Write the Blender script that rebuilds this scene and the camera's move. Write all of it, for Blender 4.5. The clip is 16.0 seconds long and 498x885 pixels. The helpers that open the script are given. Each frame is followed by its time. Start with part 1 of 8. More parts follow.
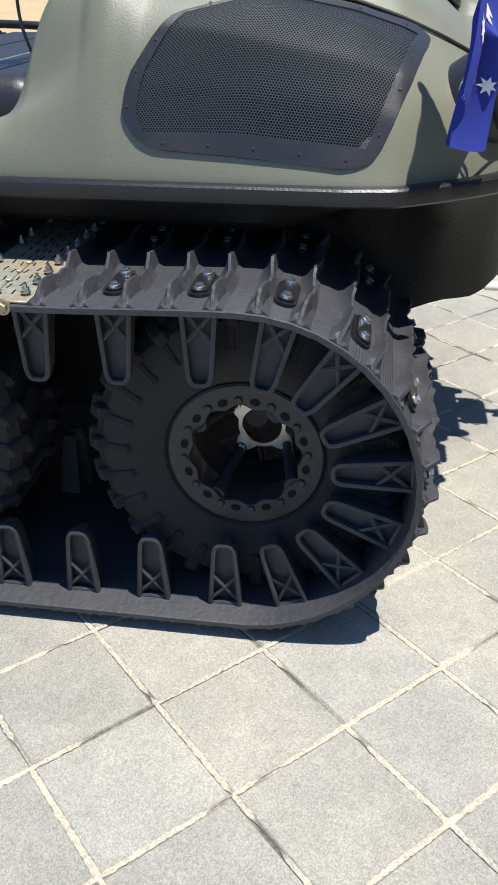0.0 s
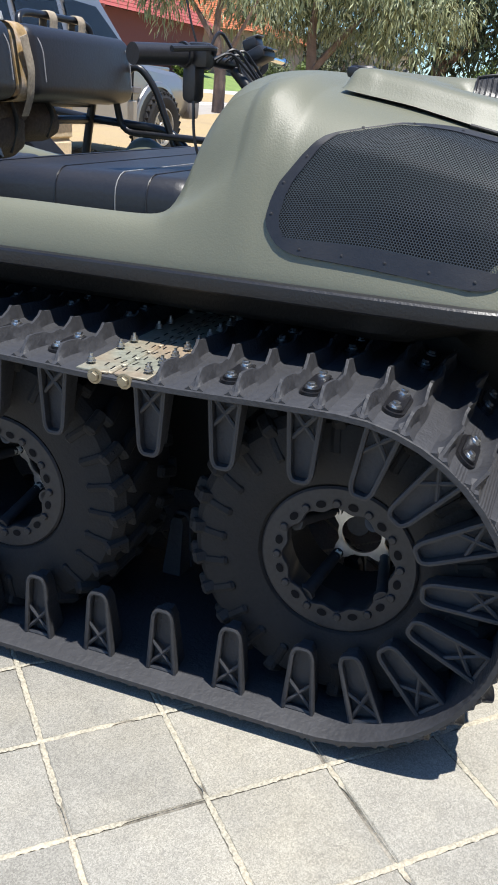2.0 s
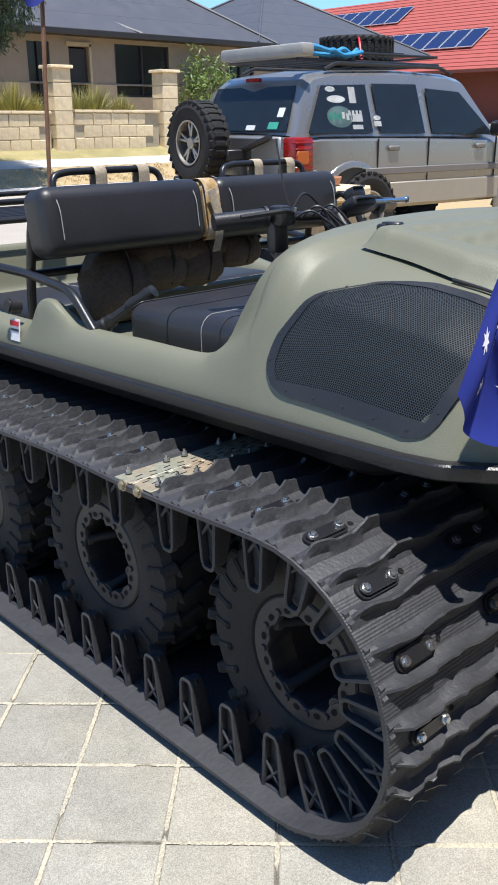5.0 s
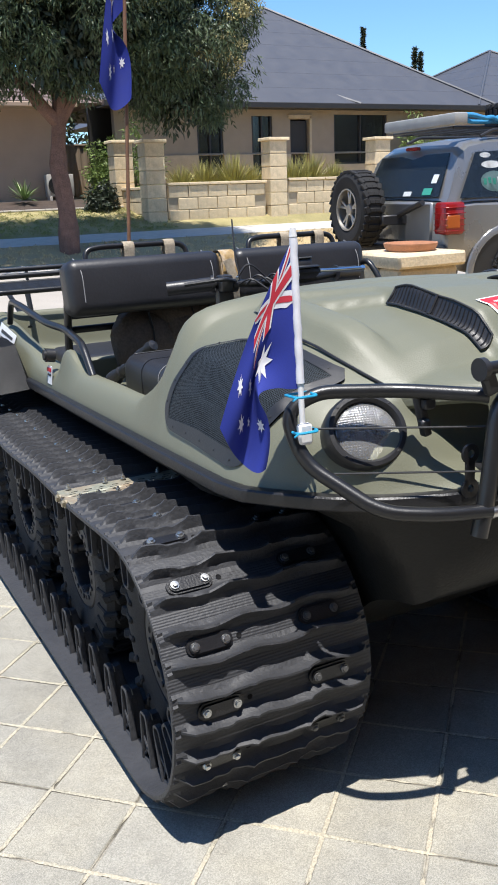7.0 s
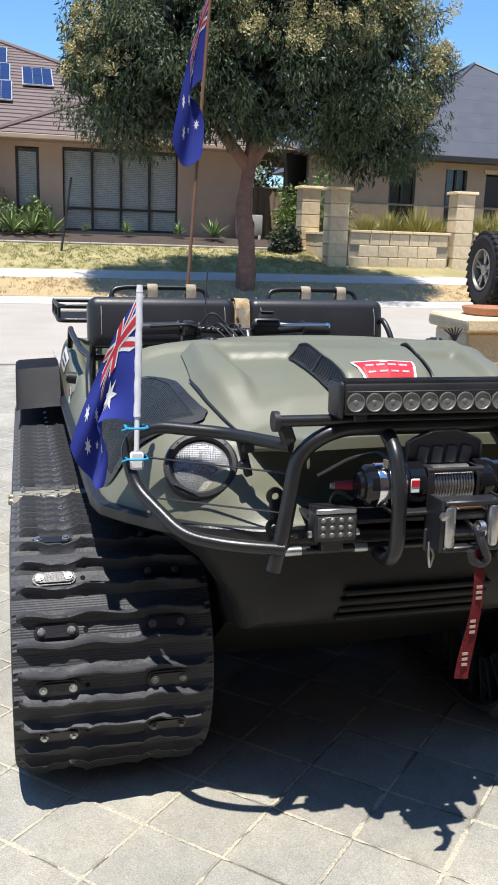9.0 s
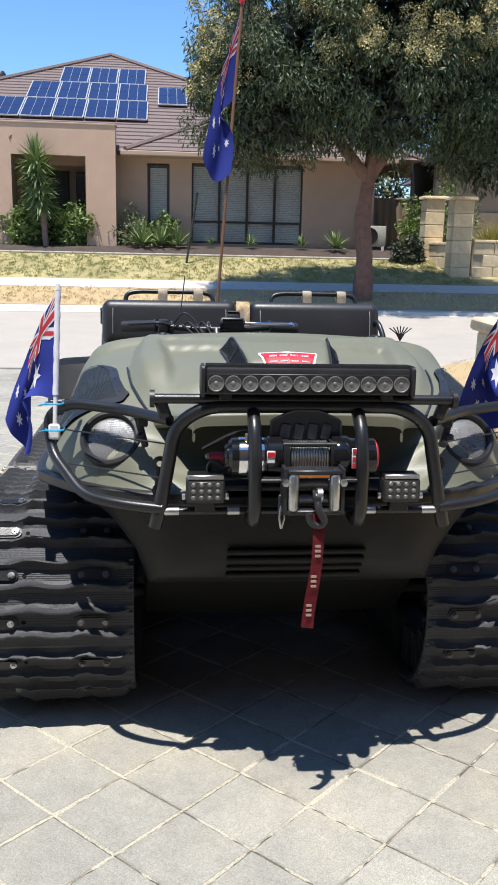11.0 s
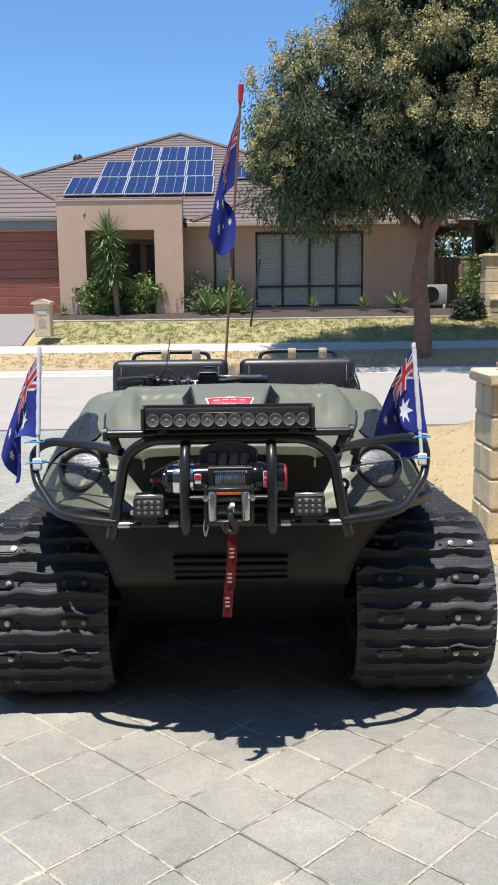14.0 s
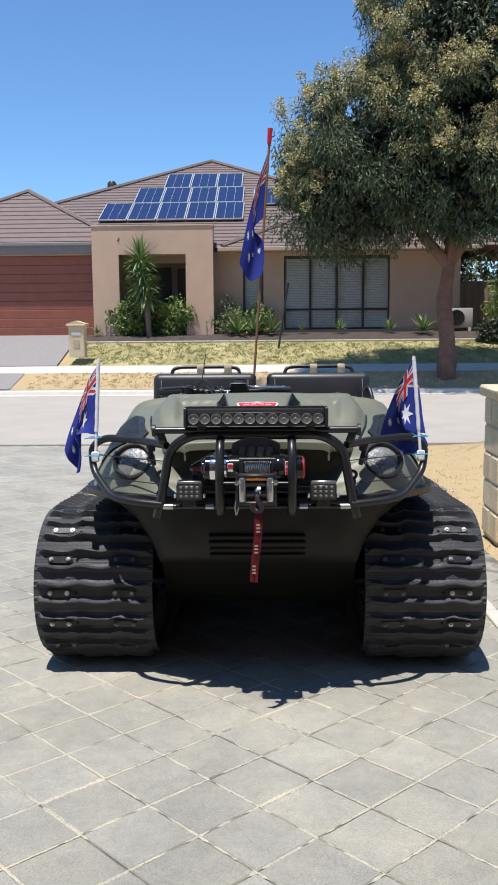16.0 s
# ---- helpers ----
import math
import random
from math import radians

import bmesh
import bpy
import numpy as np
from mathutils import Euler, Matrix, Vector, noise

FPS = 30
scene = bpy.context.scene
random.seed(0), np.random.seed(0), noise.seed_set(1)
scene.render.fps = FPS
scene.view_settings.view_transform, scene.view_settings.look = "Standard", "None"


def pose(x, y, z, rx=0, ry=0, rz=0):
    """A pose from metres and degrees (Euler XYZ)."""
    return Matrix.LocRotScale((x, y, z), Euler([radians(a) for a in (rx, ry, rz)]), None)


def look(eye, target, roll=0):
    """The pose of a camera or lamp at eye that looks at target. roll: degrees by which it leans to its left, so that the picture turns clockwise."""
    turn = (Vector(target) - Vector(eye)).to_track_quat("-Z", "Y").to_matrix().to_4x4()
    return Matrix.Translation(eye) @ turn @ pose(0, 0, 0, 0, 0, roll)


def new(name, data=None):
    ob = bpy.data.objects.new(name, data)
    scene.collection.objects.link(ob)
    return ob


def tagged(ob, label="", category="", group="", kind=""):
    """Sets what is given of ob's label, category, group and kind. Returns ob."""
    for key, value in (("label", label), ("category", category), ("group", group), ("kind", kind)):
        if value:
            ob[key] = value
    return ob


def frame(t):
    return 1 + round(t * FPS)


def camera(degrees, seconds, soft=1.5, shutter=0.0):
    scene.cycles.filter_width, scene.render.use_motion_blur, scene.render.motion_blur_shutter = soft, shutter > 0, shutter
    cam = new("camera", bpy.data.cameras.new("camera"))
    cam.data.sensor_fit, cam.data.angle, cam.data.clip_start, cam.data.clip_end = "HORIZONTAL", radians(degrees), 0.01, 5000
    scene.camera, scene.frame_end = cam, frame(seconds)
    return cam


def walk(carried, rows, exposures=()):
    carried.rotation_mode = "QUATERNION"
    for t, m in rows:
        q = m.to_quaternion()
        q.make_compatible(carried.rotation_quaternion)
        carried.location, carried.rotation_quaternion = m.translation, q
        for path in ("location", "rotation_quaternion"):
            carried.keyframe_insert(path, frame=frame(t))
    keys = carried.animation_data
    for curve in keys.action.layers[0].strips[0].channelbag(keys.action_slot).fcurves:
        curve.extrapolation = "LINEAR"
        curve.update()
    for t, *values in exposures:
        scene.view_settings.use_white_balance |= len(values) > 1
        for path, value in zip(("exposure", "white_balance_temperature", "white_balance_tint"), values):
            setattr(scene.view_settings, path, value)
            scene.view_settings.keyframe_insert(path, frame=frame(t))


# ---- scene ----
SLOPE = 2.5  # degrees by which the driveway falls towards the street
D = Matrix.Rotation(radians(-SLOPE), 4, "X")
cam = camera(32.4, 16.0, soft=1.8)
PATH = [
    (0, (-2.133, 0.412, 1.093), (-0.408, 0.624, 0.103), 2.8),
    (0.5, (-2.128, 0.358, 1.077), (-0.363, 0.626, 0.175), 5.3),
    (1, (-2.142, 0.335, 1.062), (-0.359, 0.684, 0.226), 5.8),
    (1.5, (-2.13, 0.353, 1.067), (-0.36, 0.803, 0.251), 5.5),
    (2, (-2.135, 0.331, 1.076), (-0.385, 0.911, 0.301), 6.3),
    (2.5, (-2.131, 0.344, 1.083), (-0.403, 1.009, 0.327), 5.9),
    (3, (-2.153, 0.289, 1.142), (-0.495, 1.105, 0.375), 3.0),
    (3.5, (-2.128, 0.154, 1.224), (-0.573, 1.149, 0.456), 1.5),
    (3.7, (-2.101, 0.069, 1.252), (-0.578, 1.118, 0.49), 1.3),
    (5.8, (-1.691, -0.669, 1.364), (-0.569, 0.862, 0.735), -0.5),
    (6, (-1.637, -0.733, 1.375), (-0.544, 0.83, 0.774), -0.5),
    (6.5, (-1.547, -0.98, 1.379), (-0.573, 0.677, 0.828), -1.4),
    (7, (-1.465, -1.152, 1.375), (-0.586, 0.552, 0.807), -2.0),
    (7.5, (-1.282, -1.212, 1.383), (-0.507, 0.541, 0.813), -0.8),
    (8, (-1.131, -1.306, 1.423), (-0.466, 0.511, 0.917), 0.3),
    (8.5, (-0.987, -1.509, 1.412), (-0.424, 0.352, 0.94), 0.5),
    (9, (-0.878, -1.642, 1.42), (-0.375, 0.235, 0.945), 1.9),
    (9.2, (-0.818, -1.665, 1.418), (-0.331, 0.214, 0.938), 2.9),
    (11.3, (-0.26, -2.088, 1.425), (-0.099, -0.146, 0.977), 1.5),
    (11.5, (-0.203, -2.097, 1.429), (-0.057, -0.151, 0.992), 1.9),
    (12, (-0.089, -2.134, 1.449), (-0.024, -0.173, 1.062), 1.6),
    (12.5, (0.027, -2.242, 1.448), (0.006, -0.276, 1.081), -0.1),
    (13, (0.124, -2.353, 1.445), (0.077, -0.387, 1.084), -1.2),
    (13.5, (0.116, -2.44, 1.444), (0.081, -0.467, 1.114), -1.0),
    (14, (0.054, -2.593, 1.434), (0.061, -0.619, 1.115), -0.7),
    (14.5, (0.06, -2.761, 1.427), (0.063, -0.783, 1.132), -0.9),
    (15, (0.146, -2.949, 1.413), (0.104, -0.972, 1.117), -0.8),
    (15.5, (0.126, -3.063, 1.417), (0.071, -1.083, 1.137), -0.9),
    (16, (0.064, -3.122, 1.42), (0.007, -1.141, 1.153), -0.5),
]
EXPOSURES = [(0.0, 0.59), (9.0, 0.56), (12.0, 0.53), (14.0, 0.43), (16.0, 0.31)]
walk(cam, [(t, look(eye, target, roll)) for t, eye, target, roll in PATH], EXPOSURES)

# ---- light ----
SUN = Vector((-0.108, -0.212, 1.0)).normalized()
world = bpy.data.worlds.new("sky")
scene.world = world
world.use_nodes = True
wn = world.node_tree
sky = wn.nodes.new("ShaderNodeTexSky")
sky.sky_type = "NISHITA"
sky.sun_disc = False
sky.sun_elevation = math.asin(SUN.z)
sky.sun_rotation = math.atan2(SUN.x, SUN.y)
sky.altitude = 20
sky.air_density, sky.dust_density, sky.ozone_density = 1.0, 0.1, 3.0
wn.nodes["Background"].inputs["Strength"].default_value = 0.114
deep = wn.nodes.new("ShaderNodeMix")
deep.data_type, deep.blend_type = "RGBA", "MULTIPLY"
deep.inputs[0].default_value = 1.0
deep.inputs[7].default_value = (0.71, 0.965, 1.20, 1)
wn.links.new(sky.outputs["Color"], deep.inputs[6])
wn.links.new(deep.outputs[2], wn.nodes["Background"].inputs["Color"])
sun_data = bpy.data.lights.new("sun", "SUN")
sun_data.energy, sun_data.angle, sun_data.color = 5.0, radians(0.53), (1.0, 0.965, 0.915)
sun = new("sun", sun_data)
sun.matrix_world = look((0, 0, 30), Vector((0, 0, 30)) - SUN)

# ---- materials ----
def material(name, color, rough=0.6, metal=0.0, vary=0.12, scale=8.0, fine=120.0, bump=0.0, bump_scale=200.0, spec=0.5, coat=0.0, hue=None, island=0.0, objvar=0.0):
    """A surface with a base colour, broad stains, fine grain and relief."""
    m = bpy.data.materials.new(name)
    m.use_nodes = True
    nt = m.node_tree
    n, l = nt.nodes, nt.links
    b = n["Principled BSDF"]
    b.inputs["Metallic"].default_value = metal
    b.inputs["Specular IOR Level"].default_value = spec
    b.inputs["Coat Weight"].default_value = coat
    tc = n.new("ShaderNodeTexCoord")
    big = n.new("ShaderNodeTexNoise")
    big.inputs["Scale"].default_value, big.inputs["Detail"].default_value = scale, 5
    small = n.new("ShaderNodeTexNoise")
    small.inputs["Scale"].default_value, small.inputs["Detail"].default_value = fine, 3
    for t in (big, small):
        l.new(tc.outputs["Object"], t.inputs["Vector"])
    add = n.new("ShaderNodeMath")
    add.operation = "ADD"
    l.new(big.outputs["Fac"], add.inputs[0])
    l.new(small.outputs["Fac"], add.inputs[1])
    ramp = n.new("ShaderNodeMapRange")
    ramp.inputs["From Min"].default_value, ramp.inputs["From Max"].default_value = 0.6, 1.4
    ramp.inputs["To Min"].default_value, ramp.inputs["To Max"].default_value = 1 - vary * 1.5, 1 + vary * 1.5
    l.new(add.outputs[0], ramp.inputs["Value"])
    fac = ramp.outputs[0]
    if island or objvar:
        if island:
            r = n.new("ShaderNodeNewGeometry").outputs["Random Per Island"]
        else:
            r = n.new("ShaderNodeObjectInfo").outputs["Random"]
        k = island or objvar
        rr = n.new("ShaderNodeMapRange")
        rr.inputs["To Min"].default_value, rr.inputs["To Max"].default_value = 1 - k, 1 + k
        l.new(r, rr.inputs["Value"])
        mul = n.new("ShaderNodeMath")
        mul.operation = "MULTIPLY"
        l.new(fac, mul.inputs[0])
        l.new(rr.outputs[0], mul.inputs[1])
        fac = mul.outputs[0]
    mix = n.new("ShaderNodeMix")
    mix.data_type, mix.blend_type = "RGBA", "MULTIPLY"
    mix.inputs[0].default_value = 1.0
    mix.inputs[6].default_value = (*color, 1)
    if hue:
        hm = n.new("ShaderNodeMix")
        hm.data_type = "RGBA"
        hm.inputs[6].default_value, hm.inputs[7].default_value = (*color, 1), (*hue, 1)
        st = n.new("ShaderNodeMapRange")
        st.inputs["From Min"].default_value, st.inputs["From Max"].default_value = 0.42, 0.62
        l.new(big.outputs["Fac"], st.inputs["Value"])
        l.new(st.outputs[0], hm.inputs[0])
        l.new(hm.outputs[2], mix.inputs[6])
    l.new(fac, mix.inputs[7])
    l.new(mix.outputs[2], b.inputs["Base Color"])
    rm = n.new("ShaderNodeMapRange")
    rm.inputs["To Min"].default_value, rm.inputs["To Max"].default_value = max(0.02, rough - 0.12), min(1, rough + 0.12)
    l.new(big.outputs["Fac"], rm.inputs["Value"])
    l.new(rm.outputs[0], b.inputs["Roughness"])
    if bump:
        bt = n.new("ShaderNodeTexNoise")
        bt.inputs["Scale"].default_value, bt.inputs["Detail"].default_value = bump_scale, 4
        l.new(tc.outputs["Object"], bt.inputs["Vector"])
        bp = n.new("ShaderNodeBump")
        bp.inputs["Strength"].default_value, bp.inputs["Distance"].default_value = bump, 0.01
        l.new(bt.outputs["Fac"], bp.inputs["Height"])
        l.new(bp.outputs[0], b.inputs["Normal"])
    return m


def glass(name, color, rough=0.02, trans=0.9):
    m = material(name, color, rough, vary=0.02)
    b = m.node_tree.nodes["Principled BSDF"]
    b.inputs["Transmission Weight"].default_value = trans
    b.inputs["IOR"].default_value = 1.45
    return m


OLIVE = material("olive_textured_plastic", (0.152, 0.154, 0.108), 0.47, vary=0.05, scale=3, fine=400, bump=0.10, bump_scale=300)
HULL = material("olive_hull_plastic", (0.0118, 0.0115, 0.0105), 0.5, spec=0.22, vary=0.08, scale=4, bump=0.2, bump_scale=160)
RUBBER = material("track_rubber", (0.039, 0.040, 0.0445), 0.58, spec=0.4, vary=0.12, scale=9, fine=60, bump=0.25, bump_scale=90)
TYRE = material("tyre_rubber", (0.0105, 0.0102, 0.0108), 0.8, vary=0.2, scale=12, bump=0.2)
BLACK = material("black_plastic", (0.018, 0.018, 0.02), 0.42, vary=0.15, scale=10, bump=0.06, bump_scale=260)
TRIM = material("black_rubber_trim", (0.012, 0.012, 0.014), 0.38, vary=0.2, scale=6, bump=0.12)
TUBE = material("black_powder_coat", (0.014, 0.014, 0.015), 0.34, vary=0.1, scale=12, bump=0.06, bump_scale=300)
RIM = material("dark_steel_rim", (0.022, 0.022, 0.025), 0.55, 0.0, vary=0.25, scale=14)
STEEL = material("zinc_steel", (0.52, 0.52, 0.51), 0.36, 1.0, vary=0.1, scale=40)
RUST = material("plated_hinge_steel", (0.30, 0.305, 0.24), 0.5, 0.25, vary=0.25, scale=9, hue=(0.29, 0.225, 0.155))
BRASS = material("passivated_bolt", (0.30, 0.26, 0.18), 0.35, 0.6, vary=0.15, scale=40)
VINYL = material("black_vinyl", (0.020, 0.020, 0.023), 0.43, vary=0.12, scale=5, bump=0.07, bump_scale=120)
STITCH = material("grey_stitching", (0.26, 0.26, 0.26), 0.8)
WEB = material("tan_webbing", (0.36, 0.30, 0.22), 0.85, vary=0.2, scale=30, bump=0.3, bump_scale=300)
TAPE = material("worn_yellow_tape", (0.38, 0.25, 0.10), 0.6, vary=0.3, scale=25, hue=(0.40, 0.32, 0.24))
BAG = material("brown_canvas", (0.085, 0.062, 0.045), 0.85, vary=0.3, scale=14, bump=0.4, bump_scale=120)
WHITE = material("white_plastic", (0.72, 0.72, 0.72), 0.5, vary=0.06)
RED = material("red_paint", (0.52, 0.02, 0.03), 0.45, vary=0.06)
REDWEB = material("red_webbing", (0.22, 0.018, 0.028), 0.8, vary=0.2, scale=20)
ORANGE = material("orange_paint", (0.6, 0.18, 0.03), 0.5)
BLUETIE = material("blue_cable_tie", (0.02, 0.32, 0.55), 0.4)
CHROME = material("polished_chrome", (0.8, 0.8, 0.8), 0.08, 1.0, vary=0.03)
FLAG = material("flag_blue_cloth", (0.014, 0.028, 0.24), 0.85, vary=0.08, scale=14, fine=500)
FLAGRED = material("flag_red_cloth", (0.48, 0.025, 0.045), 0.85, vary=0.06)
FLAGWHITE = material("flag_white_cloth", (0.68, 0.68, 0.72), 0.85, vary=0.05)
LENS = glass("clear_lens", (0.95, 0.95, 0.95), 0.03, 0.85)
# near-black in place of the shade inside holes, slots and behind grilles
HOLESHADE = material("hole_shade_black", (0.007, 0.007, 0.008), 0.9, spec=0.2)
GLOSS = material("gloss_black_paint", (0.008, 0.008, 0.009), 0.10, vary=0.05)
PRISM = material("moulded_headlight_glass", (0.072, 0.075, 0.082), 0.28, 0.85, vary=0.05, scale=40)


def paving(name, island=False):
    """Weathered concrete: broad stains over the drive, cement mottling, fine sand grains and dark pores."""
    m = bpy.data.materials.new(name)
    m.use_nodes = True
    n, l = m.node_tree.nodes, m.node_tree.links
    b = n["Principled BSDF"]
    geo = n.new("ShaderNodeNewGeometry")

    def noise(scale, detail, rough=.5):
        x = n.new("ShaderNodeTexNoise")
        x.inputs["Scale"].default_value, x.inputs["Detail"].default_value, x.inputs["Roughness"].default_value = scale, detail, rough
        l.new(geo.outputs["Position"], x.inputs["Vector"])
        return x.outputs["Fac"]

    def span(v, lo, hi, a, c):
        x = n.new("ShaderNodeMapRange")
        for k, q in zip(("From Min", "From Max", "To Min", "To Max"), (lo, hi, a, c)):
            x.inputs[k].default_value = q
        l.new(v, x.inputs["Value"])
        return x.outputs[0]

    def times(a, c):
        x = n.new("ShaderNodeMath")
        x.operation = "MULTIPLY"
        l.new(a, x.inputs[0])
        l.new(c, x.inputs[1])
        return x.outputs[0]
    rnd = geo.outputs["Random Per Island"] if island else n.new("ShaderNodeObjectInfo").outputs["Random"]
    grain = noise(700, 2, .8)
    fac = times(span(noise(1.3, 4), .3, .7, .84, 1.13), span(noise(14, 5, .65), .3, .7, .90, 1.09))
    fac = times(fac, span(grain, .34, .66, .85, 1.15))
    fac = times(fac, span(rnd, 0, 1, .93, 1.07))
    chips = n.new("ShaderNodeTexVoronoi")
    chips.inputs["Scale"].default_value = 480
    l.new(geo.outputs["Position"], chips.inputs["Vector"])
    tone = n.new("ShaderNodeSeparateColor")
    l.new(chips.outputs["Color"], tone.inputs[0])
    fac = times(fac, span(tone.outputs[0], 0, 1, .74, 1.22))
    pores = n.new("ShaderNodeTexVoronoi")
    pores.inputs["Scale"].default_value = 95
    l.new(geo.outputs["Position"], pores.inputs["Vector"])
    fac = times(fac, span(pores.outputs["Distance"], .06, .14, .80, 1.0))
    tint = n.new("ShaderNodeMix")
    tint.data_type = "RGBA"
    tint.inputs[6].default_value, tint.inputs[7].default_value = (0.302, 0.289, 0.250, 1), (0.332, 0.310, 0.252, 1)
    l.new(span(noise(2.7, 6, .6), .45, .68, 0, 1), tint.inputs[0])
    mul = n.new("ShaderNodeMix")
    mul.data_type, mul.blend_type = "RGBA", "MULTIPLY"
    mul.inputs[0].default_value = 1.0
    l.new(tint.outputs[2], mul.inputs[6])
    l.new(fac, mul.inputs[7])
    l.new(mul.outputs[2], b.inputs["Base Color"])
    b.inputs["Roughness"].default_value = .92
    b.inputs["Specular IOR Level"].default_value = .3
    bp = n.new("ShaderNodeBump")
    bp.inputs["Strength"].default_value, bp.inputs["Distance"].default_value = .18, .003
    l.new(grain, bp.inputs["Height"])
    l.new(bp.outputs[0], b.inputs["Normal"])
    return m


PAVER = paving("concrete_paver")
PAVERS = paving("concrete_pavers", True)
JOINT = material("joint_sand", (0.17, 0.155, 0.125), 0.95, vary=0.4, scale=5, fine=160, hue=(0.31, 0.285, 0.235), bump=0.6, bump_scale=250)
SPILL = material("spilt_joint_sand", (0.45, 0.415, 0.325), 0.95, vary=0.4, scale=5, fine=200, hue=(0.40, 0.355, 0.27), bump=0.4, bump_scale=300)
SANDGRASS = material("dry_sandy_grass", (0.43, 0.315, 0.17), 0.95, vary=0.26, scale=1.1, fine=55, bump=0.35, bump_scale=90, hue=(0.36, 0.27, 0.135))
ROAD = material("pale_asphalt", (0.365, 0.328, 0.282), 0.95, vary=0.08, scale=1.5, fine=60, bump=0.3, bump_scale=120)
CONC = material("pale_concrete", (0.52, 0.48, 0.42), 0.9, vary=0.12, scale=4)
LAWN = material("dry_lawn", (0.29, 0.25, 0.11), 0.95, vary=0.25, scale=.9, fine=40, bump=0.4, bump_scale=60, hue=(0.35, 0.29, 0.14))
MULCH = material("dark_mulch", (0.06, 0.042, 0.032), 0.95, vary=0.4, scale=6, fine=40, bump=0.6, bump_scale=30)
LIME = material("limestone_block", (0.66, 0.53, 0.345), 0.9, vary=0.16, scale=7, fine=60, bump=0.3, bump_scale=60, objvar=0.1)
LIMEB = material("limestone_mortar", (0.38, 0.32, 0.23), 0.95, vary=0.1)
CUP = material("lamp_reflector", (0.20, 0.20, 0.195), 0.45, 0.4, vary=0.1, scale=90)
# darker zinc: painted shade on inner track bolts, plain dull metal elsewhere
DULL = material("dull_shaded_zinc", (0.13, 0.13, 0.13), 0.5, 0.7, vary=0.15, scale=40)
DIM = material("dim_reflector", (0.07, 0.07, 0.065), 0.35, 0.5, vary=0.15, scale=90)

GUARD = material("guard_black_plastic", (0.018, 0.018, 0.020), 0.55, vary=0.15, scale=10, spec=0.35)


def ribbed(m, pitch, depth):
    """Adds fine ribs across the tread, along its run over the top and down the front."""
    n, l = m.node_tree.nodes, m.node_tree.links
    tc, dot, sine, bump = n.new("ShaderNodeTexCoord"), n.new("ShaderNodeVectorMath"), n.new("ShaderNodeMath"), n.new("ShaderNodeBump")
    dot.operation, sine.operation = "DOT_PRODUCT", "SINE"
    dot.inputs[1].default_value = (0, 2 * math.pi / pitch, 2 * math.pi / pitch)
    l.new(tc.outputs["Object"], dot.inputs[0])
    l.new(dot.outputs["Value"], sine.inputs[0])
    geo, sep, side, mask = n.new("ShaderNodeNewGeometry"), n.new("ShaderNodeSeparateXYZ"), n.new("ShaderNodeMath"), n.new("ShaderNodeMath")
    l.new(geo.outputs["True Normal"], sep.inputs[0])
    side.operation, mask.operation = "ABSOLUTE", "MULTIPLY"
    l.new(sep.outputs[0], side.inputs[0])
    flat = n.new("ShaderNodeMath")
    flat.operation = "LESS_THAN"
    flat.inputs[1].default_value = .5
    front, where, both = n.new("ShaderNodeMath"), n.new("ShaderNodeSeparateXYZ"), n.new("ShaderNodeMath")
    l.new(tc.outputs["Object"], where.inputs[0])
    front.operation, both.operation = "LESS_THAN", "MULTIPLY"
    front.inputs[1].default_value = -1.12
    l.new(where.outputs[1], front.inputs[0])
    l.new(side.outputs[0], flat.inputs[0])
    l.new(sine.outputs[0], mask.inputs[0])
    l.new(flat.outputs[0], both.inputs[0])
    l.new(front.outputs[0], both.inputs[1])
    l.new(both.outputs[0], mask.inputs[1])
    l.new(mask.outputs[0], bump.inputs["Height"])
    bump.inputs["Strength"].default_value, bump.inputs["Distance"].default_value = .3, depth
    b = n["Principled BSDF"]
    if b.inputs["Normal"].links:
        l.new(b.inputs["Normal"].links[0].from_socket, bump.inputs["Normal"])
    l.new(bump.outputs[0], b.inputs["Normal"])


ribbed(RUBBER, .0085, .0012)

# ---- building helpers ----
ORIGIN = {}
I4 = Matrix.Identity(4)


def thing(name, label, category, base=(0, 0, 0), group="", kind="", level=False, shift=(0, 0, 0)):
    """An Empty at the thing's base; its parts' coordinates are those of the driveway (or, level, of the world), moved by shift."""
    root = new(name)
    root.matrix_world = (I4 if level else D) @ Matrix.Translation(Vector(base) + Vector(shift))
    root.empty_display_size = 0.1
    ORIGIN[root.name] = Vector(base)
    return tagged(root, label, category, group, kind)


def part(name, bm, mat, parent=None, label="", smooth=38):
    """Links a bmesh as one mesh object under a thing or a part."""
    me = bpy.data.meshes.new(name)
    o = ORIGIN.get(parent.name, Vector()) if parent else Vector()
    if o.length:
        bmesh.ops.translate(bm, verts=bm.verts, vec=-o)
    bm.normal_update()
    bm.to_mesh(me)
    bm.free()
    return dress(name, me, mat, parent, label, smooth, o)


def dress(name, me, mat, parent, label="", smooth=38, o=None):
    for m in (mat if isinstance(mat, (list, tuple)) else [mat]):
        me.materials.append(m)
    if smooth:
        me.polygons.foreach_set("use_smooth", [True] * len(me.polygons))
        me.set_sharp_from_angle(angle=radians(smooth))
    ob = new(name, me)
    if parent:
        ob.parent = parent
        ORIGIN[ob.name] = o if o is not None else ORIGIN.get(parent.name, Vector())
    if label:
        ob["label"] = label
    return ob


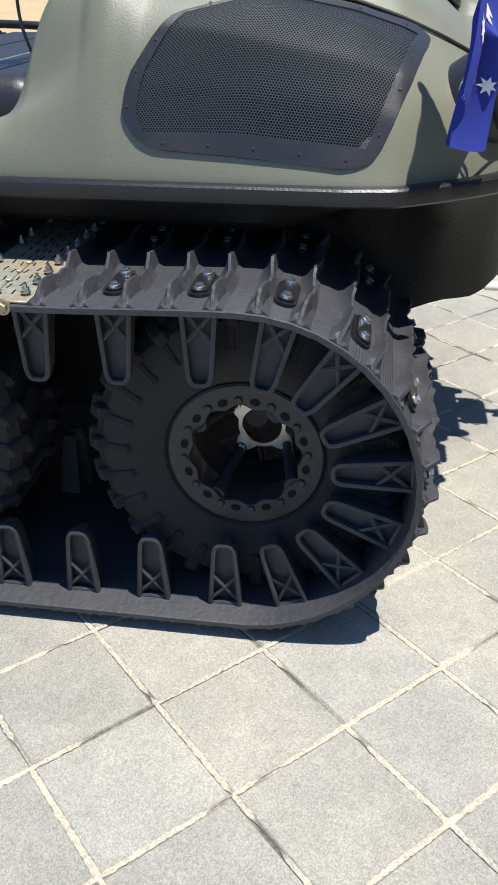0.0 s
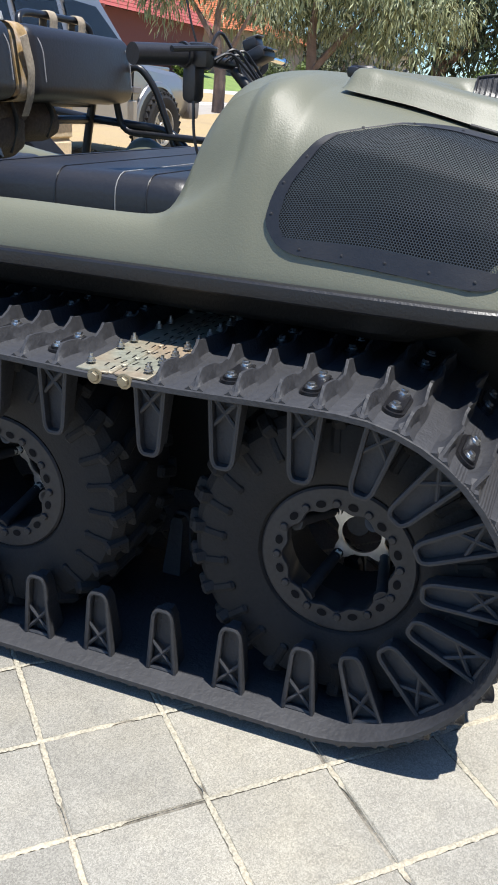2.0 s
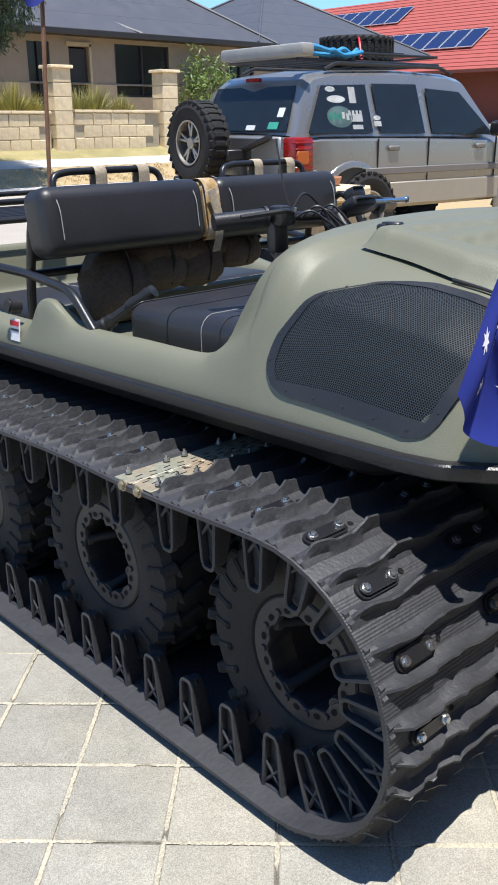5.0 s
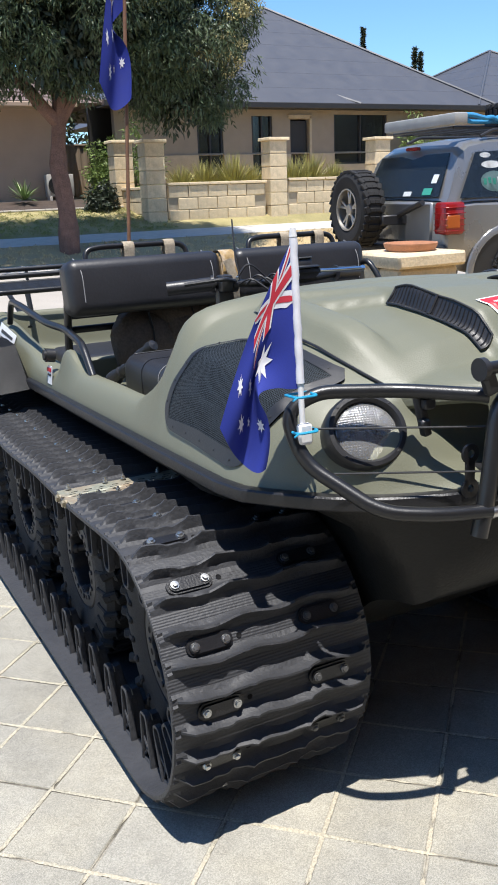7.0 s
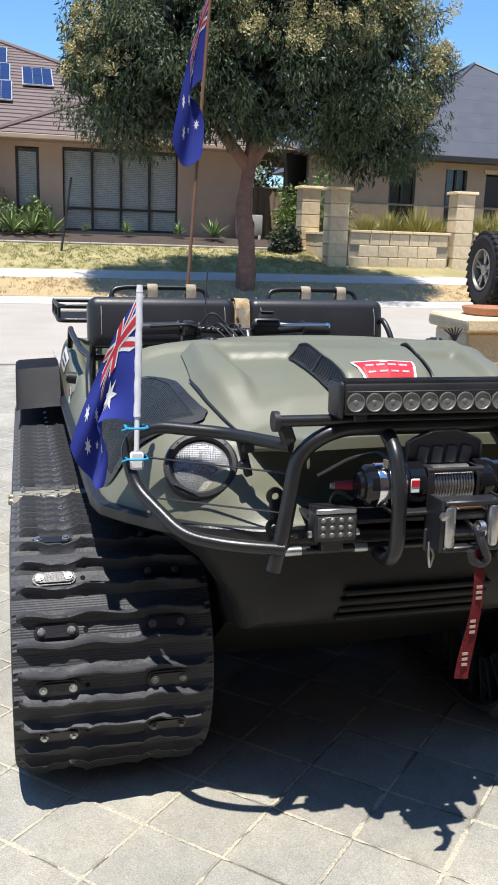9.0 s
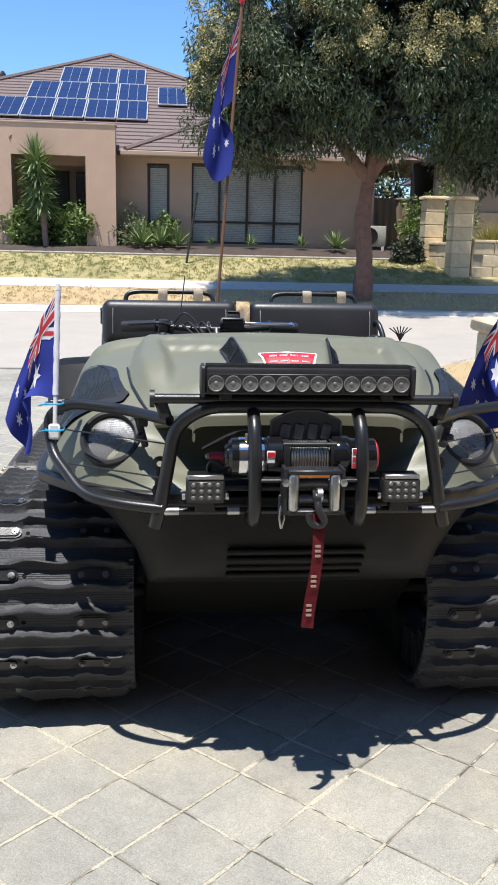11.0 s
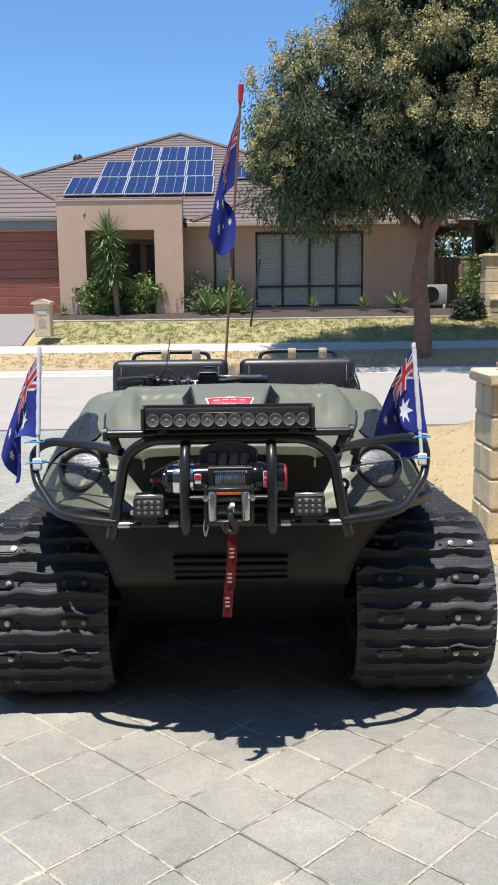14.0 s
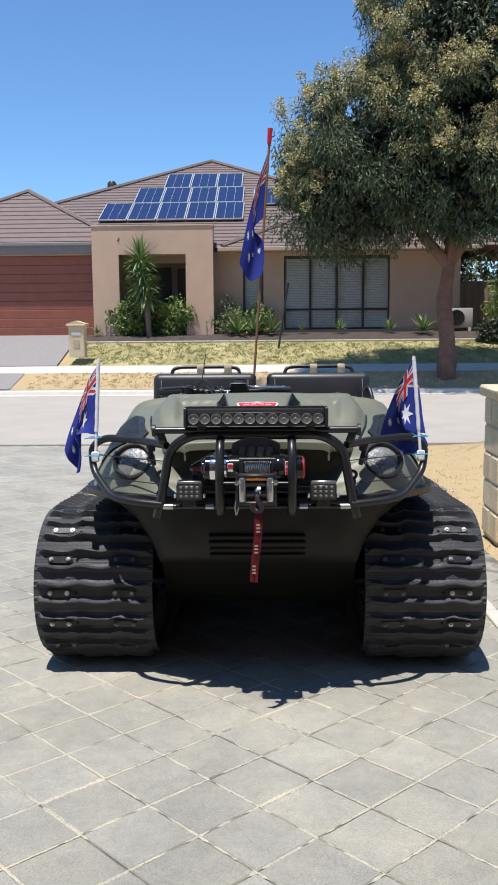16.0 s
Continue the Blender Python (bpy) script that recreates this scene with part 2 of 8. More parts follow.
def piece(name, me, parent, m):
    """One more object on a shared mesh, at m in the thing's coordinates."""
    ob = new(name, me)
    ob.parent = parent
    ob.matrix_basis = Matrix.Translation(-ORIGIN.get(parent.name, Vector())) @ m
    ORIGIN[ob.name] = Vector()
    return ob


def shared(name, bm, mats, smooth=38):
    me = bpy.data.meshes.new(name)
    bm.normal_update()
    bm.to_mesh(me)
    bm.free()
    for m in (mats if isinstance(mats, (list, tuple)) else [mats]):
        me.materials.append(m)
    if smooth:
        me.polygons.foreach_set("use_smooth", [True] * len(me.polygons))
        me.set_sharp_from_angle(angle=radians(smooth))
    return me


def box(bm, c, s, bev=0.0, m=None, seg=1, mi=0, taper=1.0):
    """A box at c of size s, bevelled; m turns it about its centre."""
    r = bmesh.ops.create_cube(bm, size=1.0)
    vs = r["verts"]
    for v in vs:
        k = taper if v.co.z > 0 else 1.0
        v.co = Vector((v.co.x * s[0] * k, v.co.y * s[1] * k, v.co.z * s[2]))
    if bev:
        es = list({e for v in vs for e in v.link_edges})
        g = bmesh.ops.bevel(bm, geom=es, offset=bev, segments=seg, profile=0.5, affect="EDGES")
        vs = list({v for f in g["faces"] for v in f.verts} | {v for v in vs if v.is_valid})
    mm = Matrix.Translation(c) @ (m or I4)
    fs = {f for v in vs for f in v.link_faces}
    for f in fs:
        f.material_index = mi
    bmesh.ops.transform(bm, matrix=mm, verts=vs)
    return bm


def cyl(bm, a, b, r, seg=16, r2=None, mi=0, caps=True):
    a, b = Vector(a), Vector(b)
    d = b - a
    g = bmesh.ops.create_cone(bm, cap_ends=caps, segments=seg, radius1=r, radius2=r if r2 is None else r2, depth=d.length)
    m = Matrix.Translation((a + b) / 2) @ d.to_track_quat("Z", "Y").to_matrix().to_4x4()
    bmesh.ops.transform(bm, matrix=m, verts=g["verts"])
    for f in {f for v in g["verts"] for f in v.link_faces}:
        f.material_index = mi
    return bm


def rounded(pts, fillet, steps=5):
    """A polyline with its inner corners rounded."""
    pts = [Vector(p) for p in pts]
    if fillet <= 0 or len(pts) < 3:
        return pts
    out = [pts[0]]
    for a, p, b in zip(pts, pts[1:], pts[2:]):
        u, v = a - p, b - p
        k = min(fillet, u.length * 0.48, v.length * 0.48)
        s, e = p + u.normalized() * k, p + v.normalized() * k
        for i in range(steps + 1):
            t = i / steps
            out.append((1 - t) ** 2 * s + 2 * t * (1 - t) * p + t * t * e)
    out.append(pts[-1])
    return out


def tube(bm, pts, r, fillet=0.03, seg=10, closed=False, mi=0, flat=None):
    """A tube along a polyline; flat: (half width, half height) for a rounded bar."""
    pts = rounded(pts, fillet)
    n = len(pts)
    rings = []
    up = None
    for i, p in enumerate(pts):
        if closed:
            d = pts[(i + 1) % n] - pts[i - 1]
        else:
            d = pts[min(i + 1, n - 1)] - pts[max(i - 1, 0)]
        d.normalize()
        if up is None:
            up = Vector((0, 0, 1)) if abs(d.z) < 0.9 else Vector((1, 0, 0))
        side = d.cross(up).normalized()
        up = side.cross(d).normalized()
        ring = []
        for k in range(seg):
            a = 2 * math.pi * k / seg
            if flat:
                c, s = math.cos(a), math.sin(a)
                q = abs(c) ** 0.5 * math.copysign(flat[0], c) * side + abs(s) ** 0.5 * math.copysign(flat[1], s) * up
            else:
                q = r * (math.cos(a) * side + math.sin(a) * up)
            ring.append(bm.verts.new(p + q))
        rings.append(ring)
    pairs = list(zip(rings, rings[1:])) + ([(rings[-1], rings[0])] if closed else [])
    for a, b in pairs:
        for k in range(seg):
            f = bm.faces.new((a[k], a[(k + 1) % seg], b[(k + 1) % seg], b[k]))
            f.material_index = mi
    if not closed:
        for ring in (rings[0][::-1], rings[-1]):
            bm.faces.new(ring).material_index = mi
    return bm


def lathe(bm, prof, seg=32, m=None, mi=0, closed=False):
    """Turns (radius, height) points about z."""
    m = m or I4
    rings = []
    for r, h in prof:
        rings.append([bm.verts.new(m @ Vector((r * math.cos(2 * math.pi * k / seg), r * math.sin(2 * math.pi * k / seg), h))) for k in range(seg)])
    for a, b in list(zip(rings, rings[1:])) + ([(rings[-1], rings[0])] if closed else []):
        for k in range(seg):
            bm.faces.new((a[k], a[(k + 1) % seg], b[(k + 1) % seg], b[k])).material_index = mi
    return bm


def loft(bm, rows, mi=0, flip=False):
    vs = [[bm.verts.new(p) for p in row] for row in rows]
    for a, b in zip(vs, vs[1:]):
        for k in range(len(a) - 1):
            q = (a[k], a[k + 1], b[k + 1], b[k])
            bm.faces.new(q[::-1] if flip else q).material_index = mi
    return vs


def prism(bm, outline, axis, lo, hi, m=None, mi=0):
    """A flat outline of (u, v) points pushed along an axis from lo to hi."""
    m = m or I4

    def put(u, v, w):
        return m @ Vector({"x": (w, u, v), "y": (u, w, v), "z": (u, v, w)}[axis])
    a = [bm.verts.new(put(u, v, lo)) for u, v in outline]
    b = [bm.verts.new(put(u, v, hi)) for u, v in outline]
    n = len(outline)
    fs = [bm.faces.new(a), bm.faces.new(b[::-1])]
    for k in range(n):
        fs.append(bm.faces.new((a[k], b[k], b[(k + 1) % n], a[(k + 1) % n])))
    for f in fs:
        f.material_index = mi
    bmesh.ops.recalc_face_normals(bm, faces=fs)
    return bm


def B():
    return bmesh.new()


def mesh_xyz(name, verts, faces):
    me = bpy.data.meshes.new(name)
    me.from_pydata(verts, [], faces)
    return me


def smooth01(x):
    x = min(1.0, max(0.0, x))
    return x * x * (3 - 2 * x)

# ---- ground, road, far side ----
FALL = math.tan(radians(SLOPE))
PROFILE = [(10.7, -0.467), (19.0, -0.31), (19.2, -0.20), (20.8, 0.17), (22.0, 0.32), (24.6, 1.03), (25.5, 1.17), (32, 1.4), (60, 1.8)]


def height(x, y):
    """The ground's height: the sloping drive, the level yard beside it, the road and the rising lots across it."""
    drive = -FALL * y
    if y >= 10.7:
        for (a, za), (b, zb) in zip(PROFILE, PROFILE[1:]):
            if y <= b:
                return za + (zb - za) * (y - a) / (b - a)
        return PROFILE[-1][1]
    yard = 0.08 + 0.03 * max(0.0, min(x, 40) - 9) - 0.5 * smooth01((y - 8.3) / 2.4)
    k = smooth01((x - 2.2) / 1.6) * smooth01((y - 2.0) / 2.5)
    k = max(k, smooth01((x - 2.2) / 6.0))
    return drive + (yard - drive) * k


def sheet(x0, x1, y0, y1, step, dz, thick=0.0):
    bm = B()
    nx, ny = max(1, round((x1 - x0) / step)), max(1, round((y1 - y0) / step))
    rows = []
    for j in range(ny + 1):
        y = y0 + (y1 - y0) * j / ny
        rows.append([Vector((x0 + (x1 - x0) * i / nx, y, height(x0 + (x1 - x0) * i / nx, y) + dz)) for i in range(nx + 1)])
    loft(bm, rows)
    return bm


bm = B()
xs = [-900, -300, -120, -60] + [-40 + 1.0 * i for i in range(39)] + [-1 + 0.4 * i for i in range(40)] + [15 + 1.5 * i for i in range(20)] + [60, 120, 300, 900]
ys = [-900, -300, -100, -40, -20, -12] + [-8 + 0.5 * i for i in range(37)] + [10.69] + [10.7 + 0.5 * i for i in range(17)] + [19.0, 19.2, 19.6, 20.2, 20.8, 21.4, 22.0, 22.7, 23.4, 24, 24.6, 25.5, 28, 32, 45, 60, 120, 300, 900]
loft(bm, [[Vector((x, y, height(x, y) - 0.035)) for x in xs] for y in ys])
tagged(part("ground", bm, SANDGRASS, None, smooth=60), "dry sandy ground with sparse straw-coloured grass", "ground", kind="structure")

tagged(part("road", sheet(-70, 70, 10.72, 19.0, 1.0, 0.0), ROAD, None, smooth=60), "pale grey asphalt street in full sun", "road", kind="structure")
bm = B()
prism(bm, [(10.55, -0.55), (10.76, -0.55), (10.76, -0.452), (10.55, -0.44)], "x", -70, 70)
tagged(part("kerb", bm, ROAD, None), "flush pale concrete edge along the near side of the street", "kerb", kind="structure")
bm = B()
prism(bm, [(18.9, -0.4), (19.3, -0.4), (19.3, -0.185), (19.12, -0.19), (19.02, -0.215), (18.98, -0.29), (18.75, -0.305), (18.75, -0.4)], "x", -70, 70)
tagged(part("kerb", bm, CONC, None), "rolled pale concrete kerb on the far side of the street", "kerb", kind="structure")
tagged(part("verge", sheet(-70, 70, 19.3, 20.8, 0.5, 0.0), SANDGRASS, None, smooth=60), "straw-coloured dry grass verge", "verge", kind="structure")
bm = sheet(-70, 70, 20.8, 22.0, 1.0, 0.006)
tagged(part("footpath", bm, CONC, None, smooth=60), "pale concrete footpath", "footpath", kind="structure")
tagged(part("lawn", sheet(-6.0, 70, 22.0, 24.3, 0.6, 0.0), LAWN, None, smooth=60), "patchy green and straw lawn", "lawn", kind="structure")
bm = sheet(-14, -6.3, 22.0, 26.0, 0.6, 0.02)
tagged(part("driveway_opposite", bm, material("grey_driveway", (0.24, 0.22, 0.21), 0.9, vary=0.1), None, smooth=60), "grey paved driveway leading to the garage across the street", "driveway", kind="structure")
bm = sheet(-12.5, -6.9, 19.3, 20.8, 0.6, 0.02)
tagged(part("crossover", bm, bpy.data.materials["grey_driveway"], None, smooth=60), "grey paved crossover", "driveway", kind="structure")
tagged(part("garden_bed", sheet(-6.1, 9.0, 24.3, 26.4, 0.6, 0.03), MULCH, None, smooth=60), "dark mulch garden bed along the house", "garden bed", kind="structure")
bm = B()
for i in range(25):
    x = -6.1 + 0.6 * i
    box(bm, (x + 0.3, 24.3, height(x, 24.3) + 0.03), (0.59, 0.06, 0.05), 0.012)
tagged(part("garden_edging", bm, CONC, None), "pale low edging between lawn and bed", "edging", kind="structure")

# an unseen wall and roof, added behind the camera to block skylight
UNSEENWALL = material("unseen_brown_brick", (.20, .13, .095), .9, vary=.12, scale=5, bump=.3, bump_scale=60)
UNSEENROOF = material("unseen_dark_eave", (.09, .085, .08), .7, vary=.06)
bm = B()
box(bm, (0, -4.75, 3.0), (22, .25, 6.0))
tagged(part("wall_behind", bm, UNSEENWALL, None), "unseen brown brick wall added behind the camera to block skylight", "wall", kind="structure")
bm = B()
prism(bm, [(-4.25, 5.9), (-4.25, 6.05), (-8.6, 8.4), (-13.0, 6.05), (-13.0, 5.9)], "x", -12, 12)
tagged(part("roof_behind", bm, UNSEENROOF, None), "unseen dark roof added over the skylight-blocking wall", "roof", kind="structure")

# ---- tracked amphibious vehicle ----
atv = thing("amphibious_vehicle", "olive eight-wheeled amphibious all-terrain vehicle on black rubber tracks, parked on pavers", "tracked vehicle", (0, 1.5, 0))


def mirror_rows(rows):
    """Half sections (x > 0, from the rim to the middle) to whole ones."""
    out = []
    for y, half in rows:
        left = [Vector((-x, y, z)) for x, z in half]
        right = [Vector((x, y, z)) for x, z in half[::-1]]
        out.append(left + right[1:])
    return out


def densify(rows, n):
    """Smooth rows between the given stations (Catmull-Rom)."""
    out = []
    for i in range(len(rows) - 1):
        p0, p1, p2, p3 = rows[max(i - 1, 0)], rows[i], rows[i + 1], rows[min(i + 2, len(rows) - 1)]
        m = n if abs(p2[0] - p1[0]) > 0.02 else 1
        for s in range(m):
            t = s / m

            def cr(a, b, c, d):
                return 0.5 * (2 * b + (c - a) * t + (2 * a - 5 * b + 4 * c - d) * t * t + (3 * b - a - 3 * c + d) * t ** 3)
            y = p1[0] + (p2[0] - p1[0]) * t
            out.append((y, [(cr(a[0], b[0], c[0], d[0]), cr(a[1], b[1], c[1], d[1])) for a, b, c, d in zip(p0[1], p1[1], p2[1], p3[1])]))
    out.append(rows[-1])
    return out


HOODROWS = [
    (0.030, [(.25, .765), (.245, .782), (.24, .786), (.235, .788), (.22, .79), (.20, .791), (.17, .792), (.1, .793), (0, .793)]),
    (0.060, [(.38, .765), (.375, .782), (.37, .786), (.36, .79), (.34, .794), (.30, .797), (.25, .798), (.16, .798), (0, .798)]),
    (0.110, [(.49, .765), (.485, .782), (.48, .788), (.465, .80), (.44, .825), (.40, .85), (.34, .83), (.2, .805), (0, .803)]),
    (0.150, [(.54, .765), (.535, .782), (.53, .79), (.515, .82), (.49, .865), (.45, .90), (.38, .915), (.25, .82), (0, .808)]),
    (0.175, [(.57, .765), (.565, .782), (.56, .792), (.545, .825), (.52, .862), (.475, .890), (.40, .915), (.28, .885), (0, .83)]),
    (0.210, [(.60, .766), (.595, .784), (.59, .796), (.575, .838), (.55, .882), (.505, .915), (.43, .945), (.28, .99), (0, 1.00)]),
    (0.270, [(.645, .767), (.64, .786), (.634, .80), (.612, .855), (.582, .908), (.53, .948), (.45, .980), (.25, 1.038), (0, 1.054)]),
    (0.340, [(.69, .768), (.685, .788), (.675, .805), (.645, .882), (.605, .945), (.545, .988), (.46, 1.016), (.25, 1.060), (0, 1.074)]),
    (0.420, [(.703, .770), (.70, .79), (.688, .812), (.655, .902), (.612, .975), (.55, 1.018), (.462, 1.045), (.24, 1.080), (0, 1.092)]),
    (0.600, [(.705, .774), (.702, .796), (.688, .828), (.655, .925), (.615, 1.006), (.552, 1.056), (.462, 1.085), (.22, 1.106), (0, 1.116)]),
    (0.760, [(.706, .777), (.703, .80), (.69, .838), (.656, .936), (.618, 1.022), (.555, 1.082), (.465, 1.109), (.22, 1.128), (0, 1.135)]),
    (0.800, [(.706, .777), (.703, .801), (.69, .840), (.657, .937), (.625, 1.028), (.570, 1.100), (.490, 1.134), (.22, 1.144), (0, 1.148)]),
    (0.825, [(.706, .778), (.703, .802), (.692, .842), (.663, .932), (.634, 1.018), (.594, 1.078), (.555, 1.130), (.22, 1.149), (0, 1.152)]),
    (0.850, [(.706, .778), (.703, .803), (.692, .842), (.669, .920), (.641, .988), (.613, 1.034), (.575, 1.128), (.24, 1.150), (0, 1.153)]),
    (0.872, [(.706, .778), (.703, .803), (.692, .842), (.672, .905), (.648, .954), (.620, .988), (.568, 1.122), (.24, 1.150), (0, 1.153)]),
    (0.905, [(.706, .779), (.703, .803), (.692, .841), (.674, .890), (.655, .925), (.619, .953), (.560, 1.112), (.26, 1.147), (0, 1.150)]),
    (0.945, [(.706, .779), (.703, .803), (.692, .839), (.675, .878), (.660, .903), (.612, .920), (.549, 1.085), (.28, 1.135), (0, 1.138)]),
    (0.976, [(.706, .779), (.703, .803), (.693, .837), (.677, .868), (.661, .891), (.608, .900), (.552, 1.030), (.28, 1.100), (0, 1.103)]),
    (0.996, [(.706, .779), (.703, .803), (.693, .836), (.677, .862), (.660, .880), (.610, .886), (.565, .940), (.40, 1.000), (0, 1.00)]),
    (1.014, [(.706, .78), (.703, .804), (.693, .834), (.678, .858), (.658, .872), (.63, .872), (.595, .85), (.585, .772), (0, .768)]),
    (1.300, [(.706, .78), (.703, .804), (.693, .834), (.678, .858), (.658, .873), (.63, .873), (.595, .85), (.585, .772), (0, .768)]),
    (1.560, [(.706, .78), (.703, .804), (.693, .834), (.678, .859), (.66, .875), (.63, .875), (.595, .85), (.585, .772), (0, .768)]),
    (1.630, [(.706, .78), (.703, .804), (.693, .836), (.678, .875), (.665, .905), (.63, .905), (.595, .86), (.585, .772), (0, .768)]),
    (1.690, [(.706, .78), (.703, .804), (.693, .838), (.68, .89), (.668, .935), (.635, .938), (.595, .87), (.585, .772), (0, .768)]),
    (1.755, [(.706, .78), (.703, .804), (.693, .838), (.68, .885), (.668, .925), (.635, .925), (.595, .86), (.585, .772), (0, .768)]),
    (1.800, [(.706, .78), (.703, .804), (.693, .832), (.68, .846), (.66, .855), (.62, .855), (.59, .84), (.585, .772), (0, .768)]),
    (2.050, [(.706, .78), (.703, .804), (.693, .830), (.68, .845), (.66, .856), (.62, .856), (.59, .84), (.58, .772), (0, .768)]),
    (2.300, [(.706, .78), (.703, .804), (.693, .838), (.682, .87), (.665, .90), (.62, .90), (.585, .86), (.575, .774), (0, .770)]),
    (2.600, [(.706, .78), (.703, .804), (.693, .85), (.682, .90), (.665, .945), (.62, .95), (.585, .92), (.575, .776), (0, .772)]),
    (2.900, [(.706, .78), (.703, .804), (.693, .86), (.682, .93), (.66, .985), (.62, .99), (.585, .95), (.572, .778), (0, .774)]),
    (2.940, [(.70, .78), (.695, .804), (.685, .86), (.67, .93), (.64, .98), (.60, .98), (.56, .98), (.50, .97), (0, .96)]),
    (2.990, [(.68, .78), (.675, .80), (.665, .84), (.65, .90), (.62, .94), (.58, .945), (.54, .945), (.48, .94), (0, .93)]),
    (3.000, [(.67, .70), (.665, .71), (.655, .72), (.64, .73), (.61, .74), (.57, .74), (.53, .74), (.47, .74), (0, .74)]),
]


def body_half(y):
    """The body's half section at y, for things that lie on it."""
    for (a, ra), (b, rb) in zip(HOODROWS, HOODROWS[1:]):
        if a <= y <= b:
            t = (y - a) / (b - a)
            return [((1 - t) * p[0] + t * q[0], (1 - t) * p[1] + t * q[1]) for p, q in zip(ra, rb)]
    return HOODROWS[-1][1]


def skin(y, s, side=-1, off=0.0):
    """A point on the body: s runs 0..8 from the rim to the middle; off lifts it off the skin."""
    def at(yy, ss):
        h = body_half(min(max(yy, 0.03), 2.99))
        i = min(7, max(0, int(ss)))
        t = ss - i
        p, q = h[i], h[i + 1]
        return Vector((side * ((1 - t) * p[0] + t * q[0]), yy, (1 - t) * p[1] + t * q[1]))
    p = at(y, s)
    n = (at(y + 0.02, s) - at(y - 0.02, s)).cross(at(y, min(8, s + 0.15)) - at(y, max(0, s - 0.15)))
    if n.length < 1e-9:
        return p
    n.normalize()
    if n.z < -0.05 or n.x * side < -0.3:
        n = -n
    return p + n * off


def skin_at(y, x):
    """s at which the half section reaches |x| on the hood."""
    h = body_half(y)
    for i in range(1, 8):
        if h[i][0] >= abs(x) >= h[i + 1][0]:
            return i + (h[i][0] - abs(x)) / max(1e-6, h[i][0] - h[i + 1][0])
    return 8.0




def bm_crease(me):
    """Sharpens the edge that runs from the coaming up to the cowl."""
    bm = bmesh.new()
    bm.from_mesh(me)
    layer = bm.edges.layers.float.get("crease_edge") or bm.edges.layers.float.new("crease_edge")
    edge = [(y, x, z) for y, x, z in [(r[0], r[1][5][0], r[1][5][1]) for r in densify(HOODROWS, 4)] if .79 < y < 1.0]
    for e in bm.edges:
        if all(any((abs(v.co.x) - x) ** 2 + (v.co.y - y) ** 2 + (v.co.z - z) ** 2 < 1e-7 for y, x, z in edge) for v in e.verts):
            e[layer] = .8
    bm.to_mesh(me)
    bm.free()


bm = B()
loft(bm, mirror_rows(densify(HOODROWS, 4)), flip=True)
bmesh.ops.recalc_face_normals(bm, faces=bm.faces)
upper = part("upper_body", bm, OLIVE, atv, "olive grained plastic upper body with an open cockpit", smooth=50)
bm_crease(upper.data)
sub = upper.modifiers.new("soft", "SUBSURF")
sub.levels = sub.render_levels = 2

HULLROWS = [
    (0.035, [(.24, .768), (.235, .75), (.23, .72), (.22, .68), (.2, .64), (0, .635)]),
    (0.065, [(.38, .768), (.37, .745), (.35, .70), (.33, .64), (.31, .585), (0, .58)]),
    (0.120, [(.49, .768), (.475, .74), (.44, .68), (.40, .61), (.37, .530), (0, .525)]),
    (0.160, [(.54, .768), (.52, .74), (.47, .67), (.42, .59), (.39, .505), (0, .50)]),
    (0.240, [(.615, .768), (.59, .745), (.49, .68), (.43, .59), (.40, .49), (0, .485)]),
    (0.340, [(.68, .768), (.60, .758), (.47, .72), (.42, .60), (.40, .43), (0, .425)]),
    (0.520, [(.698, .768), (.684, .722), (.648, .702), (.43, .698), (.41, .28), (0, .27)]),
    (0.700, [(.70, .768), (.684, .722), (.648, .702), (.43, .698), (.41, .21), (0, .20)]),
    (0.900, [(.70, .768), (.684, .722), (.648, .702), (.43, .698), (.41, .20), (0, .19)]),
    (2.600, [(.70, .768), (.684, .722), (.648, .702), (.43, .698), (.41, .20), (0, .19)]),
    (2.900, [(.70, .768), (.684, .722), (.648, .702), (.43, .698), (.41, .35), (0, .34)]),
    (2.990, [(.68, .768), (.655, .752), (.53, .72), (.42, .68), (.40, .60), (0, .60)]),
]
bm = B()
vs = loft(bm, mirror_rows(densify(HULLROWS, 3)))
bm.faces.new(vs[-1])
bm.faces.new(vs[0][::-1])
bmesh.ops.recalc_face_normals(bm, faces=bm.faces)
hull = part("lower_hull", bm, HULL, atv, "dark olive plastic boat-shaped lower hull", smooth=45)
for i in range(4):
    bm = B()
    z, y = 0.632 - 0.028 * i, 0.040 + 0.020 * i
    box(bm, (0, y, z), (0.37, 0.04, 0.015), 0.006, seg=2)
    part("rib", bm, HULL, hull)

RAIL = [(y, r[0][0]) for y, r in HOODROWS if y < 2.99]
bm = B()
path = [(-x, y, .785) for y, x in RAIL[::-1]] + [(0, 0.018, .782)] + [(x, y, .785) for y, x in RAIL]
tube(bm, [(p[0] * 1.012, p[1] - 0.004, p[2] - 0.012) for p in path], 0.02, 0.012, 12, flat=(0.016, 0.0165))
part("rub_rail", bm, TRIM, atv, "black rubber rub rail round the body")

# side grilles
PERF = bpy.data.materials.new("perforated_sheet")
PERF.use_nodes = True
nt = PERF.node_tree
pb = nt.nodes["Principled BSDF"]
pb.inputs["Base Color"].default_value = (0.040, 0.050, 0.060, 1)
pb.inputs["Roughness"].default_value = 0.5
pb.inputs["Metallic"].default_value = 0.0
pb.inputs["Specular IOR Level"].default_value = 0.22
uvn = nt.nodes.new("ShaderNodeUVMap")
sep = nt.nodes.new("ShaderNodeSeparateXYZ")
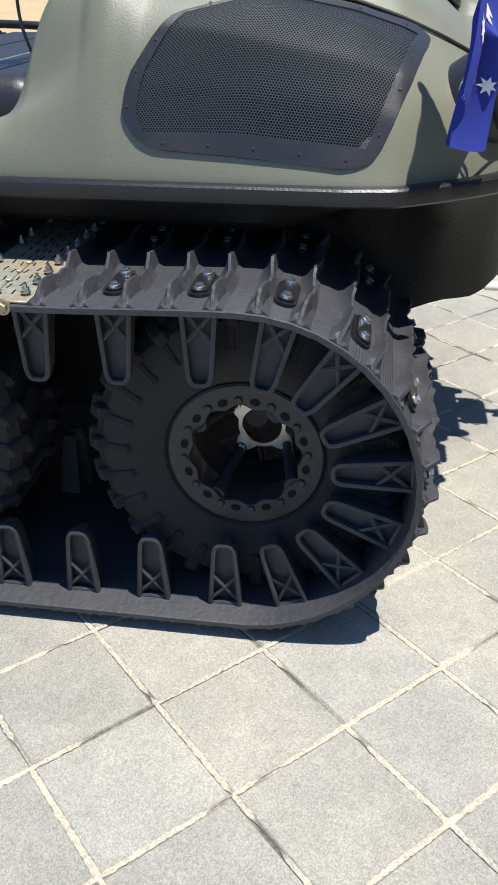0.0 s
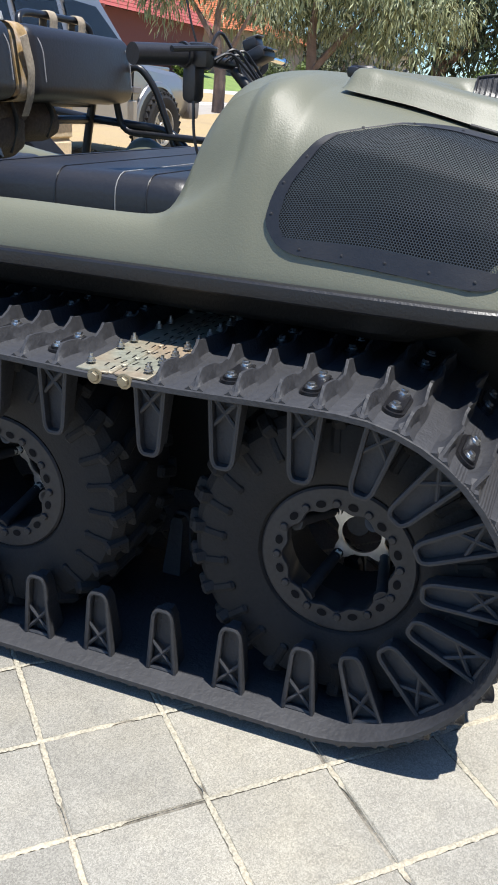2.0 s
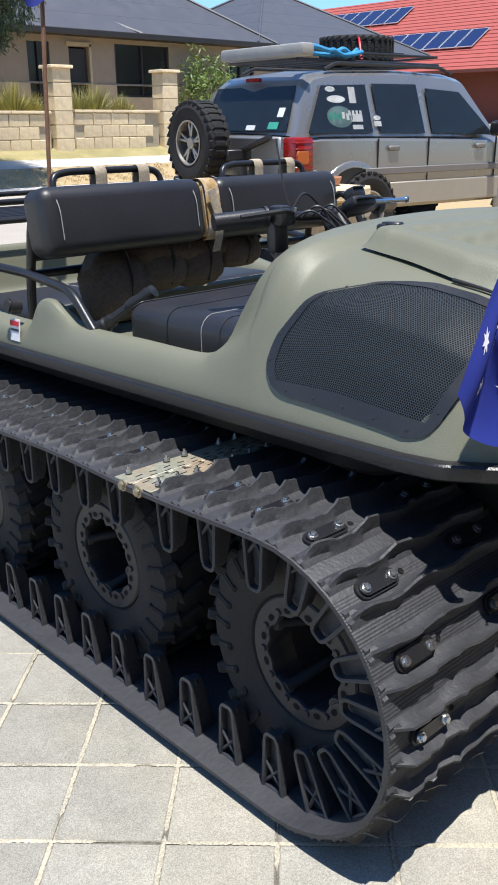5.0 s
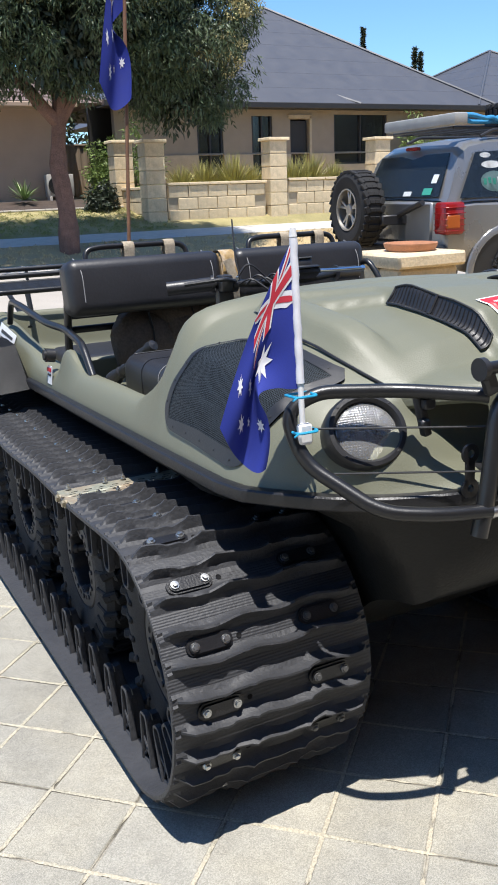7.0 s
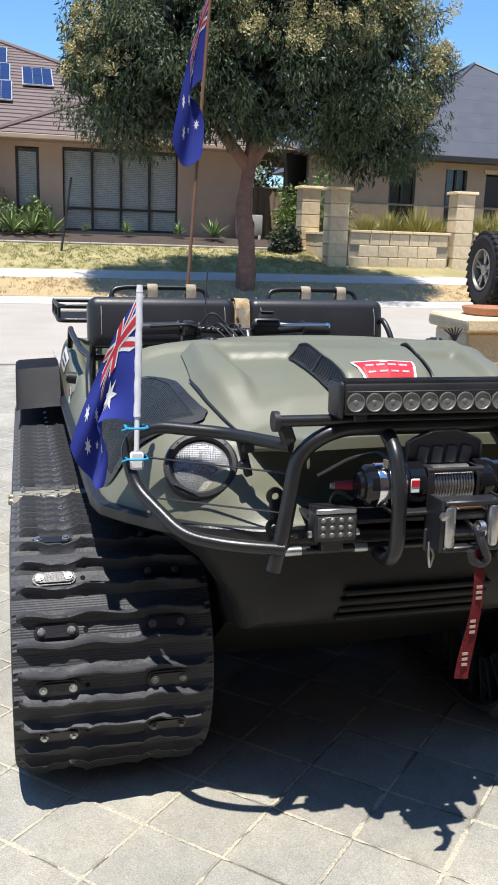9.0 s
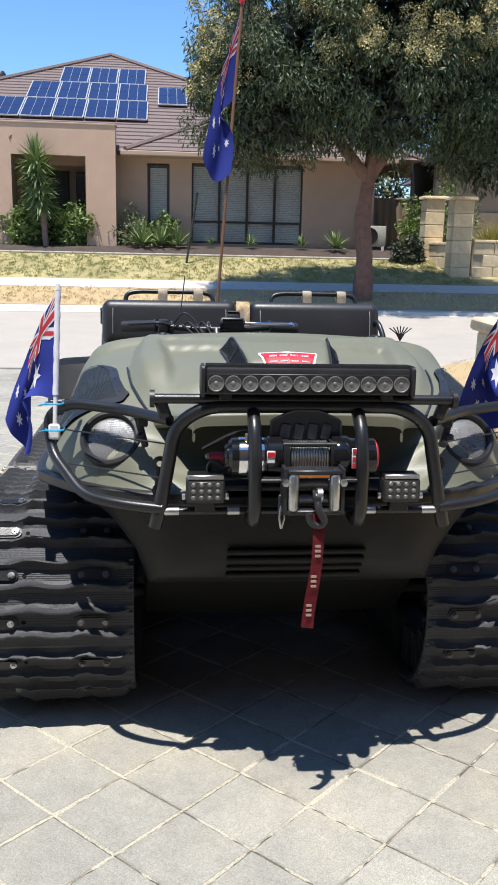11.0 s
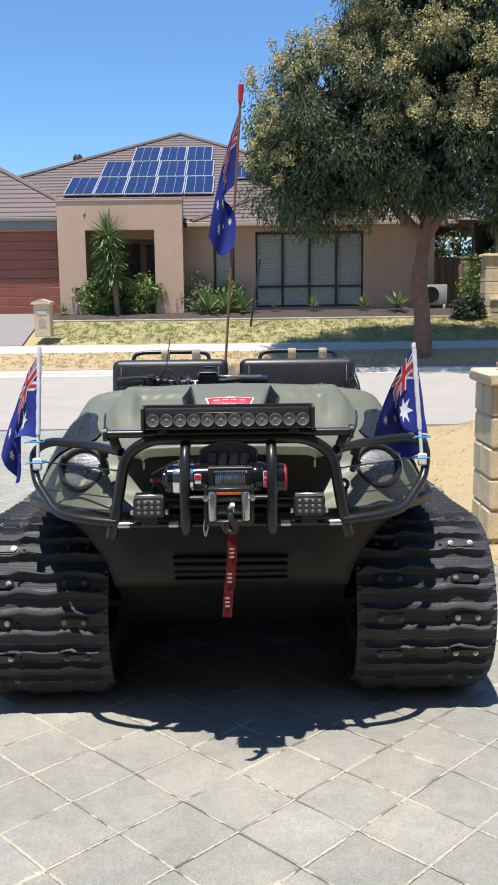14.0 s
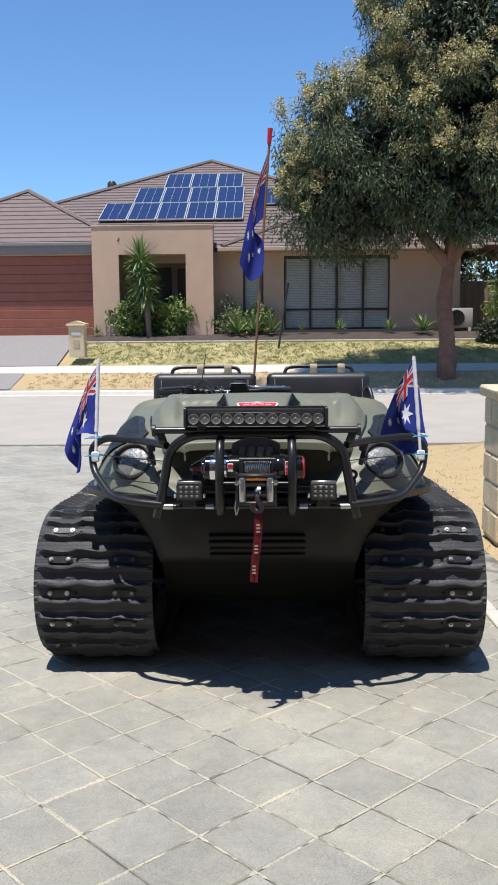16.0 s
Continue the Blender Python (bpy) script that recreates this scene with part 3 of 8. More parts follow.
nt.links.new(uvn.outputs[0], sep.inputs[0])


def mth(op, a, b=None):
    n = nt.nodes.new("ShaderNodeMath")
    n.operation = op
    for i, v in enumerate((a, b)):
        if v is None:
            continue
        if isinstance(v, (int, float)):
            n.inputs[i].default_value = v
        else:
            nt.links.new(v, n.inputs[i])
    return n.outputs[0]


def holes(ou, ov):
    u = mth("SUBTRACT", mth("FRACT", mth("ADD", sep.outputs[0], ou)), 0.5)
    v = mth("MULTIPLY", mth("SUBTRACT", mth("FRACT", mth("ADD", sep.outputs[1], ov)), 0.5), 1.732)
    return mth("SQRT", mth("ADD", mth("MULTIPLY", u, u), mth("MULTIPLY", v, v)))


dist = mth("MINIMUM", holes(0.0, 0.0), holes(0.5, 0.5))
hole = mth("LESS_THAN", dist, 0.39)
tr = nt.nodes.new("ShaderNodeBsdfTransparent")
ms = nt.nodes.new("ShaderNodeMixShader")
nt.links.new(hole, ms.inputs[0])
nt.links.new(pb.outputs[0], ms.inputs[1])
nt.links.new(tr.outputs[0], ms.inputs[2])
nt.links.new(ms.outputs[0], nt.nodes["Material Output"].inputs["Surface"])


def grille_edge(t, top, inset=0.0):
    """y of the grille's rear and front ends over its height, t 0 (bottom) .. 1 (top)."""
    rear = float(np.interp(t, (0, .01, .03, .06, .11, .17, .23, .35, .48, .72, .90, .96, 1), (.715, .735, .752, .766, .778, .788, .792, .788, .778, .746, .716, .700, .675)))
    front = float(np.interp(t, (0, .015, .035, .06, .12, .25, .52, .80, .92, .96, .98, 1), (.425, .400, .384, .375, .362, .346, .321, .303, .294, .295, .301, .318)))
    return rear - inset, front + inset


def grille(side):
    S0 = 1.98

    def S1(k):
        return float(np.interp(k, (0, .17, .35, .48, .73, .86, 1), (4.45, 4.92, 5.42, 5.68, 5.80, 5.92, 6.05)))

    def patch(bm, i0, i1, t0, t1, off, nu, nv, uv=False):
        layer = bm.loops.layers.uv.verify() if uv else None
        grid = []
        for a in range(nv + 1):
            t = t0 + (t1 - t0) * a / nv
            r, f = grille_edge(t, 0)
            row = []
            for b in range(nu + 1):
                k = i0 + (i1 - i0) * b / nu
                y = r + (f - r) * k
                row.append(bm.verts.new(skin(y, S0 + (S1(k) - S0) * t, side, off)))
            grid.append(row)
        for a in range(nv):
            for b in range(nu):
                q = (grid[a][b], grid[a][b + 1], grid[a + 1][b + 1], grid[a + 1][b])
                fc = bm.faces.new(q if side < 0 else q[::-1])
                if uv:
                    for lp in fc.loops:
                        w = lp.vert.co
                        arc = 0
                        lp[layer].uv = (w.y / 0.0058, 0)
        if uv:
            arcs = [0.0]
            for a in range(nv):
                arcs.append(arcs[-1] + (grid[a + 1][nu // 2].co - grid[a][nu // 2].co).length)
            idx = {v: a for a, row in enumerate(grid) for v in row}
            for fc in bm.faces:
                for lp in fc.loops:
                    lp[layer].uv = (lp.vert.co.y / 0.0051, arcs[idx[lp.vert]] / (0.0051 * 1.732))
        return grid
    bm = B()
    patch(bm, 0.045, 0.955, 0.085, 0.94, 0.0045, 28, 22, True)
    g = part("side_grille", bm, PERF, atv, "black perforated metal side grille", smooth=80)
    # sheet painted near-black for the shade behind the perforations
    bm = B()
    patch(bm, 0.0, 1.0, 0.0, 1.0, 0.0012, 28, 60)
    part("backing", bm, HOLESHADE, g)
    for n, (a, b, c, d) in {"edge_bottom": (0, 1, 0, 0.10), "edge_top": (0, 1, 0.93, 1), "edge_rear": (0, 0.055, 0.095, 0.935), "edge_front": (0.945, 1, 0.095, 0.935)}.items():
        bm = B()
        patch(bm, a, b, c, d, 0.0062, 28 if n in ("edge_bottom", "edge_top") else 4, 24 if n in ("edge_rear", "edge_front") else 10)
        part("grille_rim", bm, BLACK, g, smooth=80)
    spots = [(0.1 + 0.2 * i, 0.045) for i in range(5)] + [(0.02, 0.25), (0.02, 0.47), (0.03, 0.68), (0.97, 0.17), (0.975, 0.42), (0.97, 0.68)] + [(0.1 + 0.2 * i, 0.965) for i in range(5)]
    bpy.data.meshes.get("screw") or shared("screw", lathe(lathe(B(), [(0.0, .0022), (.0022, .0018), (.0030, 0)], 8), [(0.0042, -.001), (0.0042, .0004), (.0030, .0005)], 8), STEEL)
    sm = bpy.data.meshes.get("black_screw") or shared("black_screw", lathe(lathe(B(), [(0.0, .0016), (.0018, .0013), (.0024, 0)], 8), [(0.0034, -.001), (0.0034, .0003), (.0024, .0004)], 8), RIM)
    for k, t in spots:
        r, f = grille_edge(t, 0)
        y, s = r + (f - r) * k, S0 + (S1(k) - S0) * t
        p, q = skin(y, s, side, 0.0064), skin(y, s, side, 0.05)
        piece("screw", sm, g, Matrix.Translation(p) @ (q - p).to_track_quat("Z", "Y").to_matrix().to_4x4())


for side in (-1, 1):
    grille(side)

# hood lid: raised ridges, seam, vents, badge
bm = B()
ys = [0.040, 0.0405, 0.044, 0.055, 0.08, 0.11, 0.14, 0.165, 0.19] + [0.21 + 0.01325 * i for i in range(41)]
rows = []
for y in ys:
    w = float(np.interp(y, (.04, .06, .12, .20, .274, .349, .486, .60, .76), (.275, .29, .335, .378, .412, .438, .457, .450, .44)))
    row = []
    for i in range(57):
        x = -w + 2 * w * i / 56
        yy = max(y, 0.21)
        s = skin_at(yy, x)
        p = skin(yy, s, -1 if x <= 0 else 1, 0)
        if y < 0.21:
            # the lip juts out over the winch
            g = (0.21 - y) / 0.17
            p = Vector((p.x, y + 0.25 * x * x * g, p.z + (0.992 - 0.12 * x * x - p.z) * smooth01(g) - 0.006 * smooth01((0.058 - y) / 0.015) - (0.030 if y < 0.0403 else 0)))
        ax = abs(x)
        centre = (0.032 + 0.020 * smooth01((y - 0.20) / 0.08)) * smooth01((0.127 + 0.15 * (min(y, .5) - .2) - ax) / 0.026) * smooth01((y - 0.10) / 0.1)
        centre = min(centre, max(0.0, 1.141 - p.z))
        # a raised rib along the lid's edge, and a trough beside it with two steps at its rear
        q = y - 0.25 * (ax - 0.27)
        trough = 0.021 * smooth01((q - 0.565) / 0.014) + 0.020 * smooth01((q - 0.635) / 0.014)
        rim = 0.034 * smooth01((ax - 0.318 - 0.10 * max(0, y - 0.40)) / 0.030) * smooth01((y - 0.24) / 0.16)
        ridge = max(centre, min(max(trough, rim), max(0.006, 1.141 - p.z)))
        edge = smooth01((1 - ax / w) / 0.09) * smooth01((0.745 - y) / 0.02)
        row.append(p + Vector((0, 0, 0.004 + (0.007 + ridge) * edge)))
    rows.append(row)
loft(bm, rows)
for k in (0, -1):
    # turned-down sides of the lip
    edge_line = [r[k] for r in rows if r[k].y < .225]
    loft(bm, [edge_line, [p + Vector((math.copysign(.004, p.x), 0, -.034)) for p in edge_line], [p + Vector((-math.copysign(.006, p.x), 0, -.036)) for p in edge_line]])
bmesh.ops.remove_doubles(bm, verts=bm.verts, dist=.0004)
bmesh.ops.recalc_face_normals(bm, faces=bm.faces)
if sum(f.normal.z for f in bm.faces) < 0:
    bmesh.ops.reverse_faces(bm, faces=bm.faces)
hood = part("hood_lid", bm, OLIVE, atv, "olive moulded hood lid with raised centre", smooth=60)
sub = hood.modifiers.new("soft", "SUBSURF")
sub.levels = sub.render_levels = 1
LID = rows


def on_hood(x, y, off):
    """A point on the lid's upper side."""
    i = max(k for k in range(len(LID) - 1) if LID[k][28].y <= y)
    a, b = LID[i], LID[i + 1]
    t = (y - a[28].y) / (b[28].y - a[28].y)

    def at(row):
        u = (x - row[0].x) / (row[56].x - row[0].x) * 56
        k = min(55, max(0, int(u)))
        return row[k].lerp(row[k + 1], u - k)
    return at(a).lerp(at(b), t) + Vector((0, -.3 * off, .0015 + off))


for side in (-1, 1):
    bm = B()
    tube(bm, [skin(y, skin_at(y, x), side, 0.004) for y, x in ((0.49, 0.460), (0.42, 0.453), (0.349, 0.441), (0.274, 0.415), (0.215, 0.383))], 0.0032, 0.02, 6)
    part("seam", bm, BLACK, hood)
    bm = B()
    box(bm, (side * 0.355, 0.738, 1.144), (0.05, 0.022, 0.02), 0.006, seg=2)
    box(bm, (side * 0.355, 0.722, 1.151), (0.024, 0.05, 0.012), 0.004)
    part("latch", bm, BLACK, hood, "black rubber hood latch")

    def ventpt(k, t, off=0.0):
        foot, top = .179 - .034 * k, .150 - .036 * k
        return on_hood(side * (foot + (top - foot) * t), .528 - .300 * k, .004 + off)
    bm = B()
    grid = [[ventpt(i / 30, j / 6) for j in range(7)] for i in range(31)]
    loft(bm, grid)
    bmesh.ops.recalc_face_normals(bm, faces=bm.faces)
    vent = part("hood_vent", bm, BLACK, hood, "black louvred hood vent", smooth=40)
    for i in range(26):
        bm = B()
        k = 0.03 + 0.0376 * i
        tube(bm, [ventpt(k, t, .0005) for t in (.06, .3, .5, .7, .94)], 0.0020, 0, 6)
        part("slat", bm, TRIM, vent)
    bm = B()
    tube(bm, [ventpt(i / 16, 0.0, .002) for i in range(17)] + [ventpt(1, t, .002) for t in (.35, .7)] + [ventpt(1 - i / 16, 1.0, .002) for i in range(17)] + [ventpt(0, t, .002) for t in (.7, .35)], 0.003, 0, 6, closed=True)
    part("vent_rim", bm, BLACK, vent)
    part("vent_bar", tube(B(), [ventpt(.46, t, .004) for t in (0, .25, .5, .75, 1)], .0042, 0, 6), BLACK, vent)


def decal(bm, pts, off):
    """A thin sheet laid over the lid inside an outline, in narrow strips."""
    xs = sorted({round(-.09 + .006 * k, 4) for k in range(31)})
    n = len(pts)

    def span(x):
        hits = []
        for (x0, y0), (x1, y1) in zip(pts, pts[1:] + pts[:1]):
            if min(x0, x1) <= x < max(x0, x1):
                hits.append(y0 + (y1 - y0) * (x - x0) / (x1 - x0))
        return (min(hits), max(hits)) if len(hits) > 1 else None
    cols = [(x, span(x)) for x in xs]
    cols = [(x, q) for x, q in cols if q]
    loft(bm, [[on_hood(x, q[0] + (q[1] - q[0]) * k / 10, off) for k in range(11)] for x, q in cols], flip=True)


for nm, pts, mat, off in (("badge", [(-.088, .315), (.088, .315), (.066, .236), (.02, .234), (.0, .224), (-.02, .234), (-.066, .236)], WHITE, 0.0016), ("badge_face", [(-.08, .309), (-.02, .309), (0, .299), (.02, .309), (.08, .309), (.061, .242), (.016, .242), (0, .232), (-.016, .242), (-.061, .242)], RED, 0.0026)):
    bm = B()
    decal(bm, pts, off)
    if nm == "badge":
        badge = part(nm, bm, mat, atv, "red and white trapezoid badge on the hood", smooth=0)
    else:
        part(nm, bm, mat, badge, smooth=0)
for i in range(4):
    x = -.045 + .03 * i
    bm = B()
    bm.faces.new([bm.verts.new(on_hood(x + dx, y, 0.0042)) for dx, y in ((-.010, .260), (.010, .260), (.0115, .288), (-.0115, .288))])
    bmesh.ops.solidify(bm, geom=bm.faces[:], thickness=0.0008)
    part("badge_bar", bm, WHITE, badge, smooth=0)

# headlights
for side in (-1, 1):
    c = Vector((side * 0.490, 0.185, 0.902))
    ax = Vector((side * 0.22, -0.84, 0.48)).normalized()
    m = Matrix.Translation(c) @ ax.to_track_quat("Z", "Y").to_matrix().to_4x4() @ Matrix.Diagonal((0.97, 0.90, 1, 1))
    bm = lathe(B(), [(.086, -.05), (.090, -.01), (.089, .012), (.084, .021), (.075, .022), (.069, .016), (.067, .004), (.066, -.03)], 40, m)
    lamp = part("headlight", bm, BLACK, atv, "round headlight with black bezel and fluted lens")
    # pressed glass: a dome of small square prisms
    bm = B()
    n, R, cell = 96, .0665, .0058
    gv = {}
    for i in range(n + 1):
        for j in range(n + 1):
            x, y = R * (2 * i / n - 1), R * (2 * j / n - 1)
            r = math.hypot(x, y)
            if r < R:
                z = .013 - 2.2 * r * r + .0013 * math.sqrt(abs(math.sin(math.pi * x / cell) * math.sin(math.pi * y / cell)))
                gv[i, j] = bm.verts.new(m @ Vector((x, y, z)))
    for (i, j), v in gv.items():
        q = [gv.get(k) for k in ((i, j), (i + 1, j), (i + 1, j + 1), (i, j + 1))]
        if all(q):
            bm.faces.new(q)
    part("prism_glass", bm, PRISM, lamp, "silvery pressed-glass face of square prisms", smooth=60)
    bm = lathe(B(), [(.067, .009), (.055, .014), (.03, .018), (.0, .019)], 32, m)
    part("lens", bm, LENS, lamp).visible_shadow = False
    for i in range(4):
        a = math.pi / 4 + i * math.pi / 2
        piece("screw", bpy.data.meshes["black_screw"], lamp, m @ Matrix.Translation((.0795 * math.cos(a), .0795 * math.sin(a), .0215)))

# ---- tracks and wheels ----
AXLES = (0.566, 1.273, 1.980, 2.687)
ZC, RO, RN = 0.337, 0.311, 0.325
SPAN = AXLES[-1] - AXLES[0]
ROUND = 2 * SPAN + 2 * math.pi * RN
LINKS = 45
XO, XI = 0.928, 0.437


def belt(s, r=RO):
    """A point of the belt's loop at length s, its outward normal and its tangent, as (y, z) pairs."""
    s %= ROUND
    h = math.pi * RN
    if s < SPAN:                                    # top, running back
        return (AXLES[0] + s, ZC + r), (0, 1), (1, 0)
    s -= SPAN
    if s < h:
        a = s / RN
        n = (math.sin(a), math.cos(a))
        return (AXLES[-1] + r * n[0], ZC + r * n[1]), n, (math.cos(a), -math.sin(a))
    s -= h
    if s < SPAN:
        return (AXLES[-1] - s, ZC - r), (0, -1), (-1, 0)
    a = (s - SPAN) / RN
    n = (-math.sin(a), -math.cos(a))
    return (AXLES[0] + r * n[0], ZC + r * n[1]), n, (-math.cos(a), math.sin(a))


def sag(y, z):
    """The upper run dips a little between the wheels."""
    if z > ZC + 0.2 and AXLES[0] < y < AXLES[-1]:
        return z - 0.008 * math.sin(math.pi * (y - AXLES[0]) / (AXLES[1] - AXLES[0])) ** 2
    return z


def spot(s, side, x, lift=0.0):
    (y, z), n, t = belt(s, RO + lift)
    z = sag(y, z)
    m = Matrix(((side, 0, 0, side * x), (0, t[0], n[0], y), (0, t[1], n[1], z), (0, 0, 0, 1)))
    if m.to_3x3().determinant() < 0:
        m = m @ Matrix.Diagonal((-1, 1, 1, 1))
    return m


def lug_mesh():
    """A cross-wise rubber lug with a notched, wavy crest."""
    bm = B()
    w = XO - XI - 0.006
    n = 44
    rows = []
    for i in range(n + 1):
        u = i / n
        x = (u - 0.5) * w
        wave = 0.0045 * math.sin(u * 2 * math.pi * 3 + 0.4)
        e = min(u, 1 - u)
        crest = 0.027 + 0.003 * math.sin(u * 17)
        crest -= .005 * math.exp(-((e - .19) / .018) ** 2) + .006 * math.exp(-((e - .28) / .018) ** 2)
        crest += .011 * math.exp(-((e - .375) / .026) ** 2) - .005 * math.exp(-((e - .385) / .009) ** 2)
        crest *= .05 + .95 * smooth01((e - .012) / .06)
        t = 0.0042
        rows.append([Vector((x, -0.017 + wave * .3, 0.0)), Vector((x, -0.009 + wave, 0.006)), Vector((x, -t + wave, crest * .8)), Vector((x, -t * .5 + wave, crest)),
                     Vector((x, t * .7 + wave, crest)), Vector((x, t + wave, crest * .75)), Vector((x, 0.010 + wave, 0.006)), Vector((x, 0.019 + wave * .3, 0.0))])
    vs = loft(bm, rows, flip=True)
    bm.faces.new(vs[0])
    bm.faces.new(vs[-1][::-1])
    bmesh.ops.recalc_face_normals(bm, faces=bm.faces)
    return bm


def plate_mesh():
    """A clamp plate with two hexagon bolts."""
    bm = B()
    for z, w, d, h in ((0.003, .106, .038, .007), (0.0085, .095, .028, .006)):
        n = 20
        ring = [(math.copysign(min(abs(math.cos(a)) * d / 2, d / 2), math.cos(a)) + math.copysign(w / 2 - d / 2, math.cos(a)), math.sin(a) * d / 2) for a in [2 * math.pi * (k + .5) / n for k in range(n)]]
        prism(bm, ring, "z", z - h / 2, z + h / 2)
    for x in (-0.035, 0.035):
        lathe(bm, [(.0, .0155), (.0095, .0150), (.0105, .0125), (.0105, .0105)], 14, Matrix.Translation((x, 0, 0)), mi=1)
        lathe(bm, [(.0, .0205), (.0062, .0202), (.0070, .0190), (.0070, .0135)], 6, Matrix.Translation((x, 0, 0)), mi=1)
    return bm


def guide_mesh():
    """A tapered rubber wheel guide with an X brace, standing on the belt's inside (local -z)."""
    bm = B()
    H, W0, W1, T = 0.138, 0.056, 0.036, 0.011

    def ht(v):
        return W0 / 2 + (W1 / 2 - W0 / 2) * v

    def bar(a, b, t=0.0055, dz=0.012):
        tube(bm, [Vector((a[2] if len(a) > 2 else 0, a[0], -a[1])), Vector((b[2] if len(b) > 2 else 0, b[0], -b[1]))], t, 0, 6)
    # frame ring on the outer face
    pts = [(-ht(0), 0.0), (-ht(.9), H * .9), (-ht(1) * .7, H), (ht(1) * .7, H), (ht(.9), H * .9), (ht(0), 0.0)]
    ring = [Vector((0.0, y, -z)) for y, z in pts]
    tube(bm, ring, 0, 0.008, 8, flat=(0.0045, 0.009))
    bar((-ht(.05), H * .06), (ht(.45), H * .48), 0.0042)
    bar((ht(.05), H * .06), (-ht(.45), H * .48), 0.0042)
    bar((-ht(.0), H * .02), (ht(.0), H * .02), 0.005)
    # solid web behind, leaning to the middle of the belt
    web = [(-ht(0) * .98, 0.0), (-ht(.9) * .98, H * .9), (-ht(1) * .66, H * .985), (ht(1) * .66, H * .985), (ht(.9) * .98, H * .9), (ht(0) * .98, 0.0)]
    a = [bm.verts.new((-0.012, y, -z)) for y, z in web]
    b = [bm.verts.new((-0.058 + 0.028 * z / H, y * .8, -z)) for y, z in web]
    fs = [bm.faces.new(a[::-1]), bm.faces.new(b)]
    for k in range(len(web) - 1):
        fs.append(bm.faces.new((a[k], a[k + 1], b[k + 1], b[k])))
    # side cheeks joining web and ring
    for sgn in (-1, 1):
        q = [Vector((0.0, sgn * ht(0), 0)), Vector((0.0, sgn * ht(.9), -H * .9)), Vector((-0.03, sgn * ht(.9) * .95, -H * .9)), Vector((-0.05, sgn * ht(0) * .9, 0))]
        bm.faces.new([bm.verts.new(p) for p in q])
    bmesh.ops.recalc_face_normals(bm, faces=fs)
    return bm


LUG = shared("lug", lug_mesh(), RUBBER, 32)
PLATE = shared("clamp_plate", plate_mesh(), [TRIM, STEEL], 32)
# inner plates: bolts darkened in colour for the shade under the hull
PLATE_SHADED = shared("clamp_plate", plate_mesh(), [TRIM, DULL], 32)
HOLE = shared("drain_hole", lathe(B(), [(.0062, .0008), (.005, 0), (0, -.0004)], 12), HOLESHADE, 32)
GUIDE = shared("wheel_guide", guide_mesh(), RUBBER, 32)


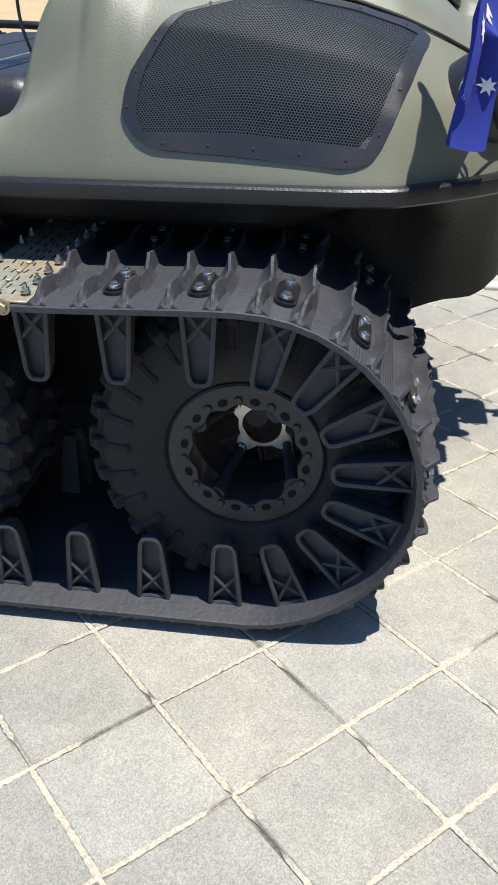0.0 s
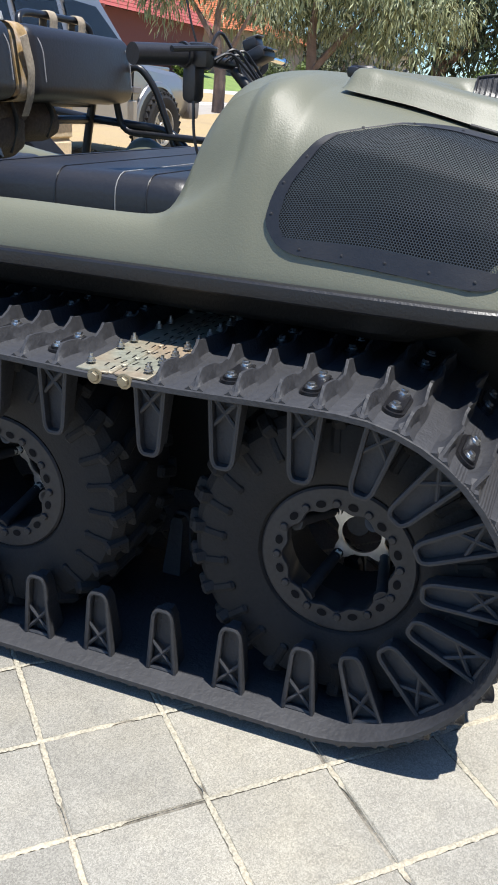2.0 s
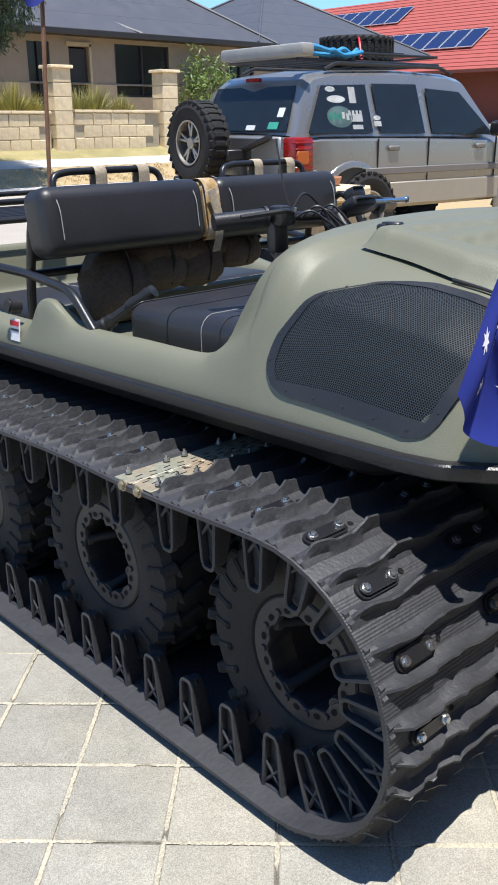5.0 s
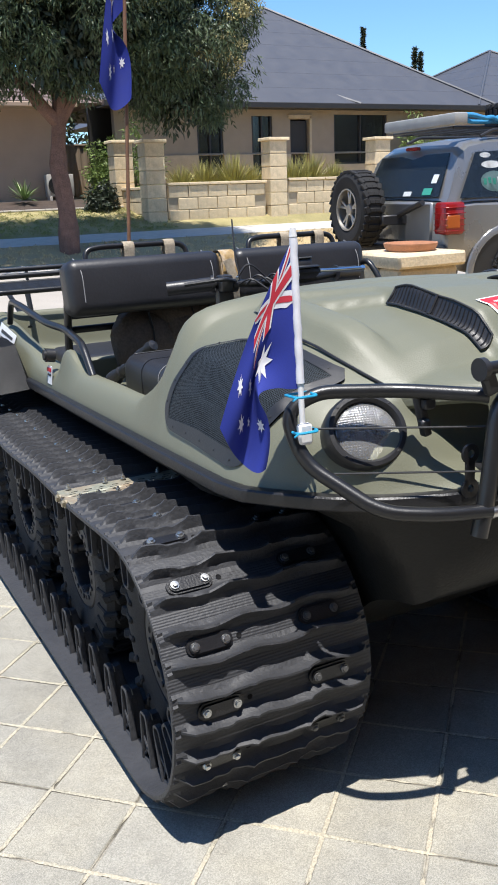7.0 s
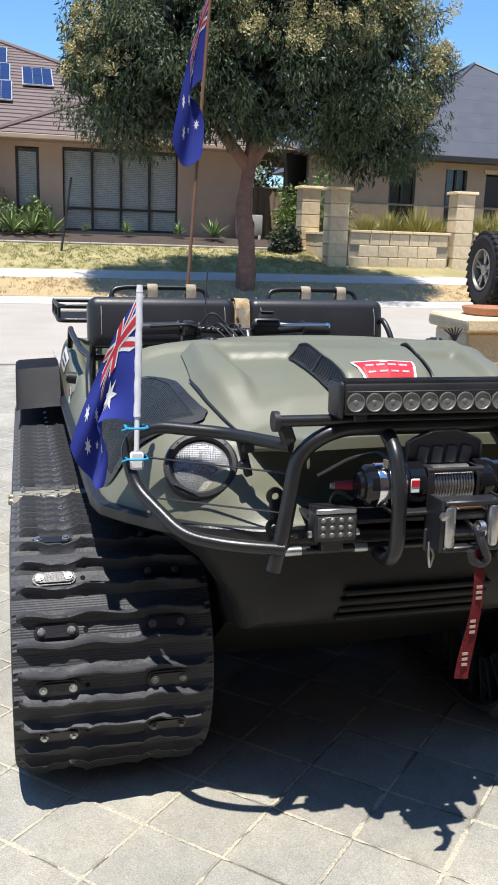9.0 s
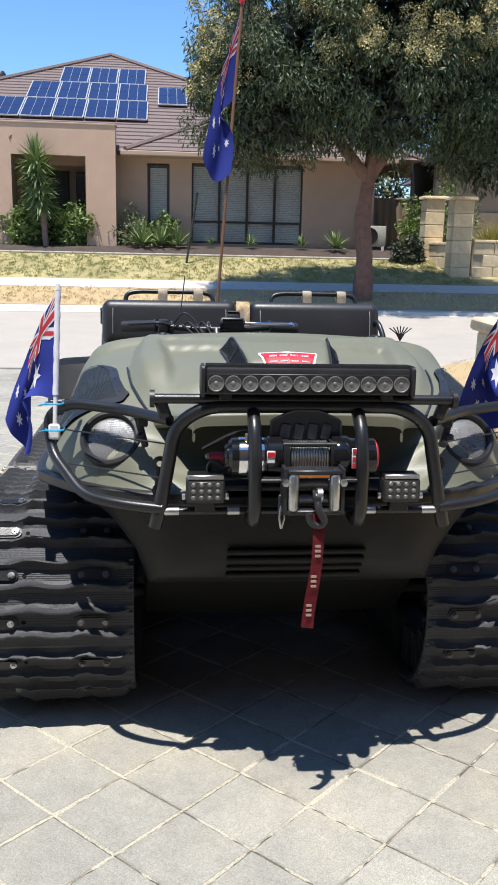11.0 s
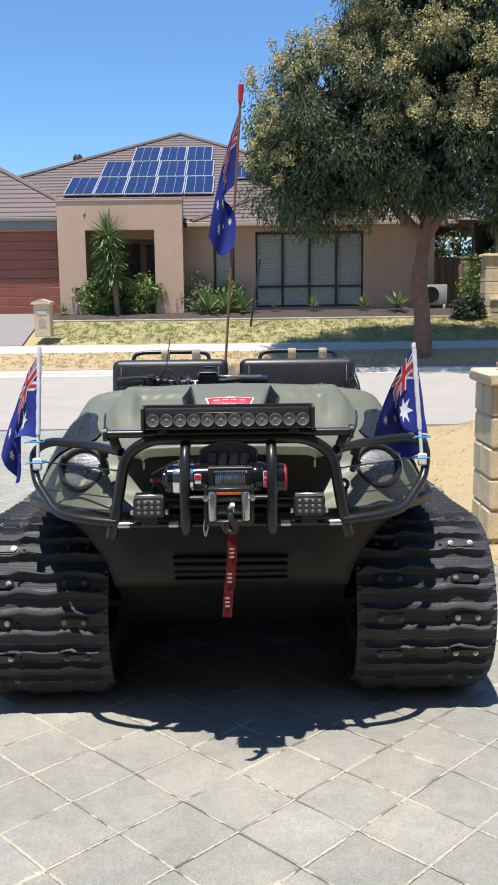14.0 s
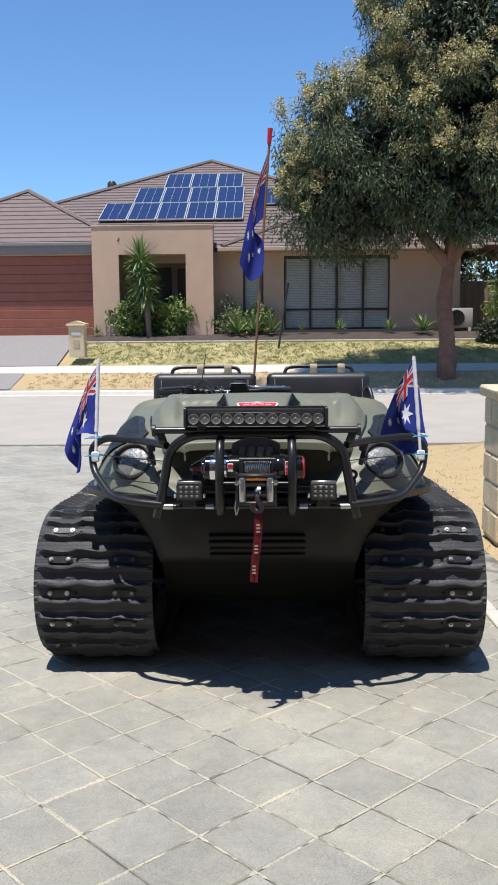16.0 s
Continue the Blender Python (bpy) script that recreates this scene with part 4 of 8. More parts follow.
def track(side):
    bm = B()
    prof = [(XO, -0.010), (XO, -0.001), (XO - 0.004, 0.001), (XI + 0.004, 0.001), (XI, -0.001), (XI, -0.010), (XI + 0.004, -0.012), (XO - 0.004, -0.012)]
    n = 132
    rings = []
    for i in range(n):
        s = ROUND * i / n
        ring = []
        for x, r in prof:
            (y, z), _, _ = belt(s, RO + r)
            ring.append(bm.verts.new((side * x, y, sag(y, z))))
        rings.append(ring)
    for i in range(n):
        a, b = rings[i], rings[(i + 1) % n]
        for k in range(len(prof)):
            bm.faces.new((a[k], a[(k + 1) % 8], b[(k + 1) % 8], b[k]))
    bmesh.ops.recalc_face_normals(bm, faces=bm.faces)
    tr = part("track", bm, RUBBER, atv, "black rubber track with cross lugs and bolted guides", smooth=50)
    hinge = 0.395 if side < 0 else 0.60
    pitch = ROUND / LINKS
    start = 0.0655
    end = SPAN + math.pi * RN

    def along(s):
        return s + .40 * pitch * (1 - (s - hinge) / (end - hinge)) if hinge < s < end else s
    for i in range(LINKS):
        s = along(start + pitch * i)
        near_hinge = min(abs(s - hinge), ROUND - abs(s - hinge))
        for k in (0, 1):
            sl = along(start + pitch * (i + k / 2 - .25))
            if min(abs(sl - hinge), ROUND - abs(sl - hinge)) > 0.07:
                piece("lug", LUG, tr, spot(sl, side, (XO + XI) / 2))
        if near_hinge > 0.075:
            for x in (0.821, 0.553):
                piece("clamp_plate", PLATE if x > .7 else PLATE_SHADED, tr, spot(s, side, x))
            piece("drain_hole", HOLE, tr, spot(s, side, 0.751, 0.0012))
        for x in (0.872, 0.482):
            m = spot(s, side, x, -0.011)
            if (side < 0) == (x > 0.6):
                m = m @ Matrix.Rotation(math.pi, 4, "Z")
            piece("wheel_guide", GUIDE, tr, m)
    # steel joint: two plates with rows of studs and two pins
    m = spot(hinge, side, (XO + XI) / 2, 0.001)
    bm = B()
    for y in (-0.037, 0.037):
        box(bm, (0, y, 0.003), (XO - XI - .01, 0.060, 0.004), 0.001)
    cyl(bm, (-0.243, -0.028, -0.005), (0.243, -0.028, -0.005), 0.0075, 10)
    cyl(bm, (-0.243, 0.028, -0.005), (0.243, 0.028, -0.005), 0.0075, 10)
    for x in (-0.243, 0.243):
        for y in (-0.028, 0.028):
            cyl(bm, (x - .003, y, -0.005), (x + .003, y, -0.005), 0.0125, 12)
    for k in range(10):
        for y in (-.0145, .0145):
            box(bm, (-.216 + .048 * k, y, .0015), (.040, .0265, .006), .002)
    bmesh.ops.transform(bm, matrix=m, verts=bm.verts)
    joint = part("track_joint", bm, RUST, tr, "plated steel track joint with studs and pins")
    stud = bpy.data.meshes.get("stud") or shared("stud", cyl(lathe(lathe(B(), [(.0085, .004), (.0085, .006), (.006, .0062)], 10), [(0, .013), (.0062, .0125), (.0062, .006)], 6), (0, 0, .012), (0, 0, .0185), .0032, 8), STEEL)
    for i in range(9):
        for y in (-0.055, 0.055):
            if y > 0 and i % 3 == 1:
                continue
            piece("stud", stud, joint, m @ Matrix.Translation((-0.21 + 0.0525 * i, y, 0.005)))
    slot = bpy.data.meshes.get("slot") or shared("slot", box(B(), (0, 0, 0), (.019, .0030, .0014), .0005), HOLESHADE)
    for i in range(12):
        for y in (-0.030, -0.0115, 0.0115, 0.030):
            piece("slot", slot, joint, m @ Matrix.Translation((-0.212 + 0.0385 * i + (.012 if abs(y) > .02 else 0), y, 0.0052 if abs(y) > .02 else .0050)) @ Matrix.Rotation(.10 * (-1) ** i, 4, "Z"))
    # hexagon bolt heads at the outer end, joined by a small link
    flip = 1 if (m @ Vector((1, 0, 0))).x * side > (m @ Vector((-1, 0, 0))).x * side else -1
    for y in (-0.028, 0.028):
        q = m @ Matrix.Translation((flip * .244, y, -.004)) @ Matrix.Rotation(flip * math.pi / 2, 4, "Y")
        bm = lathe(lathe(B(), [(0.0135, 0), (.0135, .003), (.0095, .0035)], 16, q), [(0, .0105), (.008, .0102), (.0095, .0088), (.0095, .003)], 6, q)
        part("pin_bolt", bm, BRASS, joint, "yellow-plated hexagon bolt with a washer")
    part("pin_link", box(B(), m @ Vector((flip * .2435, 0, -.010)), (.006, .046, .013), .002), TRIM, joint)


def tyre_mesh():
    """Local axis x outwards; radius .296, with chunky tread."""
    bm = B()
    m = Matrix.Rotation(math.pi / 2, 4, "Y")
    lathe(bm, [(.140, .098), (.150, .112), (.175, .120), (.225, .124), (.262, .117), (.279, .098), (.284, .06), (.286, 0), (.284, -.06), (.279, -.098), (.262, -.117), (.225, -.124), (.150, -.112), (.140, -.098)], 56, m)
    return bm


def tread_mesh():
    bm = B()
    n = 26
    for i in range(n):
        for sgn in (-1, 1):
            a = 2 * math.pi * (i + (0.5 if sgn < 0 else 0)) / n
            rot = Matrix.Rotation(a, 4, "X")
            for (xx, rr, sx, sz, tilt) in ((sgn * .105, .272, .05, .030, sgn * 0.55), (sgn * .060, .287, .075, .022, sgn * 0.05), (sgn * .116, .246, .018, .078, sgn * -.16)):
                box(bm, (0, 0, 0), (sx, 0.026 if sz < .05 else .019, sz), 0.005, rot @ Matrix.Translation((xx, 0, rr)) @ Matrix.Rotation(tilt, 4, "Y") @ Matrix.Rotation(sgn * .35, 4, "Z"))
    return bm


def ring_mesh():
    """Flat rim ring with bolts; round and slotted holes painted as near-black discs."""
    bm = B()
    n = 96
    z0, z1 = 0.100, 0.112

    def inner(a):
        return 0.099 + 0.004 * math.cos(12 * a)
    loops = []
    for z, f in ((z1 - .004, lambda a: 0.144), (z1, lambda a: 0.140), (z1, lambda a: inner(a) + 0.002), (z1 - .003, inner), (z0, inner), (0.03, lambda a: 0.112), (0.03, lambda a: 0.143)):
        loops.append([bm.verts.new((z, f(2 * math.pi * k / n) * math.cos(2 * math.pi * k / n), f(2 * math.pi * k / n) * math.sin(2 * math.pi * k / n))) for k in range(n)])
    for a, b in zip(loops, loops[1:]):
        for k in range(n):
            bm.faces.new((a[k], a[(k + 1) % n], b[(k + 1) % n], b[k]))
    bmesh.ops.recalc_face_normals(bm, faces=bm.faces)
    for i in range(12):
        a = 2 * math.pi * (i + .5) / 12
        rot = Matrix.Rotation(a, 4, "X")
        lathe(bm, [(0, .0), (.0072, .0)], 10, rot @ Matrix.Translation((z1 + .0012, 0, 0.112)) @ Matrix.Rotation(math.pi / 2, 4, "Y") @ Matrix.Diagonal((1, 1.35, 1, 1)), mi=1)
        rot = Matrix.Rotation(a + math.pi / 12, 4, "X")
        lathe(bm, [(.0078, -.001), (.0078, .003), (.006, .005), (0, .005)], 10, rot @ Matrix.Translation((z1, 0, 0.113)) @ Matrix.Rotation(math.pi / 2, 4, "Y"), mi=2)
    return bm


def spider_mesh():
    """A four-armed bright hub plate cut out in the middle."""
    bm = B()
    n = 64
    out, inn = [], []
    for k in range(n):
        a = 2 * math.pi * k / n
        c = abs(math.cos(2 * (a - math.pi / 4)))
        d = abs(((a - math.pi / 4) / (math.pi / 2) + .5) % 1 - .5) * 2     # 0 at an arm, 1 between
        r = 0.046 + 0.030 * max(0, 1 - d / 0.55) ** 0.8
        out.append((r * math.cos(a), r * math.sin(a)))
        inn.append((0.039 * math.cos(a), 0.039 * math.sin(a)))
    f = [[bm.verts.new((x, *p)) for p in lo] for x, lo in ((0.0, inn), (0.006, inn), (0.006, out), (0.0, out))]
    for a, b in zip(f, f[1:] + f[:1]):
        for k in range(n):
            bm.faces.new((a[k], a[(k + 1) % n], b[(k + 1) % n], b[k]))
    bmesh.ops.recalc_face_normals(bm, faces=bm.faces)
    return bm


def rod_mesh():
    bm = B()
    cyl(bm, (-0.03, 0, 0), (0.140, 0, 0), 0.0105, 12, 0.0125)
    cyl(bm, (0.128, 0, 0), (0.140, 0, 0), 0.017, 12)
    return bm


def nut_mesh():
    bm = B()
    cyl(bm, (0, 0, 0), (0.010, 0, 0), 0.0105, 6)
    cyl(bm, (0.010, 0, 0), (0.018, 0, 0), 0.0055, 8)
    return bm


TYREM = shared("tyre", tyre_mesh(), TYRE, 32)
TREADM = shared("tread", tread_mesh(), TYRE, 32)
RINGM = shared("rim_ring", ring_mesh(), [RIM, HOLESHADE, RIM], 32)
SPIDERM = shared("hub_spider", spider_mesh(), STEEL, 32)
RODM = shared("spacer_rod", rod_mesh(), RIM, 32)
NUTM = shared("nut", nut_mesh(), STEEL, 32)
DISCM = shared("rim_dish", lathe(B(), [(.142, -.09), (.118, -.08), (.112, .02), (.112, .09)], 40, Matrix.Rotation(math.pi / 2, 4, "Y")), TYRE, 40)
for side in (-1, 1):
    for i, y in enumerate(AXLES):
        spin = (0.10, 0.55, 1.1, 0.3)[i]
        m = Matrix.Translation((side * 0.702, y, ZC - 0.006)) @ Matrix.Rotation(0 if side > 0 else math.pi, 4, "Z") @ Matrix.Rotation(spin, 4, "X")
        w = piece("wheel", TYREM, atv, m)
        tagged(w, "black tyre with a bolted steel rim ring")
        w0 = w
        ORIGIN[w.name] = Vector()
        for nm, me, mm in (("tread", TREADM, I4), ("rim_ring", RINGM, I4), ("rim_dish", DISCM, I4), ("hub_spider", SPIDERM, Matrix.Translation((-0.028, 0.012, -0.008)))):
            q = piece(nm, me, w, mm)
            if nm == "tread":
                q["kind"] = "stuff"
        for k in range(4):
            a = math.pi / 4 + k * math.pi / 2
            foot = Vector((-0.028, 0.064 * math.cos(a) + .012, 0.064 * math.sin(a) - .008))
            way = Vector((0.105, 0.104 * math.cos(a + .12), 0.104 * math.sin(a + .12))) - foot
            piece("spacer_rod", RODM, w, Matrix.Translation(foot) @ way.to_track_quat("X", "Z").to_matrix().to_4x4())
            piece("nut", NUTM, w, Matrix.Translation((-0.020, 0.066 * math.cos(a) + .012, 0.066 * math.sin(a) - .008)))
for side in (-1, 1):
    track(side)
for y in AXLES:
    part("axle_shaft", cyl(B(), (-0.66, y, ZC - .006), (0.66, y, ZC - .006), 0.022, 12), RIM, atv)

# rear mudguards over the tracks
for side in (-1, 1):
    bm = B()
    rows = []
    for y, zt in ((2.07, .742), (2.25, .895), (2.40, .908), (2.65, .895), (2.95, .85)):
        rows.append([Vector((side * .705, y, min(.80, zt - .02))), Vector((side * .725, y, zt + .012)), Vector((side * .90, y, zt)), Vector((side * .915, y, zt - .01)), Vector((side * .915, y, min(.79, zt - .03)))])
    loft(bm, rows)
    bmesh.ops.solidify(bm, geom=bm.faces[:], thickness=0.004)
    g = part("mudguard", bm, GUARD, atv, "black plastic mudguard bolted along the rub rail", smooth=25)
    for i in range(8):
        piece("screw", bpy.data.meshes["screw"], g, Matrix.Translation((side * .724, 2.28 + .09 * i, .910)) @ Matrix.Rotation(side * .6, 4, "Y"))

# ---- brush guard, lamps, winch ----
guard_pts = [(.335, -.004, .985), (.45, .118, .993), (.60, .188, 1.000), (.662, .205, .965), (.648, .168, .87), (.555, .045, .782), (.46, -.005, .772), (.352, -.030, .765)]
bm = B()
hoop = [(-.372, -.02, .715), (-.352, -.022, .80), (-.322, -.015, .975), (-.245, -.030, 1.026), (.245, -.030, 1.026), (.322, -.015, .975), (.352, -.022, .80), (.372, -.02, .715)]
tube(bm, hoop, 0.0175, 0.07, 14)
bull = part("brush_guard", bm, TUBE, atv, "black powder-coated tubular brush guard")
for side in (-1, 1):
    part("guard_loop", tube(B(), [(side * x, y, z) for x, y, z in guard_pts], 0.0145, 0.045, 12), TUBE, bull)
    part("guard_post", tube(B(), [(side * .131, -.028, 1.018), (side * .131, -.085, .985), (side * .131, -.118, .90), (side * .131, -.115, .78), (side * .131, -.085, .742), (side * .131, -.02, .74)], 0.0165, 0.05, 12), TUBE, bull)
    bm = B()
    tube(bm, [(side * .635, .185, .932), (side * .34, -.002, .925)], 0.0022, 0, 6)
    tube(bm, [(side * .60, .14, .845), (side * .345, -.006, .838)], 0.0022, 0, 6)
    part("tie_wire", bm, BLACK, bull)
    bm = B()
    cyl(bm, (side * .372, -.028, 1.043), (side * .384, -.028, 1.043), 0.022, 16)
    box(bm, (side * .352, -.02, 1.018), (0.03, 0.022, 0.055), 0.006, Matrix.Rotation(side * .35, 4, "Y"))
    part("end_cap", bm, BLACK, bull)
    bm = B()
    box(bm, (side * .41, .105, .945), (0.018, 0.02, 0.10), 0.004, Matrix.Rotation(side * .25, 4, "Y"), seg=2)
    box(bm, (side * .405, .09, .965), (0.028, 0.018, 0.024), 0.004)
    box(bm, (side * .413, .092, .925), (0.024, 0.018, 0.018), 0.004)
    part("hood_strap", bm, BLACK, atv, "black rubber hood hold-down strap")
    bm = B()
    for z in (.87, .80):
        lathe(bm, [(.008, -.003), (.020, -.003), (.020, .003), (.008, .003)], 16, Matrix.Translation((side * .36, .02, z)) @ Matrix.Rotation(math.pi / 2, 4, "X"), closed=True)
    box(bm, (side * .36, .02, .835), (0.026, 0.006, 0.05), 0.003)
    part("bracket", bm, TUBE, bull)
part("light_rail", tube(B(), [(-.378, -.028, 1.043), (.378, -.028, 1.043)], 0.0125, 0, 12), TUBE, bull)
bm = tube(B(), [(-.365, -.022, .757), (.365, -.022, .757)], 0.0095, 0, 12)
part("lower_bar", bm, TUBE, bull)
for x0, x1 in ((-.352, -.312), (-.190, -.160), (.160, .190), (.312, .352)):
    part("bar_ferrule", cyl(B(), (x0, -.022, .757), (x1, -.022, .757), .0108, 12), STEEL, bull, "bare steel ferrule on the lower bar")

# long light bar
bm = B()
box(bm, (0, -.055, 1.093), (0.500, 0.058, 0.066), 0.008, seg=2)
bar_lamp = part("light_bar", bm, BLACK, atv, "long black light bar with a row of round lamps")
for i in range(7):
    part("fin", box(B(), (0, -.03, 1.068 + .0085 * i), (0.495, 0.045, 0.0035), 0), BLACK, bar_lamp)
for i in range(4):
    part("fin", box(B(), (0, -.075 + .014 * i, 1.1275), (0.498, 0.004, 0.009), 0), BLACK, bar_lamp)
for s in (-1, 1):
    bm = B()
    box(bm, (s * .256, -.052, 1.092), (0.014, 0.072, 0.078), 0.010, seg=3)
    box(bm, (s * .20, -.04, 1.052), (0.03, 0.03, 0.022), 0.003)
    part("end_plate", bm, BLACK, bar_lamp)
cup = shared("lamp_cup", lathe(B(), [(.0196, -.004), (.0196, .003), (.0180, .0035), (.0165, .001), (.010, .0002), (.0055, .0002), (.004, .0014), (0, .002)], 20), CUP)
for i in range(12):
    x = -.2255 + .041 * i
    piece("lamp_cup", cup, bar_lamp, Matrix.Translation((x, -.0855, 1.088)) @ Matrix.Rotation(math.pi / 2, 4, "X"))
bm = B()
box(bm, (0, -.0835, 1.088), (0.488, 0.003, 0.046), 0.001)
part("lamp_panel", bm, BLACK, bar_lamp)

# added black plate: puts the shade of the recess into its floor colour
part("winch_tray", box(B(), (0, .075, .811), (0.56, 0.17, 0.012), 0.003), BLACK, atv, "black plate added under the winch to darken the recess")
# cube lamps
for s in (-1, 1):
    cx = s * .247
    bm = B()
    box(bm, (cx, -.038, .816), (0.096, 0.05, 0.060), 0.006, seg=2)
    cube = part("work_lamp", bm, BLACK, atv, "small finned work lamp with rows of diodes")
    for i in range(5):
        part("fin", box(B(), (cx, -.052 + .011 * i, .8505), (0.088, 0.004, 0.012), 0), BLACK, cube)
    part("top_plate", box(B(), (cx, -.058, .852), (0.090, 0.008, 0.012), 0.002), STEEL, cube, "bright top edge")
    part("foot", box(B(), (cx, -.03, .772), (0.05, 0.03, 0.03), 0.003), BLACK, cube)
    for a in (-1, 1):
        bm = B()
        cyl(bm, (cx + a * .05, -.045, .80), (cx + a * .058, -.045, .80), 0.008, 8)
        part("side_bolt", bm, STEEL, cube)
    bm = B()
    box(bm, (cx, -.0635, .818), (0.084, 0.003, 0.046), 0.001)
    part("reflector", bm, DIM, cube)
    dm = bpy.data.meshes.get("diode") or shared("diode", lathe(B(), [(0, .004), (.004, .003), (.006, 0)], 10), CUP)
    for r in range(3):
        for c in range(4):
            piece("diode", dm, cube, Matrix.Translation((cx - .030 + .020 * c, -.065, .802 + .016 * r)) @ Matrix.Rotation(math.pi / 2, 4, "X"))

# winch
bm = B()
WY, WZ = -.055, .905
box(bm, (0, -.06, .858), (0.29, 0.13, 0.008), 0.002)
box(bm, (0, -.125, .80), (0.15, 0.008, 0.05), 0.003)
winch = part("winch", bm, BLACK, atv, "electric winch with steel rope on the nose", smooth=30)
bm = B()
lathe(bm, [(0, -.195), (.038, -.193), (.046, -.185), (.047, -.10), (.050, -.098), (.050, -.062), (0, -.06)], 28, Matrix.Translation((0, WY, WZ)) @ Matrix.Rotation(math.pi / 2, 4, "Y"))
part("motor", bm, GLOSS, winch, "gloss black winch motor")
bm = lathe(B(), [(.0472, -.168), (.0482, -.164), (.0482, -.112), (.0472, -.107)], 28, Matrix.Translation((0, WY, WZ)) @ Matrix.Rotation(math.pi / 2, 4, "Y"))
part("chrome_band", bm, CHROME, winch)
part("end_cap", lathe(B(), [(0, -.203), (.026, -.202), (.030, -.197), (.030, -.190)], 24, Matrix.Translation((0, WY, WZ)) @ Matrix.Rotation(math.pi / 2, 4, "Y")), GLOSS, winch)
for k in range(4):
    part("terminal_stud", cyl(B(), (-.150 + .018 * (k % 2), WY - .02 - .012 * (k // 2), WZ + .044), (-.150 + .018 * (k % 2), WY - .02 - .012 * (k // 2), WZ + .060), .0035, 8), BRASS, winch)
part("label_plate", box(B(), (-.092, WY - .0505, WZ + .008), (.020, .003, .030), .001), WHITE, winch)
part("label_band", box(B(), (-.092, WY - .0525, WZ + .013), (.018, .002, .013), 0), RED, winch)
bm = lathe(B(), [(.049, .062), (.052, .066), (.052, .10), (.047, .108), (.045, .17), (.0, .175)], 28, Matrix.Translation((0, WY, WZ)) @ Matrix.Rotation(math.pi / 2, 4, "Y"))
part("gearbox", bm, GLOSS, winch)
bm = lathe(B(), [(.0405, .160), (.043, .162), (.043, .172), (.034, .178), (0, .178)], 20, Matrix.Translation((0, WY, WZ)) @ Matrix.Rotation(math.pi / 2, 4, "Y"))
part("clutch_knob", bm, RED, winch, "red clutch knob")
for s in (-1, 1):
    part("drum_cheek", box(B(), (.005 + s * .058, WY, WZ - .005), (0.008, 0.088, 0.095), 0.012, seg=3), BLACK, winch)
bm = B()
pts = []
for i in range(14 * 14):
    a = i / 14 * 2 * math.pi
    pts.append((-.042 + .0068 * i / 14, WY + .039 * math.cos(a), WZ + .039 * math.sin(a)))
tube(bm, pts, 0.0032, 0, 6)
part("steel_rope", bm, STEEL, winch, "coiled steel winch rope")
bm = cyl(B(), (-.048, WY, WZ), (.056, WY, WZ), 0.036, 16)
part("drum", bm, BLACK, winch)
for y, z in ((WY - .038, WZ + .036), (WY + .038, WZ + .036)):
    part("tie_rod", cyl(B(), (-.06, y, z), (.07, y, z), 0.006, 10), BLACK, winch)
bm = B()
box(bm, (.118, WY - .0535, WZ + .005), (0.026, 0.003, 0.05), 0.001)
part("warning_sticker", bm, WHITE, winch)
bm = B()
for z in (.018, -.002, -.018):
    box(bm, (.118, WY - .0555, WZ + .005 + z), (0.023, 0.002, 0.011), 0)
part("sticker_bars", bm, RED, winch)
bm = B()
box(bm, (.0, -.132, .872), (0.10, 0.004, 0.007), 0)
part("orange_mark", bm, ORANGE, winch)
fair = part("fairlead", box(B(), (.003, -.165, .795), (0.128, 0.045, 0.012), 0.003), BLACK, winch, "roller fairlead")
part("upper_plate", box(B(), (.003, -.165, .892), (0.128, 0.045, 0.012), 0.003), BLACK, fair)
for x in (-.047, .052):
    bm = B()
    lathe(bm, [(0, -.043), (.011, -.043), (.0135, -.038), (.0135, .038), (.011, .043), (0, .043)], 18, Matrix.Translation((x, -.178, .843)))
    lathe(bm, [(.008, .043), (.008, .054), (0, .056)], 6, Matrix.Translation((x, -.178, .843)))
    part("roller", bm, STEEL, fair)
for z in (.822, .862):
    part("roller", cyl(B(), (-.034, -.16, z), (.038, -.16, z), 0.011, 14), DULL, fair)
for x in (-.066, .071):
    bm = B()
    prism(bm, [(-.185, .79), (-.13, .79), (-.11, .84), (-.13, .90), (-.185, .90)], "x", x - .004, x + .004)
    part("cheek_plate", bm, BLACK, fair, smooth=20)
    part("cheek_bolt", lathe(B(), [(0, .006), (.009, .005), (.010, 0)], 6, Matrix.Translation((x, -.188, .868)) @ Matrix.Rotation(math.pi / 2, 4, "X")), STEEL, fair)
part("rope_end", tube(B(), [(.004, -.09, .872), (.004, -.15, .848), (.002, -.19, .842)], .0045, .02, 8), STEEL, winch, "steel rope led out through the rollers")
part("thimble", lathe(B(), [(.010, -.006), (.017, -.006), (.017, .006), (.010, .006)], 16, Matrix.Translation((.012, -.200, .842)) @ Matrix.Rotation(math.pi / 2, 4, "Y"), closed=True), STEEL, winch)
bm = B()
tube(bm, [(.004, -.200, .842), (.006, -.215, .825), (.010, -.222, .805), (.024, -.218, .785), (.012, -.214, .770), (-.010, -.212, .778), (-.014, -.212, .800)], 0.009, 0.012, 12)
box(bm, (.006, -.212, .828), (.016, .016, .03), .004, seg=2)
part("hook", bm, BLACK, winch, "black forged winch hook")
bm = B()
tube(bm, [(-.07, -.14, .80), (-.075, -.15, .775), (-.07, -.15, .745), (-.062, -.15, .775), (-.07, -.14, .80)], 0.0025, 0.006, 6)
